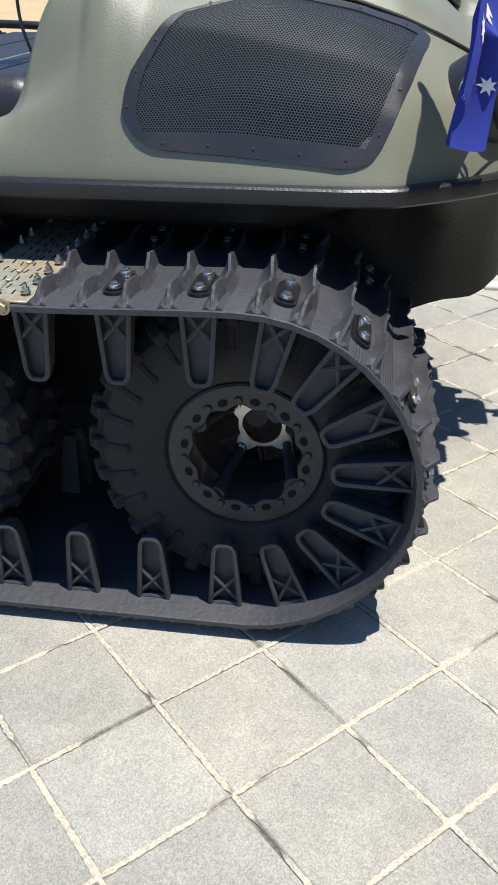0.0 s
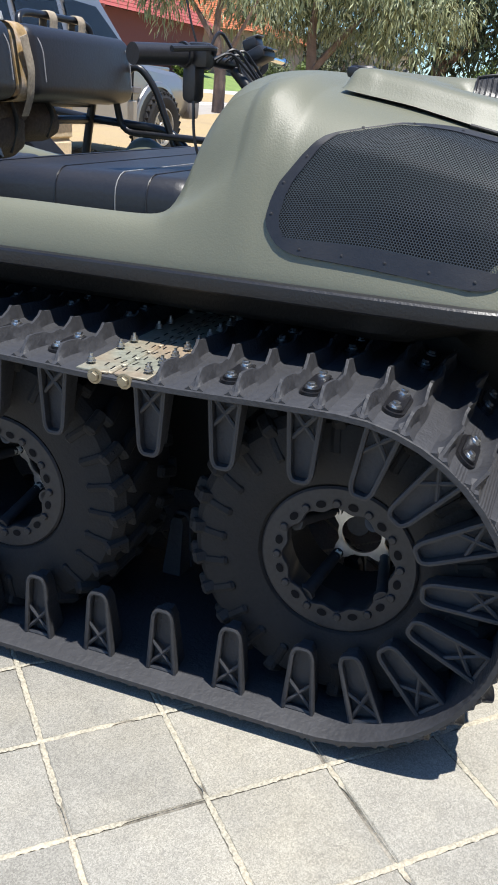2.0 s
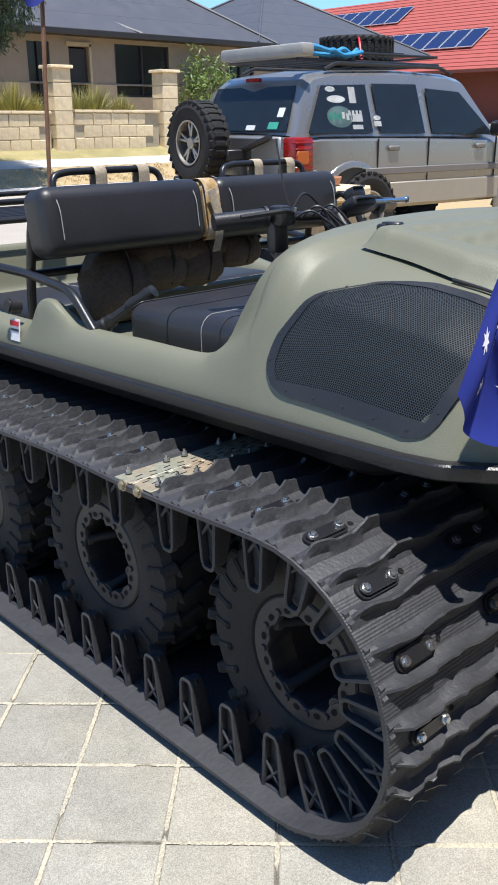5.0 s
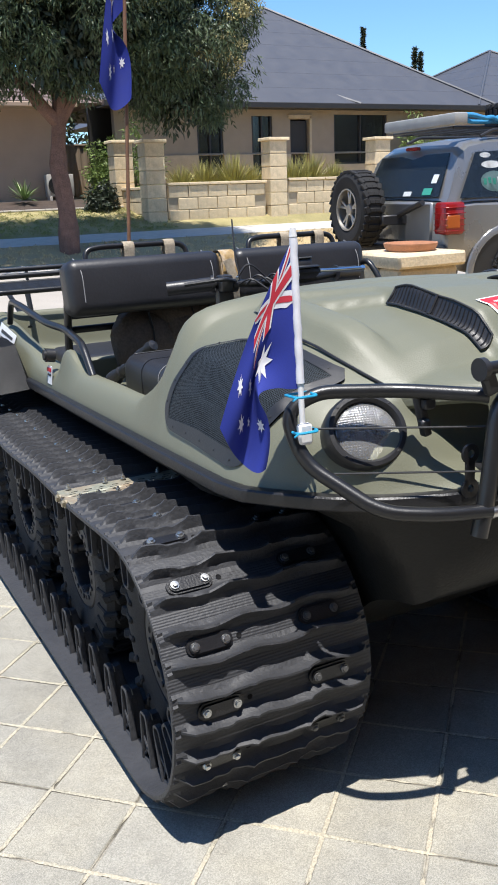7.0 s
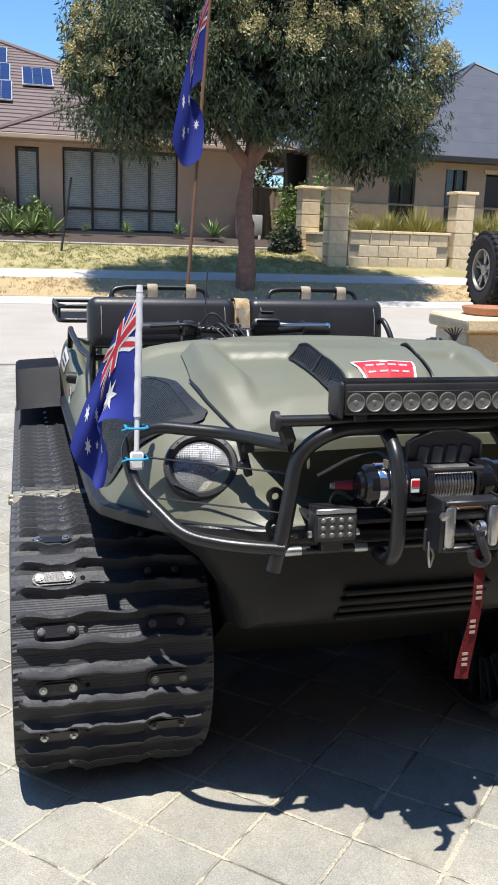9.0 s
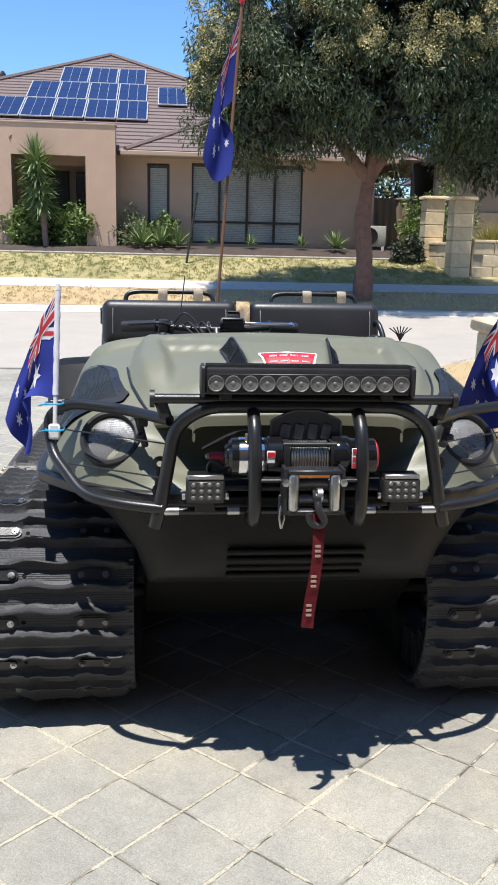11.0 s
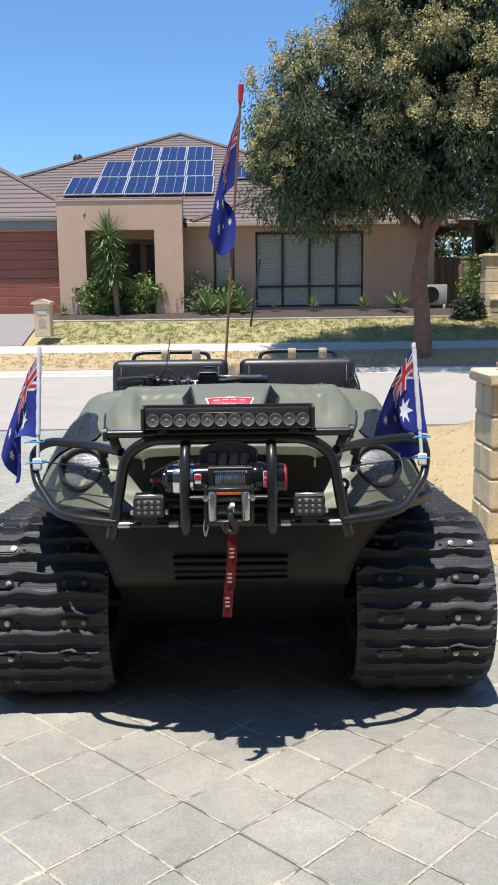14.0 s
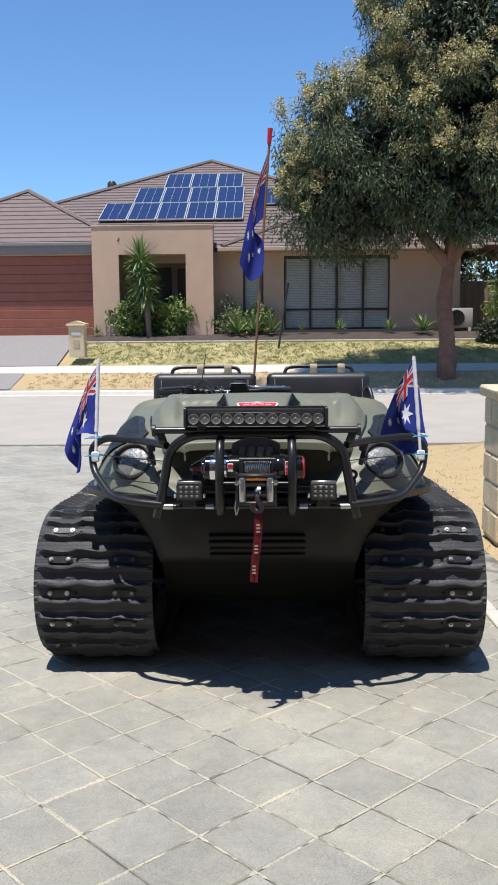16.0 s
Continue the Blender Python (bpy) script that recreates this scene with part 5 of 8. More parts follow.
part("retaining_pin", bm, STEEL, winch)
bm = B()
rows = []
for i in range(19):
    t = i / 18
    z = .800 - .285 * t
    x, y = .010 - .014 * t + .004 * math.sin(t * 5), -.208 - .008 * math.sin(t * 4)
    tw = .25 * math.sin(t * 5)
    rows.append([Vector((x - .0145 * math.cos(tw), y - .0145 * math.sin(tw), z)), Vector((x + .0145 * math.cos(tw), y + .0145 * math.sin(tw), z))])
loft(bm, rows)
bmesh.ops.solidify(bm, geom=bm.faces[:], thickness=0.0025)
strap = part("hook_strap", bm, REDWEB, winch, "red webbing pull strap hanging from the hook", smooth=60)
for i in range(3):
    bm = B()
    z = .70 - .075 * i
    t = (.80 - z) / .285
    for k in range(3):
        box(bm, (.010 - .014 * t + .004 * math.sin(t * 5), -.208 - .008 * math.sin(t * 4) - .0035, z + .012 * k), (0.013, 0.0012, 0.006), 0)
    part("woven_mark", bm, material("faded_weave", (.36, .25, .2), .9) if i == 0 else bpy.data.materials["faded_weave"], strap)
bm = B()
prism(bm, [(-.084, .920), (.084, .920), (.088, .935), (.088, .992), (.078, 1.000), (.03, 1.020), (-.03, 1.020), (-.078, 1.000), (-.088, .992), (-.088, .935)], "y", -.048, -.038)
plaque = part("plaque", bm, material("charcoal_plastic", (.032, .033, .036), .45, vary=.12), atv, "black moulded plaque behind the winch", smooth=20)
GREYM = material("grey_moulding", (.085, .085, .09), .32, vary=.1)
for i in range(4):
    part("plaque_relief", box(B(), (-.052 + .034 * i, -.050, .966), (0.027, 0.008, 0.040), 0.006, Matrix.Rotation(.18, 4, "Y"), seg=2), GREYM, plaque)
part("plaque_rim", tube(B(), [(x, -.048, z) for x, z in ((-.084, .922), (.084, .922), (.087, .935), (.087, .991), (.077, .999), (.03, 1.018), (-.03, 1.018), (-.077, .999), (-.087, .991), (-.087, .935))], .0026, .004, 6, closed=True), GREYM, plaque)
bm = B()
tube(bm, [(-.20, -.03, .87), (-.23, -.02, .89), (-.24, 0, .86), (-.22, .01, .81), (-.19, -.02, .80)], 0.006, 0.02, 8)
tube(bm, [(-.11, -.02, .94), (-.12, .02, .96), (-.18, .05, .94), (-.25, .06, .90)], 0.005, 0.02, 8)
part("winch_cable", bm, BLACK, winch)
bm = B()
cyl(bm, (-.235, -.01, .895), (-.190, -.02, .897), .011, 12)
part("red_boot", bm, REDWEB, winch)
bm = cyl(B(), (-.245, -.008, .895), (-.233, -.011, .895), .007, 10)
part("terminal", bm, RUST, winch)

# ---- cockpit ----
def cushion(bm, x0, x1, y0, y1, z0, z1, r, tilt=0.0):
    """A padded block with big soft edges."""
    g = bmesh.ops.create_cube(bm, size=1.0)
    vs = g["verts"]
    for v in vs:
        v.co = Vector((v.co.x * (x1 - x0), v.co.y * (y1 - y0), v.co.z * (z1 - z0)))
    es = list({e for v in vs for e in v.link_edges})
    g = bmesh.ops.bevel(bm, geom=es, offset=r, segments=5, profile=0.5, affect="EDGES")
    vs = list({v for f in g["faces"] for v in f.verts})
    c = Vector(((x0 + x1) / 2, (y0 + y1) / 2, (z0 + z1) / 2))
    bmesh.ops.transform(bm, matrix=Matrix.Translation(c) @ Matrix.Rotation(tilt, 4, "X"), verts=vs)
    return bm


bench = part("seat", cushion(B(), -.55, .55, .992, 1.49, .76, .930, .045), VINYL, atv, "black vinyl bench seat with pale stitching", smooth=60)
for y, mat in ((1.09, VINYL), (1.16, STITCH), (1.30, TRIM)):
    r = .0012 if mat == STITCH else .0018
    path = [(.5505, .80), (.5505, .885), (.5483, .9008), (.540, .915), (.527, .9255), (.512, .9305)]
    part("seam", tube(B(), [(-x, y, z) for x, z in path] + [(x, y, z) for x, z in path[::-1]], r, 0, 5), mat, bench)
part("seam", tube(B(), [(-.52, 1.487, .915), (-.505, 1.470, .928), (.505, 1.470, .928), (.52, 1.487, .915)], .0022, .01, 5), VINYL, bench)
bm = B()
box(bm, (0, 1.32, .775), (.98, .56, .07), 0.02)
part("seat_base", bm, BLACK, bench)
rear = part("rear_seat", cushion(B(), -.55, .55, 2.02, 2.45, .74, .86, .045), VINYL, atv, "black vinyl rear bench", smooth=60)
for x in (-.2, .2):
    part("seam", tube(B(), [(x, 2.025, .80), (x, 2.06, .861), (x, 2.40, .861)], 0.0016, 0.02, 5), STITCH, rear)
# backrest in two cushions, tied together
backs = []
for x0, x1 in ((-.628, -.030), (.024, .622)):
    bm = cushion(B(), x0, x1, 1.735, 1.865, 1.035, 1.232, .040, radians(-8))
    b = part("backrest", bm, VINYL, atv, "black vinyl backrest cushion", smooth=60)
    backs.append(b)
    for x in (x0 + .05, x1 - .05):
        part("seam", tube(B(), [(x, 1.7195, 1.09), (x, 1.7275, 1.165), (x, 1.7345, 1.185), (x, 1.760, 1.222), (x, 1.83, 1.2375)], 0.0016, 0.02, 5), STITCH, b)
bm = B()
box(bm, (-.003, 1.80, 1.1335), (0.060, 0.133, 0.199), 0.045, Matrix.Rotation(radians(-8), 4, "X"), seg=4)
for v in bm.verts:
    if abs(v.co.x + .003) > .012:
        v.co.x = -.003 + math.copysign(.030, v.co.x + .003)
part("tape_wrap", bm, TAPE, atv, "worn tan and yellow tape wrapped between the cushions", smooth=60)
bm = B()
tube(bm, [(-.02, 1.725, 1.20), (.005, 1.72, 1.12), (.012, 1.73, 1.05), (.012, 1.75, 1.0)], 0, 0.02, 8, flat=(0.002, 0.018))
part("webbing_strap", bm, WEB, atv, "tan webbing strap")
for x0, x1 in ((-.53, -.13), (.13, .53)):
    bm = tube(B(), [(x0, 1.83, 1.19), (x0 + .005, 1.85, 1.262), (x0 + .06, 1.855, 1.272), (x1 - .06, 1.855, 1.272), (x1 - .005, 1.85, 1.262), (x1, 1.83, 1.19)], 0.0105, 0.03, 10)
    rail = part("top_rail", bm, TUBE, atv, "black tubular rail above the backrest")
    for x in (x0 + .17, x0 + .33):
        bm = B()
        pts = [(x, 1.838, 1.205), (x, 1.836, 1.268), (x, 1.845, 1.284), (x, 1.868, 1.284), (x, 1.874, 1.26), (x, 1.872, 1.19)]
        tube(bm, pts, 0, 0.01, 8, flat=(0.003, 0.021))
        part("webbing_strap", bm, WEB, rail, "tan webbing strap looped over the rail")
for s in (-1, 1):
    bm = B()
    tube(bm, [(s * .60, 1.93, .72), (s * .603, 1.90, .95), (s * .60, 1.865, 1.12), (s * .59, 1.855, 1.17)], 0.0145, 0.05, 10)
    tube(bm, [(s * .645, 1.500, .865), (s * .640, 1.60, .955), (s * .635, 1.66, .968), (s * .61, 1.90, .985), (s * .64, 2.05, 1.0), (s * .66, 2.35, 1.05), (s * .655, 2.55, 1.06), (s * .655, 2.62, .96)], 0.0135, 0.05, 10)
    part("grab_rail", bm, TUBE, atv, "black tubular grab rail along the cockpit")
bm = tube(B(), [(-.60, 1.90, .98), (.60, 1.90, .98)], 0.0135, 0, 10)
tube(bm, [(-.60, 1.895, 1.03), (.60, 1.895, 1.03)], 0.011, 0, 10)
part("backrest_bar", bm, TUBE, atv)
bm = tube(B(), [(.64, 1.58, .89), (.62, 1.66, 1.10), (.60, 1.72, 1.17), (.60, 1.80, 1.08), (.62, 1.78, .95), (.64, 1.45, .94), (.655, 1.30, .93), (.65, 1.22, .87)], 0.012, 0.05, 10)
part("hand_loop", bm, TUBE, atv, "black tubular hand loop")
# lever by the seat
bm = B()
tube(bm, [(-.50, 1.74, .80), (-.475, 1.67, .85), (-.44, 1.60, .90)], 0.016, 0.02, 8)
lathe(bm, [(.03, -.05), (.028, -.02), (.022, .0), (.024, .012), (.019, .02), (.021, .035), (.016, .05)], 14, Matrix.Translation((-.485, 1.70, .83)) @ Vector((.3, -.75, .5)).to_track_quat('Z', 'Y').to_matrix().to_4x4())
lever = part("gear_lever", bm, BLACK, atv, "black lever with a rubber grip")
bm = lathe(B(), [(0, -.005), (.014, 0), (.016, .02), (.014, .04), (.017, .06), (.015, .075), (0, .08)], 14, Matrix.Translation((-.45, 1.612, .892)) @ Matrix.Diagonal((1.35, 1.35, 1.25, 1)) @ Vector((.35, -.72, .5)).to_track_quat("Z", "Y").to_matrix().to_4x4())
part("lever_grip", bm, BLACK, lever)
# bags tied under the backrest
bag_thing = thing("canvas_bags", "brown canvas bags hanging below the backrest", "bag", (0, 1.9, .9))
rng = random.Random(11)
for cx, w, h, z in ((-.32, .22, .24, .955), (-.15, .20, .17, .990), (.01, .19, .17, .985), (.19, .18, .13, 1.005), (-.08, .44, .10, 1.025)):
    bm = B()
    g = bmesh.ops.create_icosphere(bm, subdivisions=4, radius=1.0)
    ph = rng.uniform(0, 9)
    for v in bm.verts:
        c = v.co
        wob = 1 + .07 * noise.noise(c * 2.2 + Vector((ph, 0, 0))) + .04 * noise.noise(c * 6 + Vector((ph, 3, 0)))
        sx = math.copysign(abs(c.x) ** .7, c.x)
        sz = math.copysign(abs(c.z) ** .75, c.z)
        v.co = Vector((cx + sx * w / 2 * wob * 1.15, 1.865 + c.y * .075 * wob, z - h * .15 + sz * h / 2 * wob))
    b = part("bag", bm, BAG, bag_thing, smooth=60)
    bm = B()
    tube(bm, [(cx, 1.80, z + h * .3), (cx + .01, 1.785, z), (cx + .008, 1.81, z - h * .5)], 0, 0.02, 6, flat=(0.01, 0.0015))
    part("strap", bm, BLACK, b)
# handlebar
HX = -.16
bm = B()
tube(bm, [(HX - .34, 1.145, 1.152), (HX - .20, 1.085, 1.160), (HX - .08, 1.06, 1.150), (HX + .08, 1.06, 1.150), (HX + .20, 1.085, 1.160), (HX + .30, 1.125, 1.155)], 0.0115, 0.04, 12)
bars = part("handlebar", bm, TUBE, atv, "black steering handlebar with grips and lever")
for a, b in (((HX - .345, 1.147, 1.152), (HX - .225, 1.096, 1.159)), ((HX + .305, 1.127, 1.155), (HX + .20, 1.086, 1.16))):
    bm = cyl(B(), a, b, 0.0205, 18)
    cyl(bm, b, tuple(Vector(b) + (Vector(b) - Vector(a)).normalized() * .008), 0.025, 18)
    part("grip", bm, VINYL, bars, "black rubber grip")
bm = B()
box(bm, (HX - .195, 1.07, 1.16), (0.04, 0.05, 0.05), 0.010, seg=2)
box(bm, (HX - .19, 1.085, 1.11), (0.055, 0.035, 0.085), 0.014, seg=2)
part("switch_block", bm, BLACK, bars)
bm = B()
tube(bm, [(HX - .17, 1.05, 1.165), (HX - .21, 1.03, 1.175), (HX - .32, 1.075, 1.165)], 0.006, 0.02, 8)
part("brake_lever", bm, BLACK, bars)
bm = B()
tube(bm, [(HX, .93, .95), (HX, 1.00, 1.08), (HX, 1.055, 1.145)], 0.019, 0.03, 12)
tube(bm, [(HX - .05, .90, .98), (HX - .05, 1.0, 1.09), (HX - .05, 1.05, 1.14)], 0.012, 0.03, 10)
part("steering_column", bm, TUBE, bars)
bm = B()
box(bm, (HX + .055, 1.03, 1.175), (0.09, 0.05, 0.03), 0.010, Matrix.Rotation(-.5, 4, "X"), seg=2)
part("gauge_pod", bm, BLACK, bars, "black instrument pod")
bm = B()
tube(bm, [(HX + .07, 1.055, 1.178), (HX + .14, 1.035, 1.174), (HX + .27, 1.045, 1.172)], 0.0062, 0.02, 10)
lathe(bm, [(0, -.010), (.007, -.007), (.010, 0), (.007, .007), (0, .010)], 14, Matrix.Translation((HX + .275, 1.045, 1.172)))
part("bright_lever", bm, CHROME, bars, "polished lever with a ball end")
bm = B()
box(bm, (HX + .06, 1.050, 1.198), (.050, .036, .026), .006, Matrix.Rotation(-.35, 4, "X"), seg=2)
part("reservoir", bm, BLACK, bars, "black brake fluid reservoir")
part("reservoir_lid", box(B(), (HX + .06, 1.046, 1.213), (.044, .030, .004), .001, Matrix.Rotation(-.35, 4, "X")), DULL, bars)
for x in (-.165, -.03, .03):
    part("clamp", lathe(B(), [(.012, -.008), (.019, -.008), (.019, .008), (.012, .008)], 14, Matrix.Translation((HX + x, 1.062 + .35 * x * x, 1.152)) @ Matrix.Rotation(math.pi / 2, 4, "Y"), closed=True), BLACK, bars)
    part("clamp_bolt", cyl(B(), (HX + x, 1.050, 1.166), (HX + x, 1.046, 1.178), .0042, 8), STEEL, bars)
bm = B()
for k in range(4):
    tube(bm, [(HX - .16 + .03 * k, 1.06, 1.150), (HX - .13 + .025 * k, 1.03, 1.175 + .012 * (k % 2)), (HX - .07 + .02 * k, .99, 1.12), (HX - .04 + .012 * k, .95, 1.05)], .0032, .03, 6)
part("cable_bundle", bm, BLACK, bars, "bundle of black control cables")
part("face", box(B(), (HX + .055, 1.014, 1.184), (.074, .030, .004), .001, Matrix.Rotation(-.5, 4, "X")), GLOSS, bars)
bm = B()
tube(bm, [(HX - .20, 1.08, 1.14), (HX - .215, 1.07, 1.0), (HX - .20, 1.04, .90)], 0.0035, 0.03, 6)
tube(bm, [(HX - .18, 1.07, 1.14), (HX - .12, 1.06, 1.22), (HX - .06, 1.04, 1.16), (HX - .03, .99, 1.0)], 0.0035, 0.03, 6)
part("control_cable", bm, BLACK, bars)
bm = tube(B(), [(HX - .125, 1.10, 1.16), (HX - .13, 1.12, 1.22), (HX - .115, 1.16, 1.34)], 0.0024, 0, 6)
part("whip_aerial", bm, BLACK, bars)
bm = B()
for i in range(7):
    a = -1.2 + .4 * i
    tube(bm, [(.46, .80, 1.135), (.46 + .012 * a, .80, 1.16), (.46 + .032 * a, .80, 1.185 - .006 * abs(a))], 0.0022, .005, 5)
part("wire_rack", bm, BLACK, atv, "small black wire crown on the hood corner")
# caps and labels on the flank
bm = B()
cyl(bm, (-.672, 1.86, .90), (-.705, 1.86, .905), 0.024, 18)
cyl(bm, (-.700, 1.86, .905), (-.712, 1.86, .906), 0.018, 18)
part("filler_cap", bm, BLACK, atv)
bm = B()
loft(bm, [[skin(y, 2.15 + .29 * k, -1, .004) for y in (2.45, 2.52, 2.59, 2.66, 2.73)] for k in range(7)])
plate = part("label", bm, WHITE, atv, "white name plate on the rear flank")
for k, (a, b) in enumerate(((2.6, 2.9), (3.15, 3.45))):
    bm = B()
    loft(bm, [[skin(y, s_, -1, .0055) for y in (2.49, 2.56, 2.62, 2.69)] for s_ in (a, b)])
    part("label_bar", bm, BLACK, plate)
for y, z, w, h in ((1.845, .835, .055, .065),):
    for n, mat, dx, ww, hh, dz in (("label", WHITE, .0, w, h, 0), ("label_band", RED if y < 2 else BLACK, .0015, w * .9, h * .22, h * .3), ("label_bars", BLACK, .0015, w * .8, h * .1, 0), ("label_bars", BLACK, .0015, w * .8, h * .1, -h * .25)):
        bm = B()
        box(bm, (-.70 - dx + (0 if y < 2 else .016), y, z + dz), (0.002, ww, hh), 0, Matrix.Rotation(.12, 4, "Y"))
        if n == "label":
            lab = part(n, bm, mat, atv, "white warning label on the flank", smooth=0)
        else:
            part(n, bm, mat, lab, smooth=0)
for x in (-.35, .1):
    for n, mat, dz, hh in (("label", WHITE, 0, .035), ("label_band", RED, .011, .012)):
        bm = B()
        box(bm, (x, 1.955 - (0.0012 if n != "label" else 0), .80 + dz), (0.075, .002, hh), 0)
        part(n, bm, mat, atv, smooth=0)
bm = B()
box(bm, (0, 1.975, .815), (1.16, .03, .09), .01)
part("bulkhead", bm, OLIVE, atv, "olive bulkhead behind the front seat")
# rear cargo rack
bm = B()
for z, r in ((1.085, .0125), (1.155, .0125)):
    tube(bm, [(-.70, 3.50, z), (-.70, 2.72, z), (.70, 2.72, z), (.70, 3.50, z)], r, 0.05, 10, closed=True)
for x in (-.70, .70):
    for y in (2.75, 3.1, 3.47):
        cyl(bm, (x, y, 1.085), (x, y, 1.155), 0.009, 8)
for x in (-.35, 0, .35):
    for y in (2.72, 3.50):
        cyl(bm, (x, y, 1.085), (x, y, 1.155), 0.009, 8)
for i in range(8):
    y = 2.80 + .095 * i
    cyl(bm, (-.70, y, 1.082), (.70, y, 1.082), 0.007, 8)
for x in (-.5, .5):
    cyl(bm, (x, 2.85, .95), (x, 2.9, 1.085), 0.013, 8)
    cyl(bm, (x, 2.92, .90), (x, 3.4, 1.08), 0.013, 8)
part("cargo_rack", bm, TUBE, atv, "black tubular cargo rack behind the seats")

# ---- flags ----
def flag_cloth(root, f, aspect):
    """The cloth, union cross and stars of a flag laid on the surface f(u, v, lift); u 0..1 from the pole, v 0..1 downwards."""
    bm = B()
    nu, nv = 44, 26
    loft(bm, [[f(i / nu, j / nv, 0) for i in range(nu + 1)] for j in range(nv + 1)])
    cloth = part("cloth", bm, FLAG, root, "dark blue flag cloth", smooth=75)

    def patch(name, poly, mat, lift, n=10):
        """A strip between two poly lines of equal length, both faces."""
        for sgn in (1, -1):
            bm = B()
            a, b = poly
            rows = []
            for k in range(n + 1):
                t = k / n
                row = []
                for w in range(4):
                    q = w / 3
                    u = (a[0][0] + (a[1][0] - a[0][0]) * t) * (1 - q) + (b[0][0] + (b[1][0] - b[0][0]) * t) * q
                    v = (a[0][1] + (a[1][1] - a[0][1]) * t) * (1 - q) + (b[0][1] + (b[1][1] - b[0][1]) * t) * q
                    row.append(f(min(max(u, 0), .5), min(max(v, 0), .5), sgn * lift))
                rows.append(row)
            loft(bm, rows)
            part(name, bm, mat, cloth, smooth=75)

    def bar(p, q, w, name, mat, lift):
        d = Vector(((q[0] - p[0]) * aspect, q[1] - p[1]))
        nrm = Vector((-d.y, d.x)).normalized() * w / 2
        o = (nrm.x / aspect, nrm.y)
        patch(name, (((p[0] + o[0], p[1] + o[1]), (q[0] + o[0], q[1] + o[1])), ((p[0] - o[0], p[1] - o[1]), (q[0] - o[0], q[1] - o[1]))), mat, lift)

    for p, q in (((0, 0), (.5, .5)), ((0, .5), (.5, 0))):
        bar(p, q, .105, "white_saltire", FLAGWHITE, .0010)
        bar(p, q, .040, "red_saltire", FLAGRED, .0016)
    for p, q in (((.25, 0), (.25, .5)), ((0, .25), (.5, .25))):
        bar(p, q, .165, "white_cross", FLAGWHITE, .0022)
        bar(p, q, .10, "red_cross", FLAGRED, .0028)
    for u, v, r, n in ((.25, .75, .175, 7), (.75, .82, .075, 7), (.64, .44, .075, 7), (.75, .17, .075, 7), (.86, .36, .075, 7), (.80, .54, .045, 5)):
        for sgn in (1, -1):
            bm = B()
            c = bm.verts.new(f(u, v, sgn * .0018))
            ring = []
            for k in range(2 * n):
                rr = r * (1.0 if k % 2 == 0 else .46)
                a = math.pi * k / n - math.pi / 2
                ring.append(bm.verts.new(f(min(1, max(0, u + rr * math.cos(a) / aspect)), min(1, max(0, v + rr * math.sin(a))), sgn * .0018)))
            for k in range(2 * n):
                bm.faces.new((c, ring[k], ring[(k + 1) % (2 * n)]))
            part("star", bm, FLAGWHITE, cloth, smooth=75)
    return cloth


def hanging(top, bottom, fly, away, droop, end, fold, waves, phase=0.0, wrap=0.0, swing=.5):
    """A limp flag: hoisted along top..bottom, its upper edge falls in the direction away at the angle droop;
    the free edge hangs along the vector end."""
    top, bottom, away, end = Vector(top), Vector(bottom), Vector(away).normalized(), Vector(end)
    down = Vector((0, 0, -1))
    side = away.cross(down).normalized()

    def raw(u, v):
        # the upper hoist quarter is gathered in pleats, the lower half swings out
        u, v = u + (u * (.72 + .38 * smooth01(v * 1.25)) - u) * (1 - u) ** 1.2, v - .10 * math.sin(math.pi * min(1, v / .98)) * (1 - .4 * u)
        # by the hoist the cloth first hangs over to the other side, then passes behind the pole
        past = smooth01((u - wrap) / .05) if wrap else 0.0
        u = u - 2 * min(u, wrap * (.45 + .65 * v))
        ang = max(.12, droop[0] + (droop[1] - droop[0]) * abs(u) - swing * v * (1 - abs(u)) ** 2)
        p = top + (away * math.cos(ang) * u + down * math.sin(ang) * abs(u)) * fly + Vector((0, .017 * past, 0))
        k = smooth01(max(0.0, u) * 1.15)
        p = p + ((bottom - top) * (1 - k) + end * k) * v
        p = p + down * .10 * fly * math.sin(math.pi * v) * u
        amp = fold * min(1, abs(u) * 2.2)
        p = p + side * amp * (math.sin(waves * v * math.pi * 2 + 1.6 * u + phase) + .45 * math.sin(waves * 11 * v + 4 * u + 1.3 + phase))
        return p + side * fold * .25 * math.sin(9 * u + 3 * v + phase) * min(1, 6 * abs(u))

    def f(u, v, lift):
        p = raw(u, v)
        if not lift:
            return p
        e = .02
        a = raw(min(1, u + e), v) - raw(max(0, u - e), v)
        b = raw(u, min(1, v + e)) - raw(u, max(0, v - e))
        n = a.cross(b)
        return p + n.normalized() * lift if n.length > 1e-9 else p
    return f


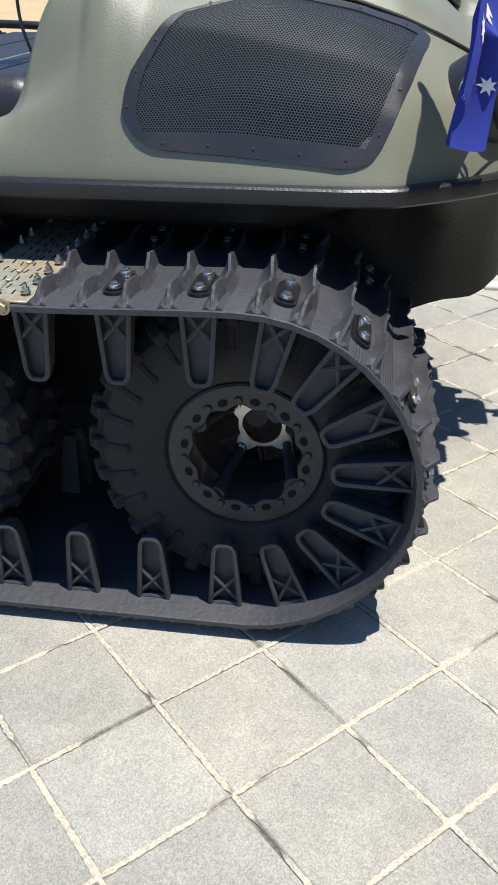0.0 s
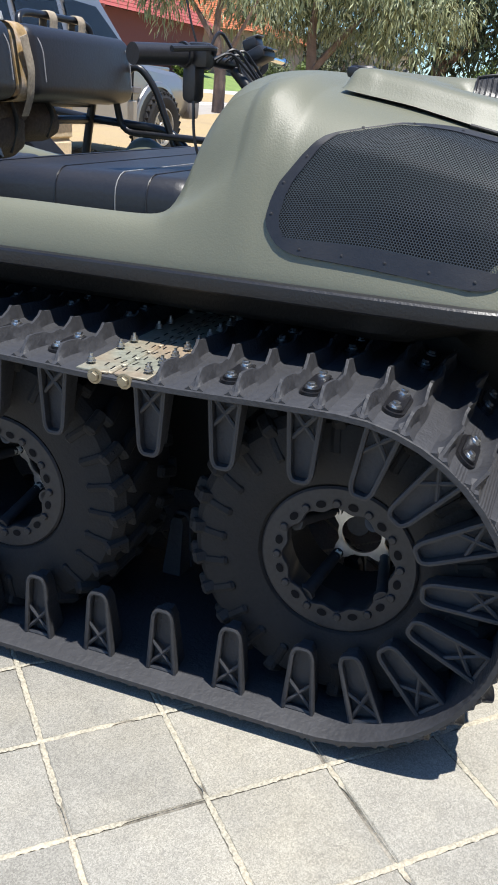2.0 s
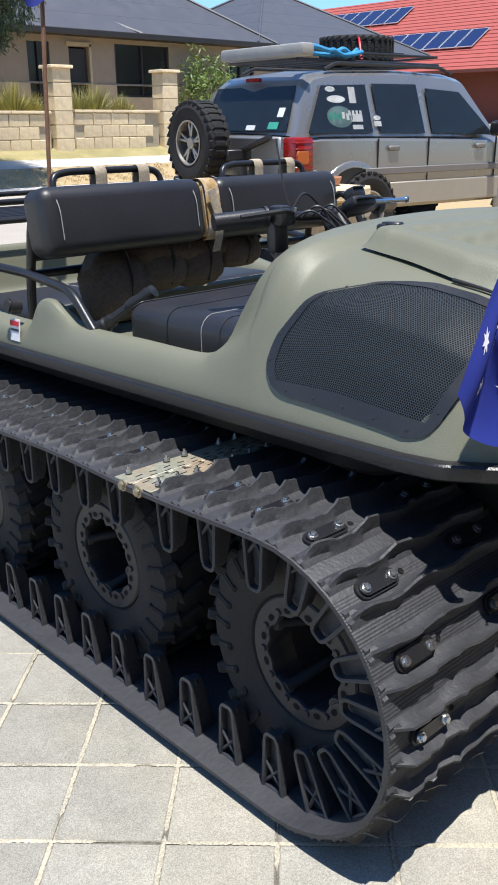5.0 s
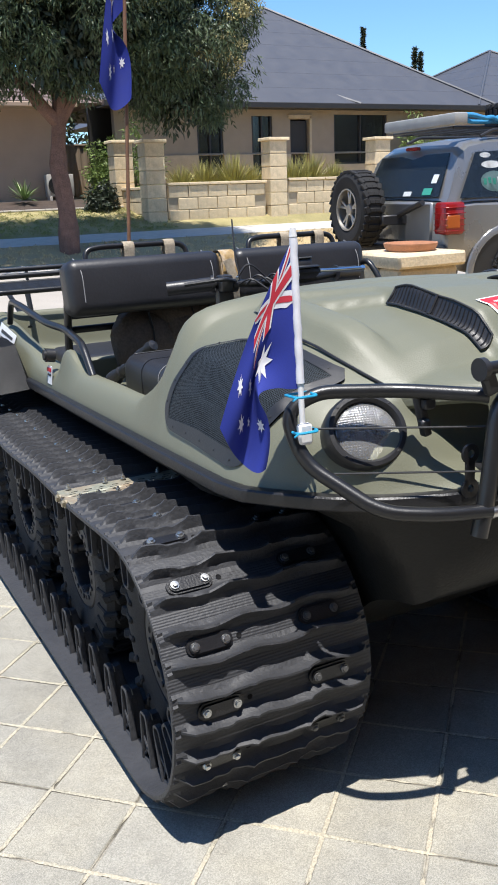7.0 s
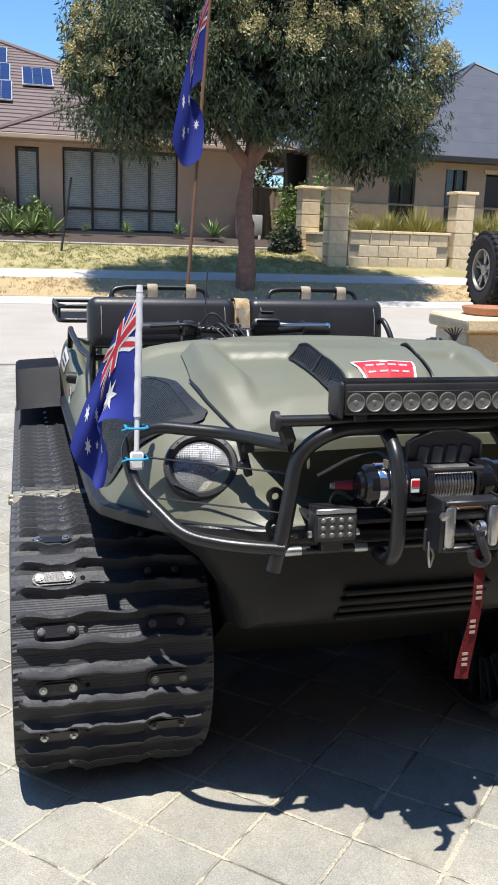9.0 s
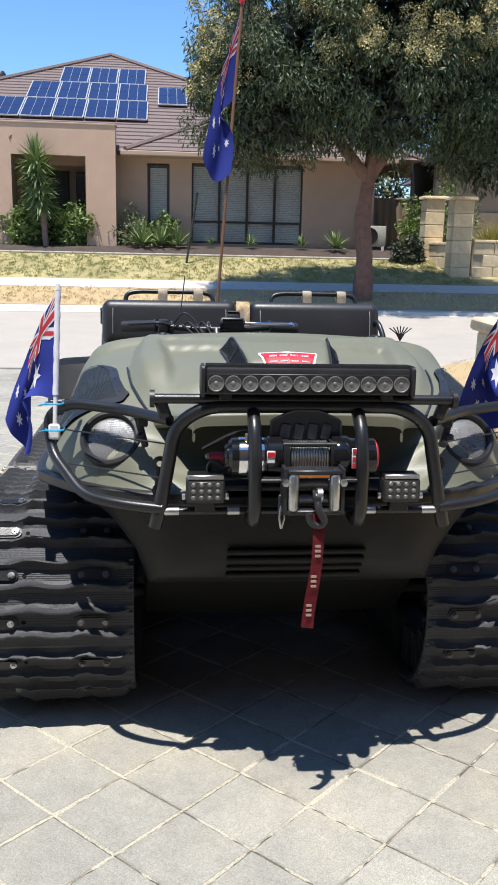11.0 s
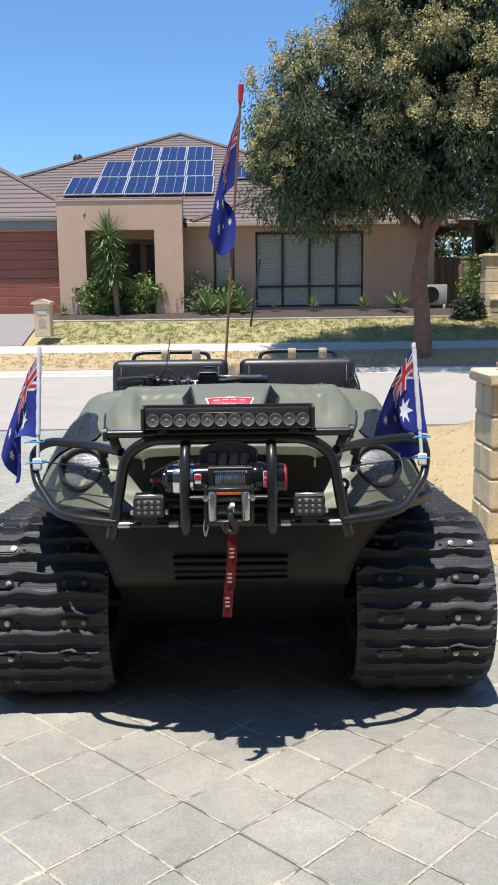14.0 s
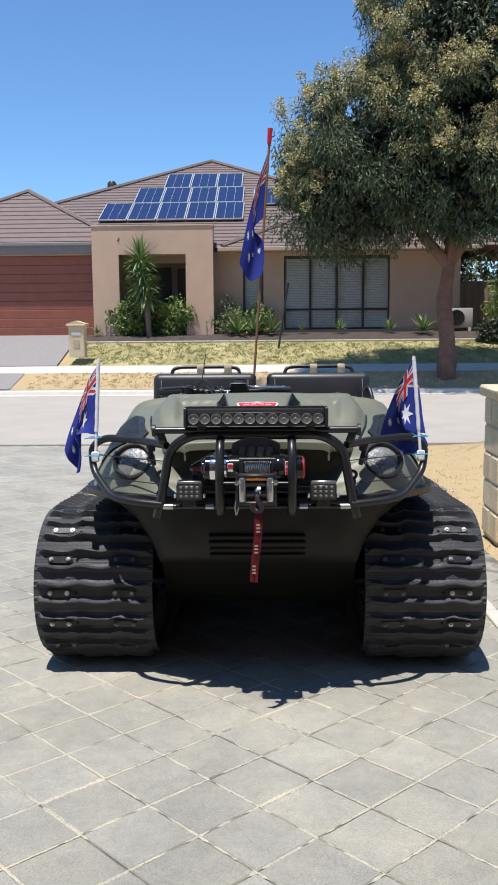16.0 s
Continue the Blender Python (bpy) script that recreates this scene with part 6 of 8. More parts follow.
for s, away, droop, end, ph, lab in ((-1, (-.90, .33, 0), (1.02, 1.14), (.07, -.05, -.085), 0.3, "small blue national flag on a white pole tied to the guard"), (1, (-.85, .20, 0), (.98, 1.20), (.21, .06, -.05), 1.7, "small blue national flag on a white pole, folded back round it")):
    base = Vector((s * .640, .178, .925))
    top = Vector((s * .615 if s > 0 else -.627, .208, 1.302))
    fl = thing("car_flag", lab, "flag", base, "car flags on the brush guard")
    bm = B()
    tube(bm, [base, top], 0.006, 0, 10)
    cyl(bm, top - Vector((0, 0, .006)), top + Vector((0, 0, .010)), .008, 10, .006)
    part("pole", bm, WHITE, fl, "white plastic flag pole")
    bm = B()
    rows = []
    for i in range(25):
        p = top.lerp(base, .02 + .72 * i / 24)
        r = .0078 + .0007 * math.sin(i * 2.1 + s) * math.sin(i * .7)
        rows.append([p + Vector((r * math.cos(a) + .0005 * math.sin(i * 1.3), r * math.sin(a), 0)) for a in [2 * math.pi * k / 12 for k in range(13)]])
    loft(bm, rows)
    part("sleeve", bm, FLAGWHITE, fl, "white cloth sleeve")
    bm = B()
    box(bm, base + Vector((0, -.006, .0)), (.030, .016, .042), .004)
    part("window_clip", bm, WHITE, fl)
    for z in (.018, .088):
        bm = B()
        tube(bm, [base + Vector((-.024, .02, z - .012)), base + Vector((-.022, -.022, z - .012)), base + Vector((.024, -.022, z - .012)), base + Vector((.024, .02, z - .012))], .0028, .012, 6, closed=True)
        tube(bm, [base + Vector((-.022, -.02, z - .012)), base + Vector((-.036, -.03, z - .014))], .002, 0, 6)
        part("cable_tie", bm, BLUETIE, fl, "bright blue cable tie")
    flag_cloth(fl, hanging(top - (top - base) * .02, top - (top - base).normalized() * .290, .385, away, droop, end, .017, 1.0, ph, 0 if s < 0 else .065, 1.15), 1.6)

pole_base, pole_top = Vector((-.085, 2.66, .93)), Vector((.053, 2.66, 2.84))
tall = thing("tall_flag", "large blue national flag hanging from a thin brown pole", "flag", pole_base)
POLE = material("brown_pole", (.20, .10, .055), .7, vary=.2, scale=20)
part("pole", tube(B(), [pole_base, pole_top], .0085, 0, 10), POLE, tall, "thin brown wooden pole")
part("pole_tip", cyl(B(), pole_top - Vector((.008, 0, .10)), pole_top, .014, 12, .018), RED, tall, "red tip")
flag_cloth(tall, hanging(pole_top.lerp(pole_base, .07), pole_top.lerp(pole_base, .30), .78, (-.9, -.25, 0), (1.20, 1.30), (.15, .04, -.06), .014, .8, .8), 1.8)

# ---- gate pillar beside the drive, with its saucer ----
def block_mesh(w, d, h, bev=.012, seed=0):
    bm = B()
    box(bm, (0, 0, 0), (w, d, h), bev)
    r = random.Random(seed)
    for v in bm.verts:
        v.co += Vector((r.uniform(-.004, .004), r.uniform(-.004, .004), r.uniform(-.003, .003)))
    return bm


PX, PY = 1.86, 3.11
z0 = height(PX, PY) - .02
pillar = thing("gate_pillar", "cream limestone block pillar with a pale capping slab beside the driveway", "pillar", (PX, PY, z0), level=True)
part("core", box(B(), (PX, PY, z0 + .52), (.40, .40, 1.03)), LIMEB, pillar)
bl = shared("block", block_mesh(.206, .43, .196), LIME, 30)
bl2 = shared("half_block", block_mesh(.43, .206, .196), LIME, 30)
for i in range(5):
    for k in (-1, 1):
        if i % 2:
            piece("block", bl, pillar, Matrix.Translation((PX + k * .108, PY, z0 + .125 + .206 * i)))
        else:
            piece("block", bl2, pillar, Matrix.Translation((PX, PY + k * .108, z0 + .125 + .206 * i)))
slab = block_mesh(.50, .50, .08, .014, 8)
bmesh.ops.translate(slab, verts=slab.verts, vec=(PX, PY, z0 + 1.095))
part("capping", slab, LIME, pillar)
part("side_wall", box(B(), (PX + 1.3, PY + .1, z0 + .25), (2.1, .20, .62), .01), LIME, pillar, "low limestone wall running from the pillar")
TERRA = material("terracotta", (.46, .22, .12), .8, vary=.15, scale=12)
dish = thing("plant_saucer", "round terracotta plant saucer on the pillar", "saucer", (PX + .04, PY + .02, z0 + 1.137), level=True)
part("bowl", lathe(B(), [(0, .008), (.15, .010), (.168, .045), (.178, .045), (.178, .036), (.160, .0), (0, .0)], 40, Matrix.Translation((PX + .04, PY + .02, z0 + 1.137)) @ Matrix.Diagonal((.92, .92, 1, 1))), TERRA, dish)

# ---- four-wheel drive parked beyond ----
PAINT = material("silver_grey_car_paint", (.25, .248, .245), .30, .5, vary=.05, scale=2, coat=.5)
CLAD = material("grey_cladding", (.16, .15, .145), .6, vary=.08)
CGLASS = material("tinted_car_glass", (.026, .033, .038), .06, vary=.03, spec=1.0)
CREAMC = material("beige_sill", (.34, .31, .26), .5, .2, vary=.05)
TAIL = material("red_tail_lens", (.27, .012, .012), .15, vary=.05)
AMBER = material("amber_lens", (.42, .10, .02), .2)
CX, CY, CZ = 4.274, 6.211, 0.064
car = thing("four_wheel_drive", "silver grey four-wheel drive with roof rack, spare wheel and stickers", "car", (CX + 2.2, CY, CZ), level=True)
car.matrix_world = car.matrix_world @ Matrix.Rotation(-.096, 4, "Z")


def c(x, y, z):
    """Car coordinates: x forward from the tailgate, y to its left, z from the ground."""
    return Vector((CX + x, CY + y, CZ + z))


PROF = [  # x, sill z, belt z, half width
    (0.00, .62, 1.10, .82), (.06, .50, 1.12, .88), (.35, .42, 1.13, .905), (1.2, .40, 1.12, .915), (2.4, .40, 1.10, .915), (3.05, .40, 1.08, .91), (3.25, .42, 1.05, .90), (4.0, .45, 1.00, .88), (4.35, .48, .94, .84), (4.48, .52, .86, .76)]
bm = B()
rows = []
for x, z0c, z1c, w in PROF:
    half = [(w * .90, z0c), (w * .985, z0c + .12), (w, z0c + .34), (w * .985, z1c - .05), (w * .93, z1c), (w * .5, z1c + .015), (0, z1c + .02)]
    rows.append([c(x, -a, b) for a, b in half] + [c(x, a, b) for a, b in half[::-1]][1:])
vs = loft(bm, rows)
bm.faces.new(vs[0])
bm.faces.new(vs[-1][::-1])
bmesh.ops.recalc_face_normals(bm, faces=bm.faces)
cbody = part("body", bm, PAINT, car, smooth=40)
bm = B()
rows = []
for x, zb, zr, wb, wr in ((.05, 1.10, 1.13, .84, .82), (.22, 1.11, 1.58, .86, .74), (.36, 1.12, 1.68, .87, .70), (.6, 1.12, 1.72, .875, .69), (1.5, 1.11, 1.75, .88, .69), (2.3, 1.10, 1.73, .88, .68), (2.55, 1.09, 1.69, .87, .67), (3.10, 1.06, 1.10, .85, .78)):
    rows.append([c(x, -wb, zb), c(x, -(wb * .45 + wr * .55), zb * .45 + zr * .55), c(x, -wr - .02, zr - .05), c(x, -wr + .08, zr), c(x, 0, zr + .02), c(x, wr - .08, zr), c(x, wr + .02, zr - .05), c(x, wb * .45 + wr * .55, zb * .45 + zr * .55), c(x, wb, zb)])
vs = loft(bm, rows)
bmesh.ops.recalc_face_normals(bm, faces=bm.faces)
part("cabin", bm, PAINT, car, smooth=35)


def pane(name, pts, label=""):
    bm = B()
    bm.faces.new([bm.verts.new(c(*p)) for p in pts])
    bmesh.ops.solidify(bm, geom=bm.faces[:], thickness=.008)
    return part(name, bm, CGLASS, car, label, smooth=0)


def flank(x, z, s, off=.012):
    """A point on the cabin's side glass plane."""
    t = (z - 1.11) / (1.70 - 1.11)
    return (x, s * (.885 + off - .175 * t), z)


WINS = [[(.17, 1.15), (1.03, 1.15), (1.01, 1.60), (.42, 1.58)], [(1.13, 1.15), (1.79, 1.14), (1.75, 1.615), (1.10, 1.61)], [(1.90, 1.14), (2.92, 1.11), (2.42, 1.55), (1.88, 1.58)]]
for s in (-1, 1):
    for w in WINS:
        pane("side_window", [flank(x, z, s) for x, z in w])
pane("rear_window", [(.035, -.72, 1.17), (.035, .72, 1.17), (.215, .64, 1.58), (.215, -.64, 1.58)], "tinted rear window")
pane("windscreen", [(3.08, -.70, 1.125), (3.08, .70, 1.125), (2.60, .60, 1.68), (2.60, -.60, 1.68)])
for s in (-1, 1):
    for x0, x1 in ((.40, 1.0), (3.05, 3.95)):
        bm = B()
        xm = (x0 + x1) / 2 + (.05 if x0 < 1 else 0)
        pts = [(xm + .47 * math.cos(a), .40 + .47 * math.sin(a)) for a in [math.pi * i / 12 for i in range(13)]]
        ring = [[c(xm + r * math.cos(a), s * yy, .40 + r * math.sin(a)) for r, yy in ((.495, .90), (.485, .922), (.455, .935), (.43, .935), (.425, .88))] for a in [math.pi * (i - 1.2) / 15 for i in range(19)]]
        loft(bm, ring)
        bmesh.ops.recalc_face_normals(bm, faces=bm.faces)
        part("wheel_arch", bm, PAINT, car)
        # flat black disc painted for the shaded hollow; the body has no cutout
        part("wheel_well", lathe(B(), [(0, 0), (.435, 0), (.436, -.004)], 32, Matrix.Translation(c(xm, s * .9185, .40)) @ Matrix.Rotation(-s * math.pi / 2, 4, "X")), BLACK, car)
    part("sill_cladding", box(B(), c(2.0, s * .905, .55), (2.1, .05, .24), .015), CREAMC, car, "beige lower cladding")
    part("rubbing_strip", box(B(), c(2.0, s * .925, .78), (2.2, .025, .07), .008), CLAD, car)
    bm = B()
    tube(bm, [c(.55, s * .66, 1.73), c(.7, s * .66, 1.79), c(2.2, s * .66, 1.79), c(2.4, s * .66, 1.73)], .018, .05, 8)
    part("roof_rail", bm, BLACK, car)
    part("tail_light", box(B(), c(.105, s * .815, .965), (.23, .20, .31), .03, seg=2), TAIL, car, "red tail light cluster")
    part("indicator", box(B(), c(.085, s * .822, .935), (.16, .20, .13), .012), AMBER, car)
    for k in range(5):
        part("lens_rib", box(B(), c(.105, s * .819, .85 + .055 * k), (.234, .204, .008), .003), TAIL, car)
    part("mirror", box(B(), c(2.85, s * 1.02, 1.18), (.12, .2, .16), .04, seg=3), BLACK, car)
    for x in (1.18, 2.0):
        part("door_handle", box(B(), c(x + .12 + .55 * (x > 1.5), s * .925, 1.0), (.16, .03, .05), .012), CLAD, car)
    for x in (1.08, 1.83, 2.95):
        part("door_gap", box(B(), c(x, s * .912, .82), (.008, .02, .55), 0), BLACK, car)


def car_wheel(bm, m):
    lathe(bm, [(.20, .10), (.24, .125), (.33, .13), (.375, .105), (.388, .05), (.388, -.05), (.375, -.105), (.33, -.13), (.24, -.125), (.20, -.10)], 36, m)
    for i in range(30):
        a = 2 * math.pi * i / 30
        for sg in (-1, 1):
            box(bm, (0, 0, 0), (.03, .075, .05), .006, m @ Matrix.Rotation(a + .1 * sg, 4, "Z") @ Matrix.Translation((.383, 0, sg * .09)) @ Matrix.Rotation(sg * .4, 4, "X"))
            box(bm, (0, 0, 0), (.022, .04, .06), .005, m @ Matrix.Rotation(a + .1, 4, "Z") @ Matrix.Translation((.388, 0, sg * .03)))


ALLOY = material("dull_alloy", (.42, .40, .37), .4, .8, vary=.1, scale=12)


def alloy(bm, m):
    lathe(bm, [(.215, .10), (.215, .125), (.20, .125), (.195, .08), (.19, -.05)], 36, m)
    lathe(bm, [(0, .10), (.05, .10), (.06, .085), (.06, .05)], 20, m)
    for i in range(5):
        a = 2 * math.pi * i / 5
        for da in (-.13, .13):
            box(bm, (0, 0, 0), (.15, .028, .03), .006, m @ Matrix.Rotation(a + da, 4, "Z") @ Matrix.Translation((.125, 0, .075)) @ Matrix.Rotation(da * .6, 4, "Z"))


def add_wheel(name, m, label=""):
    bm = B()
    car_wheel(bm, m)
    w = part(name, bm, TYRE, car, label, smooth=30)
    bm = B()
    alloy(bm, m)
    part("rim", bm, ALLOY, w)
    part("brake_disc", lathe(B(), [(.19, .0), (0, .0)], 24, m), BLACK, w)


for x in (.95, 3.60):
    for s in (-1, 1):
        add_wheel("wheel", Matrix.Translation(c(x, s * .835, .388)) @ Matrix.Rotation(s * -math.pi / 2, 4, "X"))
add_wheel("spare_wheel", Matrix.Translation(c(-.38, .166, 1.06)) @ Matrix.Rotation(-math.pi / 2, 4, "Y"), "mud-terrain spare wheel on a rear carrier")
part("spare_carrier", box(B(), c(-.16, -.2, .95), (.30, .10, .10), .01), BLACK, car)
part("carrier_arm", tube(B(), [c(-.10, .5, .70), c(-.12, -.1, .95), c(-.08, -.62, 1.12)], .03, .05, 8), BLACK, car)
part("rear_bumper", box(B(), c(-.10, 0, .60), (.28, 1.78, .22), .03, seg=2), BLACK, car)
part("front_bumper", box(B(), c(4.50, 0, .60), (.26, 1.72, .26), .05, seg=2), CLAD, car)
part("tailgate_panel", box(B(), c(.0, 0, .92), (.05, 1.38, .40), .02), PAINT, car)
part("brake_light", box(B(), c(.20, 0, 1.645), (.06, .20, .035), .008), TAIL, car)
rack = part("roof_rack", tube(B(), [c(.3, -.55, 1.90), c(2.3, -.55, 1.90), c(2.3, .55, 1.90), c(.3, .55, 1.90)], .013, .05, 8, closed=True), BLACK, car, "black roof rack with an awning and a tyre")
for y in (-.55, .55):
    part("side_rail", tube(B(), [c(.3, y, 1.82), c(2.3, y, 1.82)], .016, 0, 8), BLACK, rack)
for i in range(9):
    part("cross_bar", tube(B(), [c(.3 + .25 * i, -.55, 1.82), c(.3 + .25 * i, .55, 1.82)], .013, 0, 8), BLACK, rack)
part("awning_bag", box(B(), c(.20, -.18, 1.885), (.15, 1.30, .11), .02, seg=2), material("grey_awning", (.30, .30, .29), .6), car, "grey awning across the rack")
bm = B()
car_wheel(bm, Matrix.Translation(c(1.55, -.05, 1.97)))
part("rack_tyre", bm, TYRE, car, smooth=30)
bm = B()
rng = random.Random(5)
for k in range(3):
    y = -.62 + .05 * k
    tube(bm, [c(.25 + .12 * i, y + rng.uniform(-.03, .03), 1.89 + rng.uniform(-.03, .05)) for i in range(8)], .022, .03, 8)
part("blue_rope", bm, material("blue_rope", (.03, .25, .50), .7), car, "coils of blue rope on the rack")
part("red_strap", tube(B(), [c(1.15, -.55, 1.84), c(1.25, -.4, 2.05), c(1.55, -.05, 2.115), c(1.9, .45, 1.98)], .012, .08, 6), RED, car)
STICK = material("white_sticker", (.7, .72, .72), .5)
GREENS = material("green_sticker", (.05, .33, .24), .5)


def sticker(x, z, w, h, mat, rnd=True, s=-1):
    bm = B()
    n = 20 if rnd else 4
    pts = [(x + w / 2 * math.cos(2 * math.pi * k / n + (0 if rnd else math.pi / 4)) * (1 if rnd else 1.41), z + h / 2 * math.sin(2 * math.pi * k / n + (0 if rnd else math.pi / 4)) * (1 if rnd else 1.41)) for k in range(n)]
    bm.faces.new([bm.verts.new(c(*flank(a - .19, b, s, .0145 + (.0016 if w < .06 else 0)))) for a, b in pts])
    bmesh.ops.solidify(bm, geom=bm.faces[:], thickness=.001)
    part("sticker", bm, mat, car, smooth=0)


for args in ((.72, 1.55, .13, .05, STICK), (.78, 1.46, .24, .07, STICK), (.80, 1.30, .34, .20, material("teal_sticker", (.13, .21, .21), .5)), (1.00, 1.50, .09, .15, STICK, False), (1.02, 1.29, .16, .07, STICK, False), (1.02, 1.205, .14, .04, STICK, False), (1.30, 1.29, .10, .045, STICK), (1.30, 1.235, .10, .05, STICK, False)):
    sticker(*args)
for k in range(5):
    sticker(.68 + .055 * k, 1.30 + .012 * (k % 2), .035, .06, GREENS if k < 3 else STICK, False)
for k in range(4):
    sticker(.93 + .05 * k, 1.335, .032, .045, STICK, False)
for y, z, w, h, mat in ((.52, 1.20, .16, .06, STICK), (-.50, 1.22, .15, .07, GREENS), (-.56, 1.34, .09, .09, STICK), (-.15, 1.20, .14, .05, STICK)):
    bm = B()
    t = (z - 1.17) / .41
    box(bm, c(.028 + .18 * t, y, z), (.004, w, h), 0, Matrix.Rotation(.41, 4, "Y"))
    part("sticker", bm, mat, car, smooth=0)
part("bonnet_bulge", box(B(), c(3.7, 0, 1.03), (1.1, 1.2, .05), .02, seg=2), PAINT, car)

# ---- houses across the street ----
RENDERC = material("pink_tan_render", (.515, .355, .255), .9, vary=.06, scale=2, bump=.2, bump_scale=80)
RENDERW = material("brown_tan_render", (.43, .315, .24), .9, vary=.06, scale=2, bump=.2, bump_scale=80)
ROOFT = material("brown_roof_tile", (.17, .125, .112), .8, vary=.12, scale=3, island=.06)
ROOFG = material("grey_steel_roof", (.085, .087, .097), .5, .2, vary=.05, scale=2)
FASCIA = material("grey_fascia", (.20, .19, .19), .6)
DARKF = material("dark_frame_and_room", (.025, .022, .02), .5)
BLIND = material("pale_blind", (.52, .51, .47), .7, vary=.05)
WGLASS = material("dark_house_glass", (.02, .022, .024), .05, spec=.8, vary=.03)
GDOOR = material("red_timber_door", (.25, .075, .045), .45, vary=.15, scale=3)
SOLAR = material("solar_cells", (.012, .020, .075), .12, spec=.7, vary=.1, scale=4)
ALU = material("aluminium_frame", (.62, .62, .62), .4, .6)


def hip_roof(bm, x0, x1, y0, y1, z, pitch, step=.34, lift=.035, mi=0):
    """A hipped roof in overlapping courses."""
    half = min(x1 - x0, y1 - y0) / 2
    n = int(half / step)
    rings = []

    def ring(d, zz):
        return [Vector((x0 + d, y0 + d, zz)), Vector((x1 - d, y0 + d, zz)), Vector((x1 - d, y1 - d, zz)), Vector((x0 + d, y1 - d, zz))]
    for k in range(n + 1):
        d = step * k
        rings.append(ring(d, z + d * pitch + lift))
        d2 = min(half - .001, step * (k + 1))
        rings.append(ring(d2, z + d2 * pitch))
    loops = [[bm.verts.new(p) for p in a] for a in rings]
    for va, vb in zip(loops, loops[1:]):
        for k in range(4):
            f = bm.faces.new((va[k], va[(k + 1) % 4], vb[(k + 1) % 4], vb[k]))
            f.material_index = mi
    return bm


def hip_caps(bm, x0, x1, y0, y1, z, pitch, r=.09):
    half = min(x1 - x0, y1 - y0) / 2
    if x1 - x0 > y1 - y0:
        a, b = Vector((x0 + half, (y0 + y1) / 2, z + half * pitch)), Vector((x1 - half, (y0 + y1) / 2, z + half * pitch))
        left, right = a, b
        tube(bm, [a, b], r, 0, 6)
        ends = ((x0, y0, left), (x0, y1, left), (x1, y0, right), (x1, y1, right))
    else:
        a, b = Vector(((x0 + x1) / 2, y0 + half, z + half * pitch)), Vector(((x0 + x1) / 2, y1 - half, z + half * pitch))
        if (b - a).length > .1:
            tube(bm, [a, b], r, 0, 6)
        ends = ((x0, y0, a), (x1, y0, a), (x0, y1, b), (x1, y1, b))
    for x, y, p in ends:
        tube(bm, [Vector((x, y, z + .02)), p + Vector((0, 0, .02))], r, 0, 6)
    return bm


def wall_with(bm, x0, x1, y, z0, z1, thick, gaps):
    """A wall along x with openings (xa, xb, za, zb), in order of x."""
    xs = sorted({x0, x1} | {round(v, 4) for g in gaps for v in g[:2]})
    zs = sorted({z0, z1} | {round(min(max(v, z0), z1), 4) for g in gaps for v in g[2:]})
    grid = {(i, k): bm.verts.new((x, y - thick / 2, z)) for i, x in enumerate(xs) for k, z in enumerate(zs)}
    fs = []
    for i in range(len(xs) - 1):
        for k in range(len(zs) - 1):
            mx, mz = (xs[i] + xs[i + 1]) / 2, (zs[k] + zs[k + 1]) / 2
            if not any(a < mx < b and c < mz < d for a, b, c, d in gaps):
                fs.append(bm.faces.new((grid[i, k], grid[i + 1, k], grid[i + 1, k + 1], grid[i, k + 1])))
    r = bmesh.ops.extrude_face_region(bm, geom=fs, use_keep_orig=True)
    bmesh.ops.translate(bm, verts=[v for v in r["geom"] if isinstance(v, bmesh.types.BMVert)], vec=(0, thick, 0))
    bmesh.ops.delete(bm, geom=[v for v in bm.verts if not v.link_faces], context="VERTS")
    bmesh.ops.recalc_face_normals(bm, faces=bm.faces)
    return bm


def window(parent, x0, x1, z0, z1, y, cols, rail=None, blinds=True):
    bm = B()
    t = .07
    tube(bm, [(x, y, z) for x, z in ((x0 + t / 2, z0 + t / 2), (x1 - t / 2, z0 + t / 2), (x1 - t / 2, z1 - t / 2), (x0 + t / 2, z1 - t / 2))], 0, 0, 8, closed=True, flat=(.05, .05))
    w = part("window", bm, DARKF, parent, "dark-framed window with pale blinds", smooth=0)
    for i in range(1, cols):
        part("mullion", box(B(), (x0 + (x1 - x0) * i / cols, y - .003, (z0 + z1) / 2), (t, .10, z1 - z0 - .15)), DARKF, w, smooth=0)
    if rail:
        part("mullion", box(B(), ((x0 + x1) / 2, y - .006, rail), (x1 - x0 - .14, .10, t)), DARKF, w, smooth=0)
    for i in range(cols):
        a, b = x0 + (x1 - x0) * i / cols + .04, x0 + (x1 - x0) * (i + 1) / cols - .04
        bm = B()
        box(bm, ((a + b) / 2, y + .01, (z0 + z1) / 2), (b - a, .012, z1 - z0 - .1))
        g = part("pane", bm, glass("window_glass", (.95, .97, .96), .02, .95) if "window_glass" not in bpy.data.materials else bpy.data.materials["window_glass"], w, smooth=0)
        g.visible_shadow = False
        if blinds:
            bm = B()
            n = int((z1 - z0 - .15) / .055)
            for k in range(n):
                box(bm, ((a + b) / 2, y + .06, z0 + .1 + .055 * k), (b - a, .012, .046), 0, Matrix.Rotation(.22, 4, "X"))
            part("blind", bm, BLIND, w, smooth=0)
    return w


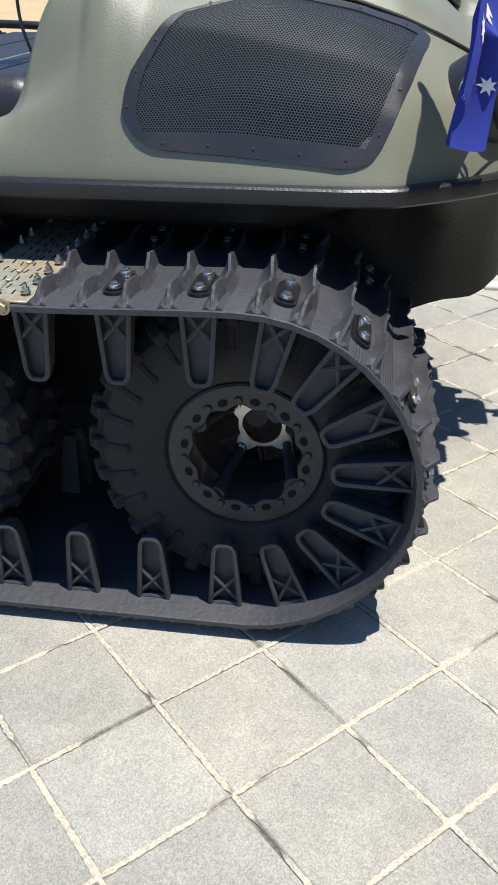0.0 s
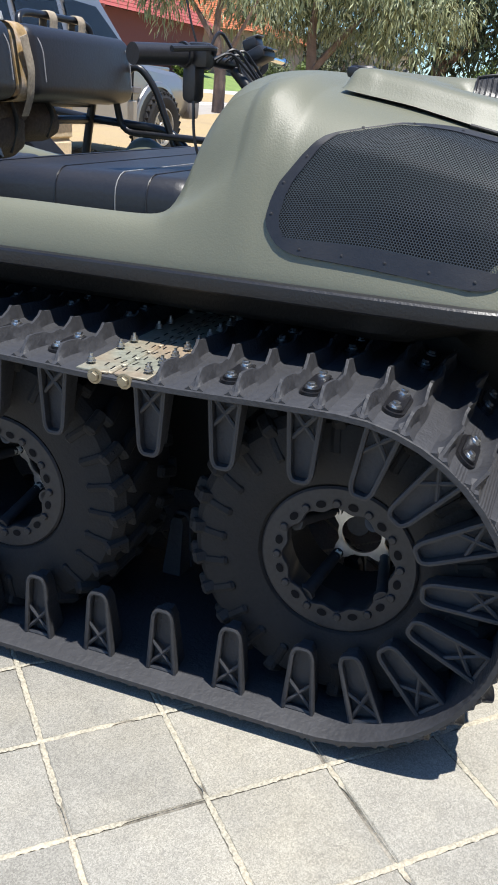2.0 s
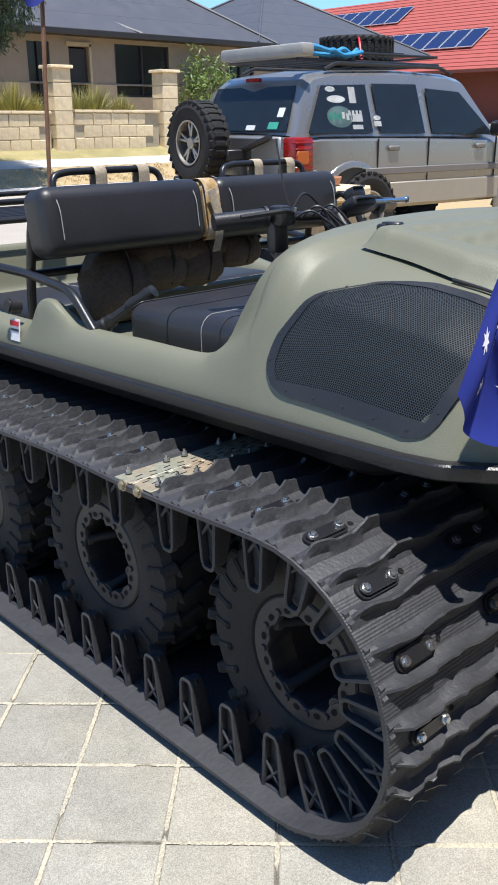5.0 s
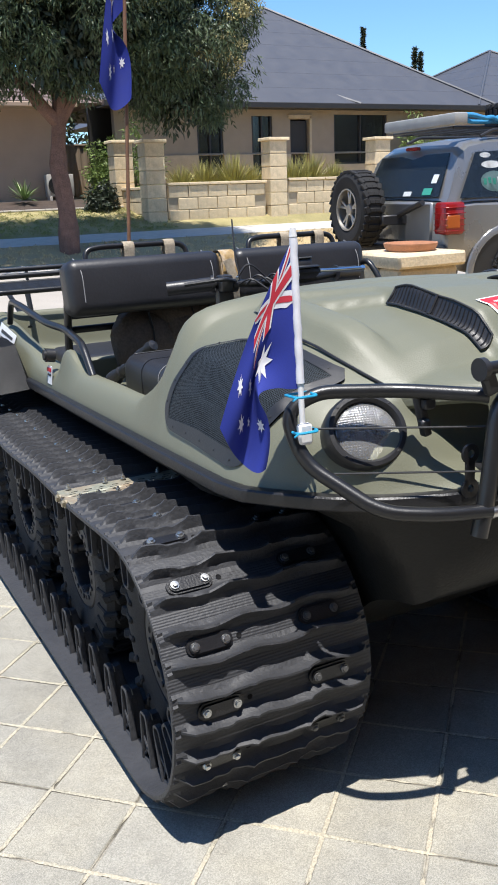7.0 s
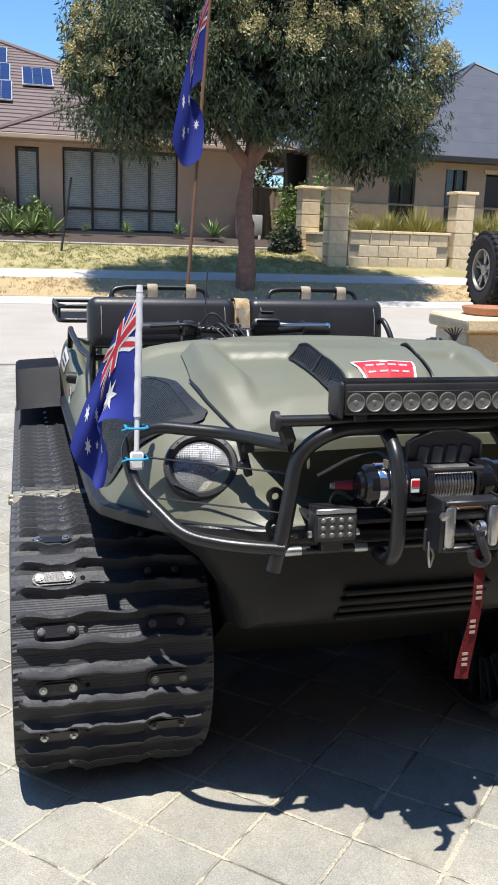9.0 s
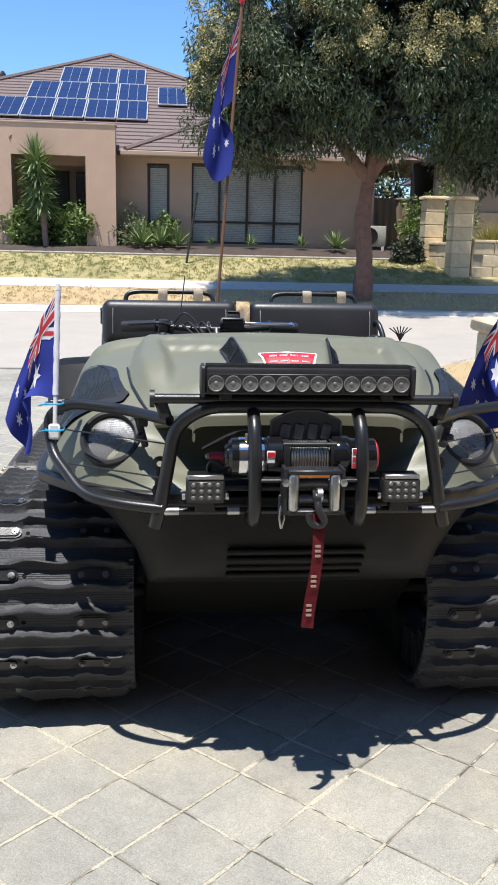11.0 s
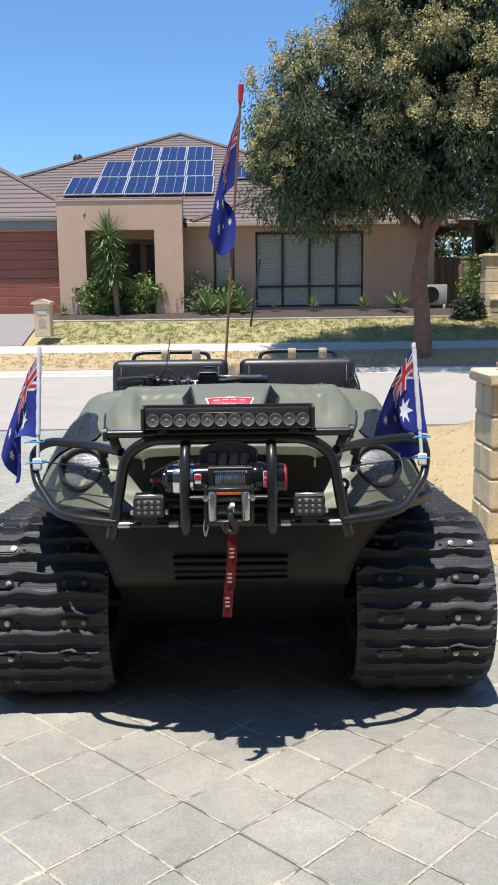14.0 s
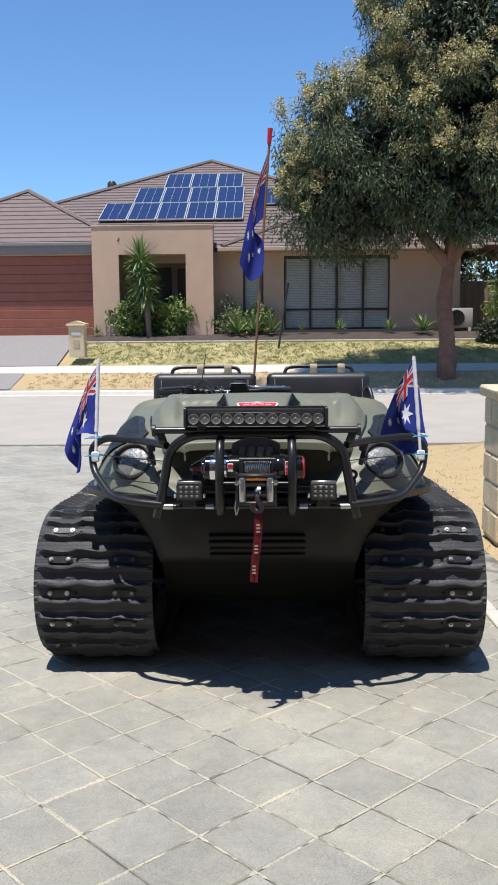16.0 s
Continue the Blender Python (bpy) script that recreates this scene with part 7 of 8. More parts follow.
G1 = 0.95
h1 = thing("house_opposite", "single-storey tan rendered house with brown tiled hip roof and solar panels", "house", (-2.5, 27, G1), level=True, shift=(.30, 0, .195))
wall_mesh = wall_with(B(), -6.2, 6.1, 26.6, G1 - .3, 3.75, .25, [(-5.4, -3.2, G1 - .1, 3.4), (-1.25, -.55, 1.2, 3.55), (.15, 3.73, 1.12, 3.6)])
front_wall = part("wall", wall_mesh, RENDERW, h1, smooth=0)
part("side_wall", box(B(), (5.97, 32.1, 2.2), (.25, 10.7, 3.1)), RENDERW, h1, smooth=0)
# sheet coloured near-black for the shade of the rooms inside
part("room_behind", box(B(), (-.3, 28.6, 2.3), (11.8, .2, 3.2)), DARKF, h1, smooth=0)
window(h1, .15, 3.73, 1.12, 3.6, 26.55, 4, 1.80)
window(h1, -1.25, -.55, 1.2, 3.55, 26.55, 1, 1.80)
bm = B()
prism(bm, [(-6.18, G1 - .3), (-5.30, G1 - .3), (-5.30, 3.62), (-3.09, 3.62), (-3.09, G1 - .3), (-2.19, G1 - .3), (-2.19, 4.52), (-6.18, 4.52)], "y", 25.5, 26.15)
part("portico", bm, RENDERC, h1, "tan rendered portico with a square opening", smooth=0)
part("portico_cap", box(B(), (-4.185, 25.82, 4.54), (4.05, .70, .05), .01), RENDERW, h1, smooth=0)
part("porch_wall", box(B(), (-4.3, 28.1, 2.2), (2.9, .2, 3.0)), RENDERW, h1, smooth=0)
part("front_door", box(B(), (-4.35, 27.97, 2.1), (1.0, .06, 2.5), .02), DARKF, h1, smooth=0)
part("side_light", box(B(), (-3.42, 27.97, 2.3), (.42, .05, 2.0), .02), WGLASS, h1, smooth=0)
# garage wing
gar = wall_with(B(), -14.0, -6.15, 25.9, G1 - .1, 3.72, .25, [(-11.6, -6.24, G1, 3.64)])
part("garage_wall", gar, RENDERW, h1, smooth=0)
door = part("garage_door", box(B(), (-8.8, 25.97, 2.3), (5.15, .06, 2.75)), GDOOR, h1, "dark red timber-look garage door", smooth=0)
for i in range(9):
    part("door_panel", box(B(), (-8.8, 25.925, 1.12 + .295 * i), (5.1, .03, .285), .008), GDOOR, door, smooth=0)
part("fascia", box(B(), (-9.78, 25.62, 3.86), (7.20, .06, .36)), FASCIA, h1, smooth=0)
part("gutter", box(B(), (-9.78, 25.55, 3.99), (7.2, .12, .12), .02), FASCIA, h1, smooth=0)
part("soffit", box(B(), (-9.78, 25.77, 3.70), (7.18, .26, .03)), FASCIA, h1, smooth=0)
roof = part("roof", hip_roof(B(), -13.4, -5.25, 25.53, 34.0, 4.04, .55), ROOFT, h1, "brown concrete tile hip roof", smooth=0)
part("ridge_tiles", hip_caps(B(), -13.4, -5.25, 25.53, 34.0, 4.06, .55), ROOFT, roof)
roof = part("roof", hip_roof(B(), -13.3, 7.5, 25.75, 46.6, 3.80, .45), ROOFT, h1, "brown concrete tile hip roof", smooth=0)
part("ridge_tiles", hip_caps(B(), -13.3, 7.5, 25.75, 46.6, 3.83, .45), ROOFT, roof)
roof = part("roof", hip_roof(B(), -1.9, 6.6, 25.70, 33.0, 3.84, .46), ROOFT, h1, "brown concrete tile front hip", smooth=0)
part("ridge_tiles", hip_caps(B(), -1.9, 6.6, 25.70, 33.0, 3.86, .46), ROOFT, roof)
part("gutter", box(B(), (2.3, 25.72, 3.78), (8.7, .12, .14), .02), RENDERW, h1, smooth=0)
part("soffit", box(B(), (2.2, 26.1, 3.72), (8.5, .8, .03)), RENDERW, h1, smooth=0)
bm = B()
lathe(bm, [(0, .30), (.12, .28), (.19, .18), (.2, .05), (.14, 0), (.1, -.25)], 16, Matrix.Translation((-6.9, 33.5, 7.0)))
part("roof_ventilator", bm, DARKF, h1)
# solar array, lying on the main front slope
pitch_m = Matrix.Rotation(math.atan(.45), 4, "X")


def on_roof(x, y, off):
    return Vector((x, y, 3.80 + .45 * (y - 25.75) + off))


solar = thing("solar_array", "dark blue solar panels with silver frames on the tiled roof", "solar panels", on_roof(-3.5, 28.2, .05), level=True, shift=(.30, 0, .195))
PW, PL = 1.02, 2.02
cell_mesh = shared("cell", box(B(), (0, 0, 0), (.308, .955, .006)), SOLAR, 0)
for r, (n, xl) in enumerate(((5, -6.50), (4, -5.50), (3, -4.55))):
    for k in range(n + (1 if r == 1 else 0)):
        gap = .04 if k < n else .35
        x = xl + (PW + .03) * k + PW / 2 + (gap if k >= n else 0)
        y = 28.25 + r * 2.06 * math.cos(math.atan(.45)) + .93 - (.25 if k >= n else 0)
        m = Matrix.Translation(on_roof(x, y, .13)) @ pitch_m
        bm = B()
        box(bm, (0, 0, 0), (PW, PL, .04), 0, I4)
        bmesh.ops.transform(bm, matrix=m, verts=bm.verts)
        p = part("solar_panel", bm, ALU, solar, smooth=0)
        for a in range(3):
            for b in range(2):
                piece("cell", cell_mesh, p, m @ Matrix.Translation((-.32 + .32 * a, -.49 + .98 * b, .024)))

# ---- second house behind a limestone wall ----
BRICKC = material("cream_brick", (.50, .40, .27), .9, vary=.12, scale=4, fine=30)
TANW = material("tan_upper_wall", (.33, .265, .195), .9, vary=.08, scale=3)
G2 = 1.1
h2 = thing("house_grey_roof", "single-storey tan and cream brick house with dark grey steel hip roof", "house", (17, 28, G2), level=True, shift=(-.25, 0, -.2))
GAPS = [(12.0, 13.0, 1.3, 4.0), (14.15, 15.0, 1.3, 4.05), (15.75, 16.55, G2, 3.95), (17.65, 20.1, 2.35, 4.12), (23, 24.5, 1.6, 3.6)]
part("wall", wall_with(B(), 9.0, 33, 27.7, 2.75, 4.3, .25, [(a, b, max(2.8, z), t) for a, b, z, t in GAPS]), TANW, h2, "tan upper wall", smooth=0)
part("brick_base", wall_with(B(), 9.0, 33, 27.66, G2 - .4, 2.75, .26, [(a, b, z, 2.74) for a, b, z, t in GAPS if z < 2.7]), BRICKC, h2, "cream brick lower wall", smooth=0)
# another near-black sheet in place of the unlit interior
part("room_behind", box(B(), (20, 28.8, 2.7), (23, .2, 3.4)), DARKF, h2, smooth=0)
for a, b, z, t in GAPS:
    if z > G2 + .05:
        bm = B()
        for x in (a + .04, (a + b) / 2, b - .04):
            box(bm, (x, 27.66, (z + t) / 2), (.07, .1, t - z))
        box(bm, ((a + b) / 2, 27.66, z + .04), (b - a, .1, .07))
        w = part("window", bm, DARKF, h2, smooth=0)
        part("pane", box(B(), ((a + b) / 2, 27.7, (z + t) / 2), (b - a, .02, t - z)), WGLASS, w, smooth=0)
part("front_door", box(B(), (16.15, 27.72, 2.5), (.72, .06, 2.8), .01), DARKF, h2, smooth=0)
part("door_trim", box(B(), (16.15, 27.55, 4.03), (1.0, .06, .12)), BRICKC, h2, smooth=0)
part("door_trim", box(B(), (16.60, 27.55, 2.6), (.09, .06, 2.9)), BRICKC, h2, smooth=0)
part("gutter", box(B(), (21, 27.0, 4.36), (25, .14, .2), .02), DARKF, h2, smooth=0)
part("soffit", box(B(), (21, 27.35, 4.28), (25, .8, .03)), DARKF, h2, smooth=0)
for a in ((11.3, 25.3, 27.0, 41.0, .64), (24.2, 35.6, 27.0, 38.5, .53), (8.5, 18.5, 27.0, 36, .50)):
    bm = hip_roof(B(), a[0], a[1], a[2], a[3], 4.42, a[4], 1.0, .004)
    r = part("roof", bm, ROOFG, h2, "dark grey steel hip roof", smooth=0)
    part("ridge_cap", hip_caps(B(), a[0], a[1], a[2], a[3], 4.43, a[4], .06), ROOFG, r)

fence = thing("limestone_wall", "low cream limestone block wall with tall pillars in front of the grey-roofed house", "wall", (12, 23, .55), level=True, shift=(-.50, 0, -.09))
for x0, x1, y0, y1, zb in ((9.05, 12.3, 23, 23, .56), (13.1, 16.2, 23, 23, .60), (17.0, 24.0, 23, 23, .60)):
    part("core", box(B(), ((x0 + x1) / 2, y0, zb + .5), (x1 - x0, .24, 1.1)), LIMEB, fence, smooth=0)
lb = shared("wall_block", block_mesh(.62, .34, .33, .015, 2), LIME, 30)
pb_ = shared("pillar_block", block_mesh(.68, .68, .37, .02, 3), LIME, 30)
sb_ = shared("cap_slab", block_mesh(.66, .42, .08, .012, 4), LIME, 30)
for x0, x1, zb in ((9.05, 12.3, .58), (13.1, 16.2, .62), (17.0, 24.0, .60)):
    for r in range(3):
        n = int((x1 - x0) / .64)
        for k in range(n):
            x = x0 + .33 + .64 * k + (.30 if r % 2 else 0)
            if x + .3 < x1 + .05:
                piece("wall_block", lb, fence, Matrix.Translation((x, 23, zb + .17 + .345 * r)))
    for k in range(int((x1 - x0) / .67) + 1):
        piece("cap_slab", sb_, fence, Matrix.Translation((min(x0 + .33 + .67 * k, x1 - .3), 23, zb + 1.08)))
for x, y, zb, n in ((8.66, 23, .52, 6), (12.70, 23, .56, 6), (16.6, 23, .56, 6), (8.31, 24.6, .98, 5)):
    for r in range(n):
        piece("pillar_block", pb_, fence, Matrix.Translation((x, y, zb + .19 + .38 * r)) @ Matrix.Diagonal((.86, .86, 1, 1)))
    piece("cap_slab", shared("pillar_cap", block_mesh(.72, .72, .09, .015, 5), LIME, 30), fence, Matrix.Translation((x, y, zb + .38 * n + .04)))
# the short return between the two corner pillars
for t in (.36, .74):
    for r in range(3):
        piece("wall_block", lb, fence, Matrix.Translation((8.66 - .35 * t, 23 + 1.6 * t, .66 + .345 * r)) @ Matrix.Rotation(1.786, 4, "Z"))
    piece("cap_slab", sb_, fence, Matrix.Translation((8.66 - .35 * t, 23 + 1.6 * t, 1.57)) @ Matrix.Rotation(1.786, 4, "Z"))

# ---- letterbox, pole stays ----
lbx = thing("letterbox", "cream rendered letterbox pillar beside the far driveway", "letterbox", (-6.42, 22.25, height(-6.4, 22.25)), level=True, shift=(.72, 0, .2))
zb = height(-6.4, 22.25)
bm = B()
box(bm, (-6.42, 22.25, zb + .45), (.46, .40, .92), .02)
box(bm, (-6.42, 22.25, zb + .93), (.58, .52, .07), .02)
prism(bm, [(-.29, zb + .965), (.29, zb + .965), (0, zb + 1.06)], "y", 22.0, 22.5, Matrix.Translation((-6.42, 0, 0)))
body_ = part("post", bm, material("cream_render", (.52, .42, .27), .85, vary=.08), lbx, smooth=20)
part("slot", box(B(), (-6.42, 22.045, zb + .68), (.28, .02, .10), .005), ALU, body_)
part("panel", box(B(), (-6.42, 22.045, zb + .38), (.18, .014, .24), .005), LIMEB, body_)
sf_ = thing("boundary_fence", "tan steel boundary fence between the two houses", "fence", (7.5, 29.5, 1.0), level=True)
FENCE = material("tan_fence_steel", (.30, .235, .17), .6, vary=.06, scale=3)
for k in range(12):
    part("fence_sheet", prism(B(), [(6.1 + .25 * k + a, 29.5 + b) for a, b in ((0, 0), (.06, .035), (.12, .035), (.18, 0), (.25, 0), (.25, .02), (.18, .02), (.12, .055), (.06, .055), (0, .02))], "z", .9, 3.0), FENCE, sf_, smooth=0)
part("fence_rail", box(B(), (7.6, 29.52, 3.02), (3.1, .08, .06), .01), FENCE, sf_)
stake = thing("garden_stake", "dark timber stake standing in the lawn", "stake", (-.02, 23.6, height(0, 23.6)), level=True)
part("stake", tube(B(), [(.22, 23.6, height(0, 23.6) - .1), (.54, 23.6, 2.75)], .035, 0, 6), DARKF, stake)

# ---- trees and plants ----
BARK = material("reddish_bark", (.17, .095, .07), .9, vary=.3, scale=5, fine=40, bump=.6, bump_scale=25)
BARKG = material("grey_bark", (.20, .14, .11), .9, vary=.3, scale=6, bump=.5, bump_scale=30)


def leaf_material(name, col, rough=.55):
    m = material(name, col, rough, vary=.15, scale=2, island=.35)
    b = m.node_tree.nodes["Principled BSDF"]
    b.inputs["Subsurface Weight"].default_value = 0.0
    return m


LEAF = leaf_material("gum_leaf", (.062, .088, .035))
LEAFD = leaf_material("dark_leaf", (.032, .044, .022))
LEAFY = leaf_material("blossom", (.42, .365, .165), .8)
LEAFG = leaf_material("fresh_leaf", (.14, .20, .045))
LEAFO = leaf_material("olive_leaf", (.16, .185, .085))
LEAFP = leaf_material("pale_gum_leaf", (.30, .32, .17))
SPIKE = leaf_material("spiky_leaf", (.17, .24, .085))
REED = leaf_material("straw_grass", (.42, .38, .13))


def leaves(name, centres, radii, per, size, mat, parent, rs, hang=.7, width=.2, label=""):
    """Many bent leaves scattered in clumps, as one mesh of small pieces."""
    centres, radii = np.asarray(centres, float), np.asarray(radii, float)
    n = len(centres) * per
    c = np.repeat(centres, per, 0)
    r = np.repeat(radii, per)[:, None]
    d = rs.normal(size=(n, 3))
    d /= np.linalg.norm(d, axis=1)[:, None] + 1e-9
    p = c + d * r * rs.uniform(.25, 1.0, (n, 1)) ** .6
    ax = rs.normal(size=(n, 3)) * (1 - hang) + np.array([0, 0, -1.0]) * hang + d * .35
    ax /= np.linalg.norm(ax, axis=1)[:, None] + 1e-9
    sd = np.cross(ax, rs.normal(size=(n, 3)))
    sd /= np.linalg.norm(sd, axis=1)[:, None] + 1e-9
    nm = np.cross(ax, sd)
    L = size * rs.uniform(.6, 1.35, (n, 1))
    W = L * width
    a = p
    m1 = p + ax * L * .45 + sd * W * .5 + nm * L * .06
    m2 = p + ax * L * .45 - sd * W * .5 + nm * L * .06
    e = p + ax * L
    verts = np.stack([a, m1, e, m2], 1).reshape(-1, 3)
    if parent:
        verts = verts - np.array(ORIGIN.get(parent.name, Vector()))
    me = bpy.data.meshes.new(name)
    me.vertices.add(4 * n)
    me.vertices.foreach_set("co", verts.ravel())
    me.loops.add(4 * n)
    me.loops.foreach_set("vertex_index", np.arange(4 * n))
    me.polygons.add(n)
    me.polygons.foreach_set("loop_start", np.arange(0, 4 * n, 4))
    me.polygons.foreach_set("loop_total", np.full(n, 4))
    me.update(calc_edges=True)
    ob = dress(name, me, mat, parent, label, 0)
    ob["kind"] = "stuff"
    return ob


def limb(bm, pts, r0, r1, seg=9):
    pts = rounded(pts, .4, 4)
    rings = []
    n = len(pts)
    for i, p in enumerate(pts):
        d = (pts[min(i + 1, n - 1)] - pts[max(i - 1, 0)]).normalized()
        s = d.cross(Vector((.3, 1, .1))).normalized()
        u = s.cross(d)
        r = r0 + (r1 - r0) * i / (n - 1)
        rings.append([bm.verts.new(p + (s * math.cos(2 * math.pi * k / seg) + u * math.sin(2 * math.pi * k / seg)) * r * (1 + .12 * math.sin(3 * k + i))) for k in range(seg)])
    for a, b in zip(rings, rings[1:]):
        for k in range(seg):
            bm.faces.new((a[k], a[(k + 1) % seg], b[(k + 1) % seg], b[k]))
    return bm


def tree(name, label, base, blobs, trunk, limbs, n_clumps, per, size, seed, mats, blossom=0, hang=.7, width=.2, clump=.55, bark=None):
    """A tree with a tapered trunk, limbs and a crown of leaf clumps on the blobs (centre, radii)."""
    rs = np.random.RandomState(seed)
    base = Vector(base)
    t = thing(name, label, "tree", base, level=True)
    bm = limb(B(), [base + Vector(p) for p in trunk[0]], *trunk[1])
    part("trunk", bm, bark or BARK, t)
    for pts, r0, r1 in limbs:
        part("limb", limb(B(), [base + Vector(p) for p in pts], r0, r1), bark or BARK, t)
    vol = np.array([b[1][0] * b[1][1] * b[1][2] for b in blobs]) ** .67
    cen, top, inner = [], [], []
    for b, k in zip(blobs, np.round(n_clumps * vol / vol.sum()).astype(int)):
        for i in range(int(k)):
            d = rs.normal(size=3)
            d /= np.linalg.norm(d)
            q = np.array(base) + np.array(b[0]) + d * np.array(b[1]) * rs.uniform(.72, 1.02)
            ok = all((((q - np.array(base) - np.array(o[0])) / np.array(o[1])) ** 2).sum() > .5 for o in blobs if o is not b)
            if not ok:
                continue
            cen.append(q)
            if d[2] > .1 or (q[2] > base.z + 5.8 and rs.uniform() < .6):
                top.append(q + d * .12 + np.array([0, 0, .14]))
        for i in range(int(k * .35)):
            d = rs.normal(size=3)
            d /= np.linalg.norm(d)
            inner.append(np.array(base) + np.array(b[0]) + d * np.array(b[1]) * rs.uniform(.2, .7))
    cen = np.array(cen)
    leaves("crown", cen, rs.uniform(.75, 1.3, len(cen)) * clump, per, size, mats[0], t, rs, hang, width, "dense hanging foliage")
    # inner leaves take a darker material, painting in the crown's shade
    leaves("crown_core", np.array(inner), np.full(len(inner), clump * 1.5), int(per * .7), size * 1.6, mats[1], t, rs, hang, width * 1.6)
    if blossom:
        top = np.array(top)
        pick = top[rs.permutation(len(top))[: int(len(top) * blossom)]]
        subs, rr = [], []
        for q in pick:
            for k in range(5):
                subs.append(q + rs.normal(size=3) * clump * .45)
                rr.append(rs.uniform(.13, .25))
        leaves("blossom", np.array(subs), np.array(rr), 110, .048, mats[2], t, rs, .1, .8, "clusters of pale yellow blossom")
    return t


tree("street_tree", "broad evergreen street tree with drooping leaves and pale yellow blossom", (4.73, 20.15, .10),
     [((-1.6, -.3, 5.6), (2.9, 2.1, 2.4)), ((.9, -.3, 6.8), (3.2, 2.2, 2.8)), ((2.7, -.2, 5.2), (2.1, 2.0, 2.1)), ((.2, -.3, 8.6), (2.6, 2.0, 2.0)), ((-2.8, -.3, 4.5), (1.7, 1.5, 1.4)), ((3.2, -.2, 4.0), (1.5, 1.5, 1.1)), ((.4, -1.0, 5.0), (2.4, 1.4, 1.5))],
     ([(0, 0, -.2), (.02, 0, .6), (-.1, .05, 2.0), (.1, .1, 3.6), (.3, .2, 5.2)], (.255, .14)),
     [([(0, .05, 2.9), (-.75, .0, 3.75), (-1.6, .2, 4.7), (-2.4, .4, 5.6)], .15, .05), ([(.05, .1, 3.0), (.9, .2, 4.2), (2.0, .4, 5.2)], .17, .05), ([(.1, .1, 3.4), (.0, .6, 5.2), (.1, .9, 7.2)], .16, .05), ([(-.5, .0, 3.3), (-.9, -.3, 4.1), (-1.2, -.6, 5.0)], .09, .03)],
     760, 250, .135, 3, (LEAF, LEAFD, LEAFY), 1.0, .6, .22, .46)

tree("verge_tree", "thin gum tree with sparse hanging leaves on the verge", (20.2, 9.6, .30),
     [((0, .6, 3.9), (1.9, 2.1, 1.3)), ((.2, -1.2, 3.4), (1.4, 1.3, 1.0)), ((-.1, 1.8, 3.0), (1.3, 1.2, 1.0)), ((.3, .2, 5.0), (1.8, 2.0, 1.2))],
     ([(0, 0, -.1), (.05, .05, .9), (.0, .25, 1.9), (.1, .1, 3.4)], (.17, .06)),
     [([(.05, .05, .9), (.0, -.35, 1.7), (.1, -.9, 2.8)], .09, .03), ([(0, .2, 1.5), (0, .8, 2.3), (0, 1.4, 3.0)], .08, .03)],
     190, 70, .20, 8, (LEAFP, LEAFO), 0, .8, .11, .50, BARKG)
tree("verge_tree", "tall bushy gum tree beside the street", (27.0, 9.2, .2),
     [((0, 0, 4.2), (2.6, 3.2, 2.0)), ((.4, -2.6, 3.4), (1.8, 2.2, 1.8)), ((.2, 2.0, 3.6), (1.8, 2.0, 1.8)), ((0, 0, 6.2), (2.4, 2.8, 1.6))],
     ([(0, 0, -.1), (.05, .05, 1.2), (.0, .2, 2.6), (.1, .1, 5)], (.24, .09)), [([(0, 0, 1.4), (0, -1, 2.6), (.1, -2, 3.6)], .12, .04)],
     210, 80, .26, 9, (LEAFP, LEAFO), 0, .75, .14, .7, BARKG)
tree("park_tree", "dark spreading tree in the distance", (36.0, 6.6, .75),
     [((0, 0, 4.2), (3.2, 4.2, 2.6)), ((0, -4.5, 4.0), (3.0, 3.4, 2.4)), ((0, 4.0, 4.4), (3.0, 3.0, 2.6)), ((0, 0, 7), (3, 4, 2))],
     ([(0, 0, -.1), (.05, .05, 1.2), (.0, .2, 2.6), (.1, .1, 5)], (.35, .12)), [([(0, 0, 1.4), (0, -1, 2.6), (.1, -3, 3.6)], .18, .05)],
     170, 80, .36, 12, (LEAF, LEAFD), 0, .6, .2, .9, BARKG)


def shrub(name, label, base, r, n, size, mat, seed, hang=.2, width=.35, squash=.8):
    rs = np.random.RandomState(seed)
    base = Vector(base)
    t = thing(name, label, "shrub", base, level=True)
    cen = []
    for i in range(n):
        d = rs.normal(size=3)
        d /= np.linalg.norm(d)
        cen.append(np.array(base) + np.array([d[0] * r, d[1] * r * .7, r * squash + d[2] * r * squash]) * rs.uniform(.6, 1.05))
    bm = B()
    for k in range(5):
        limb(bm, [base - Vector((0, 0, .08)), base + Vector((rs.uniform(-.3, .3) * r, rs.uniform(-.2, .2) * r, r * .6)), base + Vector((rs.uniform(-.8, .8) * r, rs.uniform(-.5, .5) * r, r * 1.3))], .03, .008, 5)
    part("branching_stem", bm, BARKG, t)
    leaves("foliage", np.array(cen), np.full(n, r * .34), 60, size, mat, t, rs, hang, width)
    return t


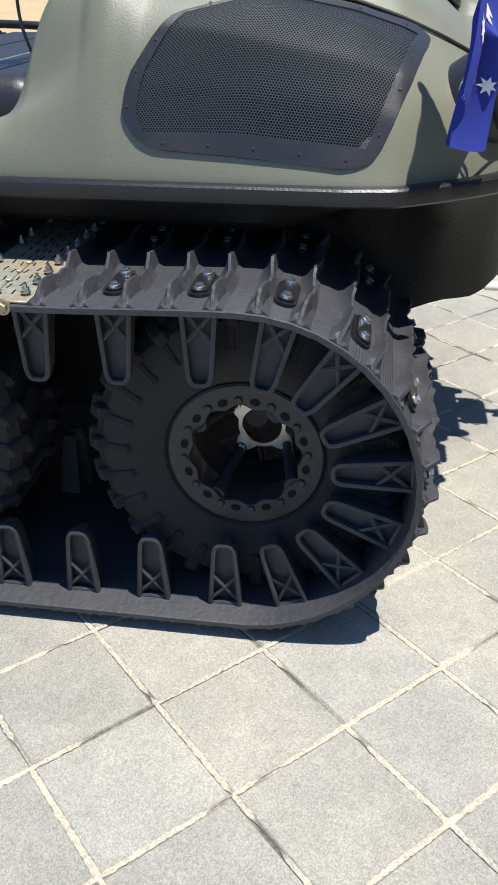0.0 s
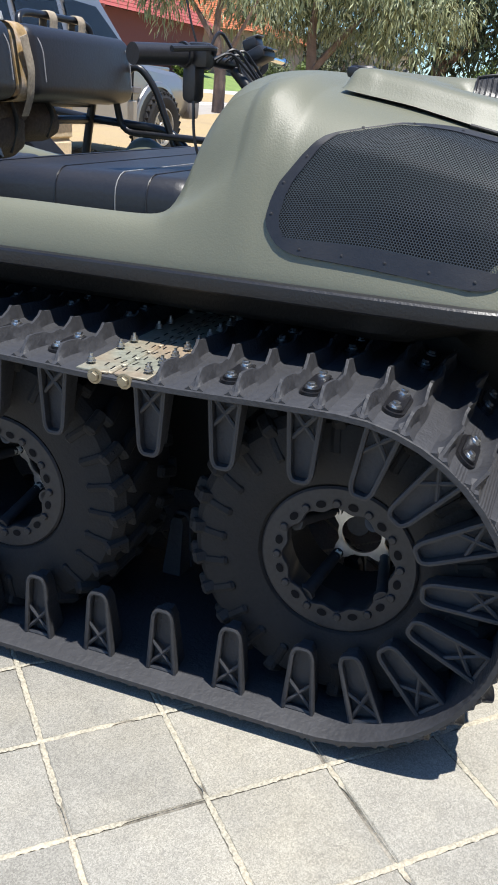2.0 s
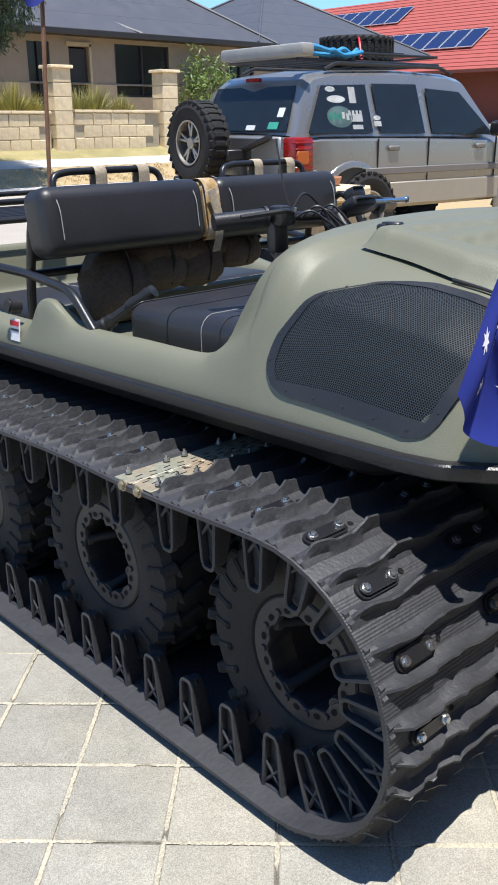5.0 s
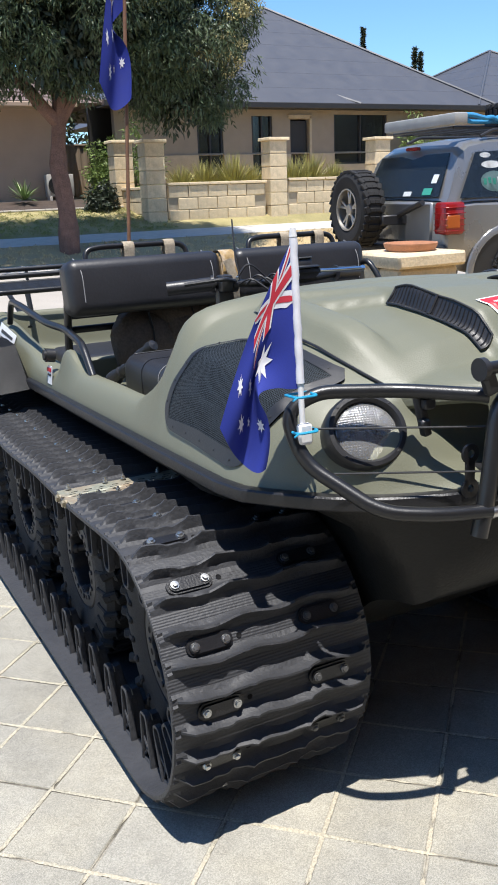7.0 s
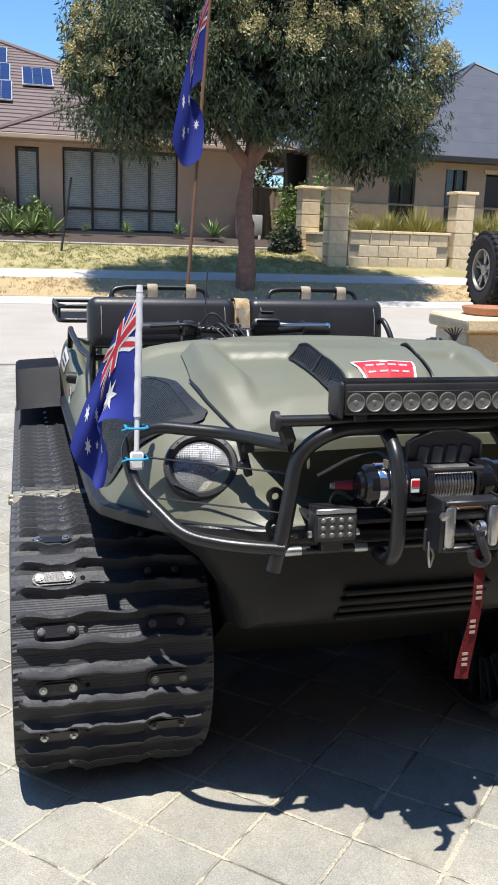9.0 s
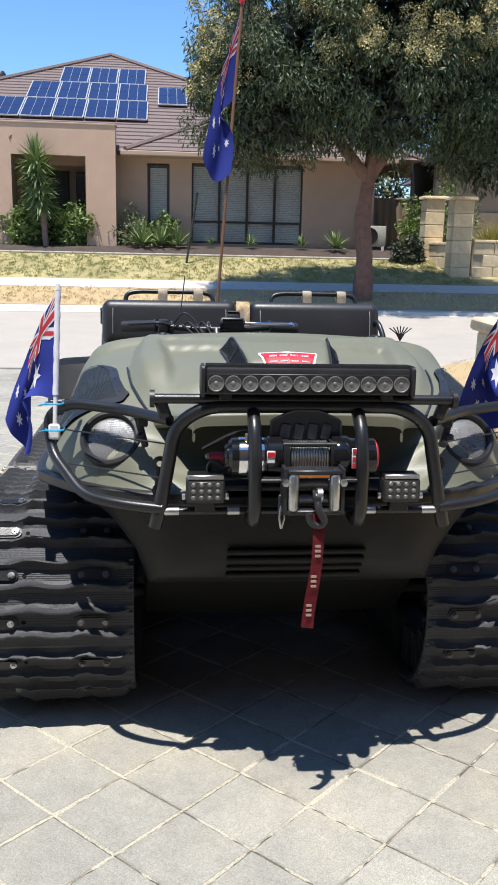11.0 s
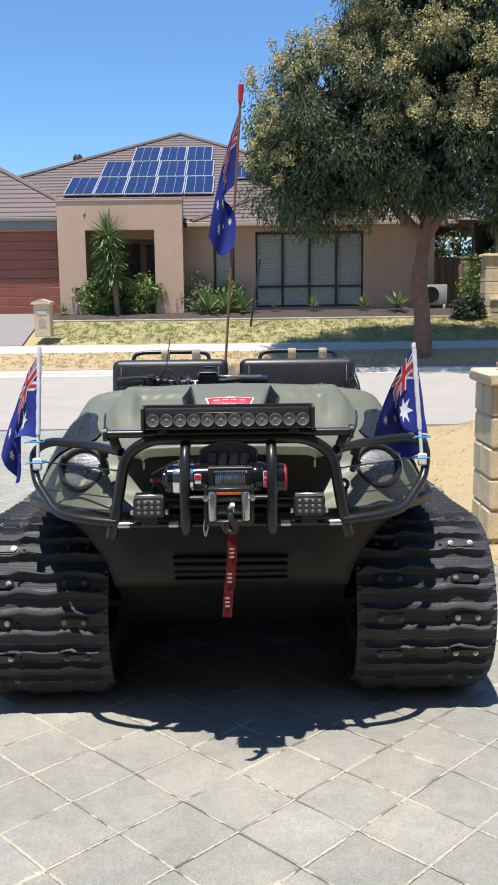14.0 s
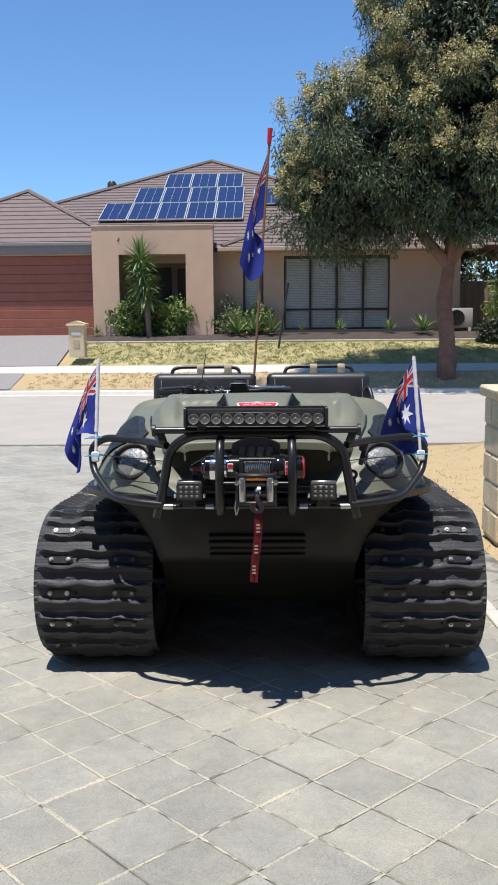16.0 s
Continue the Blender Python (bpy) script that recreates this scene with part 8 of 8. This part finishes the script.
def spiky(name, label, base, r, n, seed, stem=0.0, mat=None, slim=.045, low=.05, lean=0.0):
    """A rosette of sword-shaped leaves, each bent along its length."""
    rng = random.Random(seed)
    base = Vector(base)
    t = thing(name, label, "plant", base, level=True)
    heads = [base + Vector((lean, 0, stem))]
    if stem:
        part("stem", limb(B(), [base - Vector((0, 0, .1)), base + Vector((lean * .4, 0, stem * .5)), heads[0]], .09, .06, 8), BARKG, t)
        heads += [base + Vector((lean * (.93 - .085 * k), 0, stem * (.93 - .085 * k))) for k in range(6)]
    bm = B()
    for h in heads:
        for i in range(n):
            az = rng.uniform(0, 2 * math.pi)
            el = rng.uniform(-1.0, .9 if h is not heads[0] else 1.5) if stem else rng.uniform(low, 1.45)
            L = r * rng.uniform(.75, 1.1) * (1 if not stem or h is heads[0] else .9)
            d = Vector((math.cos(az) * math.cos(el), math.sin(az) * math.cos(el), math.sin(el)))
            s = d.cross(Vector((0, 0, 1))).normalized() * L * slim
            p1, p2 = h + d * L * .5, h + d * L - Vector((0, 0, L * .10 * math.cos(el)))
            nrm = s.cross(d).normalized() * L * .012
            a, b, c1, c2, e = bm.verts.new(h - s * .5), bm.verts.new(h + s * .5), bm.verts.new(p1 + s), bm.verts.new(p1 - s), bm.verts.new(p2)
            mid = bm.verts.new(p1 - nrm)
            bm.faces.new((a, b, c1, mid))
            bm.faces.new((a, mid, c2))
            bm.faces.new((c1, e, mid))
            bm.faces.new((mid, e, c2))
    ob = part("leaves", bm, mat or SPIKE, t, smooth=0)
    ob["kind"] = "stuff"
    return t


ac = thing("air_conditioner", "off-white outdoor air conditioner with dark fan beside house wall", "air conditioner", (6.33, 26.2, 1.2), level=True)
# white casing, its colour greyed for the shade under the tree
part("casing", box(B(), (6.33, 26.2, 1.66), (.84, .32, .66), .02, seg=2), material("shaded_white_enamel", (.42, .40, .36), .5, vary=.1), ac)
part("fan_cowl", lathe(B(), [(.0, .0), (.24, .0), (.255, .012), (.255, .02), (.27, .02), (.27, 0)], 24, Matrix.Translation((6.21, 26.038, 1.66)) @ Matrix.Rotation(math.pi / 2, 4, "X")), DARKF, ac, "dark round fan opening")
for k in range(5):
    part("guard_ring", lathe(B(), [(.05 + .045 * k, .022), (.058 + .045 * k, .022), (.058 + .045 * k, .028), (.05 + .045 * k, .028)], 24, Matrix.Translation((6.21, 26.038, 1.66)) @ Matrix.Rotation(math.pi / 2, 4, "X"), closed=True), TRIM, ac)
for x in (6.0, 6.66):
    part("foot", box(B(), (x, 26.2, 1.20), (.08, .34, .28), .01), CONC, ac)

gy = height(0, 25.4)
spiky("yucca", "tall spiky yucca in front of the portico", (-3.98, 25.2, gy - .05), .84, 110, 1, 2.52, lean=-.25)
shrub("shrub", "leafy green shrub in the portico bed", (-4.72, 25.75, gy), .70, 60, .14, LEAFG, 21)
shrub("shrub", "leafy green shrub in the portico bed", (-3.30, 25.80, gy), .76, 66, .14, LEAFG, 22)
shrub("shrub", "grey-green shrub by the narrow window", (-1.58, 26.0, gy), .72, 46, .11, LEAFO, 23)
shrub("shrub", "small green bush by the narrow window", (-.62, 26.05, gy), .66, 40, .12, LEAFG, 24)
for i, (x, y, r) in enumerate(((-1.08, 25.2, .78), (-.52, 25.3, .76), (.03, 25.3, .70), (2.30, 25.5, .45), (3.93, 25.5, .45), (4.97, 25.3, .72), (-5.75, 25.3, .32), (1.05, 25.5, .3))):
    spiky("spiky_plant", "small green sword-leaved plant in the mulch bed", (x, y, height(x, y) + .12), r, 46, 30 + i)
shrub("shrub", "tall shrub at the corner of the house", (7.75, 25.6, .9), .72, 44, .14, LEAFG, 41, .4, .25, 1.5)
shrub("shrub", "tall dark hedge behind the boundary fence", (7.7, 32.2, 1.0), 1.7, 90, .24, LEAFO, 45, .3, .3, 1.25)
shrub("shrub", "dark shrub at the corner of the lots", (7.0, 24.2, .80), .5, 40, .14, LEAFD, 42)
shrub("shrub", "bright green bush behind the limestone pillar", (8.6, 25.6, 1.0), .9, 50, .16, LEAFG, 43, .3, .25, 1.2)
shrub("shrub", "shrub beside the house wall", (21.0, 26.6, 1.0), 1.1, 50, .2, LEAFG, 44, .3, .25, 1.3)
for i, x in enumerate((9.6, 10.5, 11.4, 12.2, 13.6, 14.4, 15.2)):
    spiky("ornamental_grass", "clump of straw-green ornamental grass behind the wall", (x, 24.2 + .3 * (i % 2), 1.2), 1.0 + .15 * (i % 3), 420, 50 + i, 0, REED, .012, .35)

# ---- houses to the side of the street ----
ROOFR = material("red_tile_roof", (.34, .07, .055), .75, vary=.1, scale=2)
ROOFO = material("orange_tile_roof", (.48, .14, .05), .75, vary=.15, scale=3)
BRICKR = material("dark_red_wall", (.17, .055, .045), .85, vary=.1)
h3 = thing("house_red_roof", "house with red roof, solar panels and dark red walls", "house", (44, 29, 1.0), level=True)
part("wall", box(B(), (46.3, 41.8, 2.2), (13.4, 34.4, 3.2)), BRICKR, h3, smooth=0)
r = part("roof", hip_roof(B(), 38.6, 54.0, 23.6, 60, 3.7, .62), ROOFR, h3, "red tiled hip roof", smooth=0)
part("gutter", box(B(), (38.6, 41.8, 3.68), (.14, 36.4, .16)), BRICKR, h3, smooth=0)
for x, y in [(41.2, 28.6 + 1.08 * k) for k in range(10)] + [(44.2, 36.0 + 1.08 * k) for k in range(7)]:
    m = Matrix.Translation((x, y, 3.7 + .62 * (x - 38.6) + .14)) @ Matrix.Rotation(-math.atan(.62), 4, "Y")
    bm = box(B(), (0, 0, 0), (1.9, 1.03, .04))
    bmesh.ops.transform(bm, matrix=m, verts=bm.verts)
    p = part("solar_panel", bm, ALU, h3, smooth=0)
    bm = box(B(), (0, 0, .024), (1.8, .95, .006))
    bmesh.ops.transform(bm, matrix=m, verts=bm.verts)
    part("cells", bm, SOLAR, p, smooth=0)
h4 = thing("house_orange_roof", "house with bright orange tiled roof behind the trees", "house", (62, 28, 1.4), level=True)
part("wall", box(B(), (70, 31.5, 2.7), (15, 11.6, 3.4)), TANW, h4, smooth=0)
part("roof", hip_roof(B(), 61.5, 78.5, 24.8, 38.2, 4.3, .5), ROOFO, h4, "orange tiled hip roof", smooth=0)
h5 = thing("house_pale", "pale rendered house with a pillared porch up the street", "house", (92, 26, 1.2), level=True)
RENDER = material("pale_render", (.55, .50, .44), .9)
part("wall", box(B(), (96, 26, 2.9), (7, 12, 4.2)), RENDER, h5, smooth=0)
part("roof", hip_roof(B(), 90.6, 101, 18.8, 33.2, 5.0, .4), ROOFG, h5, "grey hip roof", smooth=0)
for y in (20.2, 22.6, 25.0):
    part("porch_pillar", box(B(), (91.6, y, 2.9), (.7, .7, 4.2), .03), RENDER, h5, smooth=0)
for y in (21.4, 28.5):
    part("window", box(B(), (92.48, y, 3.0), (.06, 1.5, 1.6)), DARKF, h5, smooth=0)
tagged(part("front_lawn", sheet(47, 70, 22.0, 28.0, .8, .012), material("watered_lawn", (.17, .24, .06), .95, vary=.25, scale=1.5, fine=50, bump=.4, bump_scale=60), None, smooth=60), "watered green lawn in front of the hedges", "lawn", kind="structure")
for i, (x, y, r_) in enumerate(((48.2, 23.6, .6), (51, 27.0, 1.0), (54.5, 27.6, .95), (58, 27.2, 1.05), (61.0, 24.3, 1.2), (66, 24.0, 1.3), (72, 23.5, 1.2), (79, 23.2, 1.3), (86, 22.8, 1.1), (45, 6, 1.2), (46, 3, 1.3), (57, 4, 1.9))):
    shrub("shrub", "rounded garden shrub beside the street", (x, y, 1.0), r_, 40, .22, (LEAFG, LEAFP, LEAFO)[i % 3], 60 + i)
for i, (x, y, rad) in enumerate(((70, 60, 7), (85, 30, 8), (90, 5, 8), (80, -20, 8), (-30, 70, 6), (14, 75, 6), (40, 78, 7))):
    rs = np.random.RandomState(90 + i)
    t = thing("distant_trees", "dark trees on the skyline", "trees", (x, y, 1.5), level=True, kind="stuff")
    cen = np.array([x, y, 3.5]) + rs.normal(size=(60, 3)) * np.array([rad * .6, rad * .6, 1.3])
    leaves("foliage", cen, np.full(60, 1.6), 60, .7, LEAFD, t, rs, .3, .45)

for x, top in ((48.5, 15.4), (54.5, 14.0), (55.2, 13.6)):
    rs = np.random.RandomState(int(x * 10))
    t = thing("cypress", "slim dark cypress standing behind the roofs", "tree", (x, 70, 1.8), level=True)
    part("trunk", limb(B(), [Vector((x, 70, 1.7)), Vector((x, 70, 8)), Vector((x, 70, top - .6))], .16, .03), BARKG, t)
    k = 34
    zs = np.linspace(3.0, top - .5, k)
    rad = .42 * np.clip((top - zs) / 5, .25, 1)
    leaves("crown", np.column_stack([np.full(k, x) + rs.normal(size=k) * .06, np.full(k, 70.0), zs]), rad, 90, .32, LEAFD, t, rs, -.6, .35)

# ---- grass blades ----
def grass(name, label, x0, x1, y0, y1, n, tall, mat, seed, lift=0.0, keep=None):
    """Thin bent blades in tufts over a stretch of ground."""
    rs = np.random.RandomState(seed)
    hubs = np.stack([rs.uniform(x0, x1, n // 14), rs.uniform(y0, y1, n // 14)], 1)
    p = np.repeat(hubs, 14, 0) + rs.normal(size=(len(hubs) * 14, 2)) * .05
    if keep:
        p = p[[keep(a, b) for a, b in p]]
    m = len(p)
    z = np.array([height(a, b) for a, b in p]) + lift
    a = rs.uniform(0, 6.283, m)
    L = tall * rs.uniform(.5, 1.3, m)
    lean = rs.uniform(.1, .9, m)
    d = np.stack([np.cos(a), np.sin(a)], 1)
    s = np.stack([-np.sin(a), np.cos(a)], 1) * (tall * .07)
    base0 = np.column_stack([p - s, z - .005])
    base1 = np.column_stack([p + s, z - .005])
    mid = np.column_stack([p + d * (L * lean * .35)[:, None], z + L * .6])
    tip = np.column_stack([p + d * (L * lean)[:, None], z + L * (1.1 - .5 * lean)])
    v = np.stack([base0, base1, mid, tip], 1).reshape(-1, 3)
    me = bpy.data.meshes.new(name)
    k = np.arange(m)[:, None] * 4
    f = np.concatenate([k + np.array([[0, 1, 2]]), k + np.array([[1, 3, 2]])], 0)
    me.from_pydata(v.tolist(), [], f.tolist())
    ob = dress(name, me, mat, None, "", 0)
    return tagged(ob, label, "grass", kind="stuff")


DRYBLADE = leaf_material("dry_blade", (.54, .41, .22), .8)
GREENBLADE = leaf_material("lawn_blade", (.26, .27, .09), .8)
grass("dry_grass", "sparse straw-coloured grass on the sandy ground beside the drive", 1.35, 9.0, 1.5, 10.4, 15000, .022, DRYBLADE, 71, -.03, lambda x, y: x > 1.3 + .1 * math.sin(3 * y))
grass("verge_grass", "straw-coloured grass tufts on the far verge", -6.5, 22, 19.35, 20.75, 16000, .06, DRYBLADE, 72)
grass("lawn_grass", "patchy green lawn blades in front of the house", -5.9, 8.5, 22.05, 24.2, 20000, .06, GREENBLADE, 73)

# ---- driveway pavers ----
SIDE, PLAN_X, PLAN_Y, TURN = 0.229, 0.183, -0.303, radians(-45.4)
U = Vector((math.cos(TURN), math.sin(TURN), 0)) * SIDE
V = Vector((U.y, -U.x, 0))
bm = B()
loft(bm, [[D @ Vector((x, y, -0.0030)) for x in (-13.0, 1.52)] for y in (-9.0, 10.62)])
drive = tagged(part("driveway", bm, JOINT, None), "driveway of square grey concrete pavers with sandy joints, laid diagonally", "driveway", kind="structure")
rng = random.Random(4)


def paver_mesh():
    bm = B()
    h, b = SIDE / 2 - 0.0034, 0.0035
    lo = [bm.verts.new((sx * h, sy * h, -0.012)) for sx, sy in ((-1, -1), (1, -1), (1, 1), (-1, 1))]
    mid = [bm.verts.new((sx * h, sy * h, -0.0035)) for sx, sy in ((-1, -1), (1, -1), (1, 1), (-1, 1))]
    top = [bm.verts.new((sx * (h - b), sy * (h - b), 0)) for sx, sy in ((-1, -1), (1, -1), (1, 1), (-1, 1))]
    for a, c in ((lo, mid), (mid, top)):
        for k in range(4):
            bm.faces.new((a[k], a[(k + 1) % 4], c[(k + 1) % 4], c[k]))
    bm.faces.new(top)
    return bm


pm = shared("paver", paver_mesh(), PAVER, 0)
tmp = paver_mesh()
tmp.verts.index_update()
pv, pf = [v.co.copy() for v in tmp.verts], [[v.index for v in f.verts] for f in tmp.faces]
tmp.free()
near, rest_v, rest_f = 0, [], []
cells = []
for i in range(-90, 91):
    for j in range(-90, 91):
        c = Vector((PLAN_X, PLAN_Y, 0)) + (i + 0.5) * U + (j + 0.5) * V
        if -12.9 < c.x < 1.46 and -8.9 < c.y < 10.5:
            d = min((c - Vector(p)).length for p in ((-1.3, 0.6, 0), (-0.9, -0.2, 0), (0.2, -0.6, 0), (0.5, -0.9, 0)))
            cells.append((d, c))
cells.sort(key=lambda q: q[0])
for n, (d, c) in enumerate(cells):
    m = D @ Matrix.Translation(c + Vector((0, 0, rng.uniform(-0.0015, 0.0015)))) @ Euler((rng.gauss(0, 0.003), rng.gauss(0, 0.003), TURN + rng.gauss(0, 0.004) + rng.choice((0, 1, 2, 3)) * math.pi / 2)).to_matrix().to_4x4()
    if n < 290:
        piece("paver", pm, drive, m)
    else:
        k = len(rest_v)
        rest_v += [tuple(m @ v) for v in pv]
        rest_f += [[k + q for q in f] for f in pf]
rest = dress("pavers_far", mesh_xyz("pavers_far", rest_v, rest_f), PAVERS, drive, "", 0)
rest["kind"] = "stuff"
# sand swept over the joints, uneven and broken
sv, sf = [], []
for n, (d, c) in enumerate(cells[:2000]):
    for e, o in ((U, V), (V, U)):
        a = c + (o - e) / 2
        full = .86 if c.x < -.35 else .62
        k0, on = len(sv), rng.random() < full
        wl, wr = rng.uniform(.001, .005), rng.uniform(.001, .005)
        heavy = rng.random() < .08
        amt, low = rng.random(), rng.random() < .25
        for i in range(41):
            if rng.random() < .14:
                on = rng.random() < full
            amt += ((1.0 if on else .06) - amt) * .5
            wl, wr = (rng.uniform(.0022, .0052) + (rng.uniform(0, .006) if heavy else 0) for k in range(2))
            p = a + e * (i / 40)
            q = o.normalized()
            z = Vector((0, 0, .0007 + rng.uniform(0, .0005)))
            sv += [tuple(D @ (p - q * (wl + .0012) * amt - z * .6)), tuple(D @ (p + z * 1.5)), tuple(D @ (p + q * (wr + .0012) * amt - z * .6))]
            if i:
                k = k0 + 3 * i
                sf += [[k - 3, k, k + 1, k - 2], [k - 2, k + 1, k + 2, k - 1]]
ob = dress("swept_sand", mesh_xyz("swept_sand", sv, sf), SPILL, drive, "", 60)
ob["kind"] = "stuff"
bm = B()
for i in range(40):
    y = -7 + 0.42 * i
    box(bm, (1.18, y, 0.0), (0.075, 0.41, 0.03), 0.006)
bmesh.ops.transform(bm, matrix=D, verts=bm.verts)
tagged(part("driveway_edging", bm, CONC, None), "cream concrete edging strip beside the driveway", "edging", kind="structure")
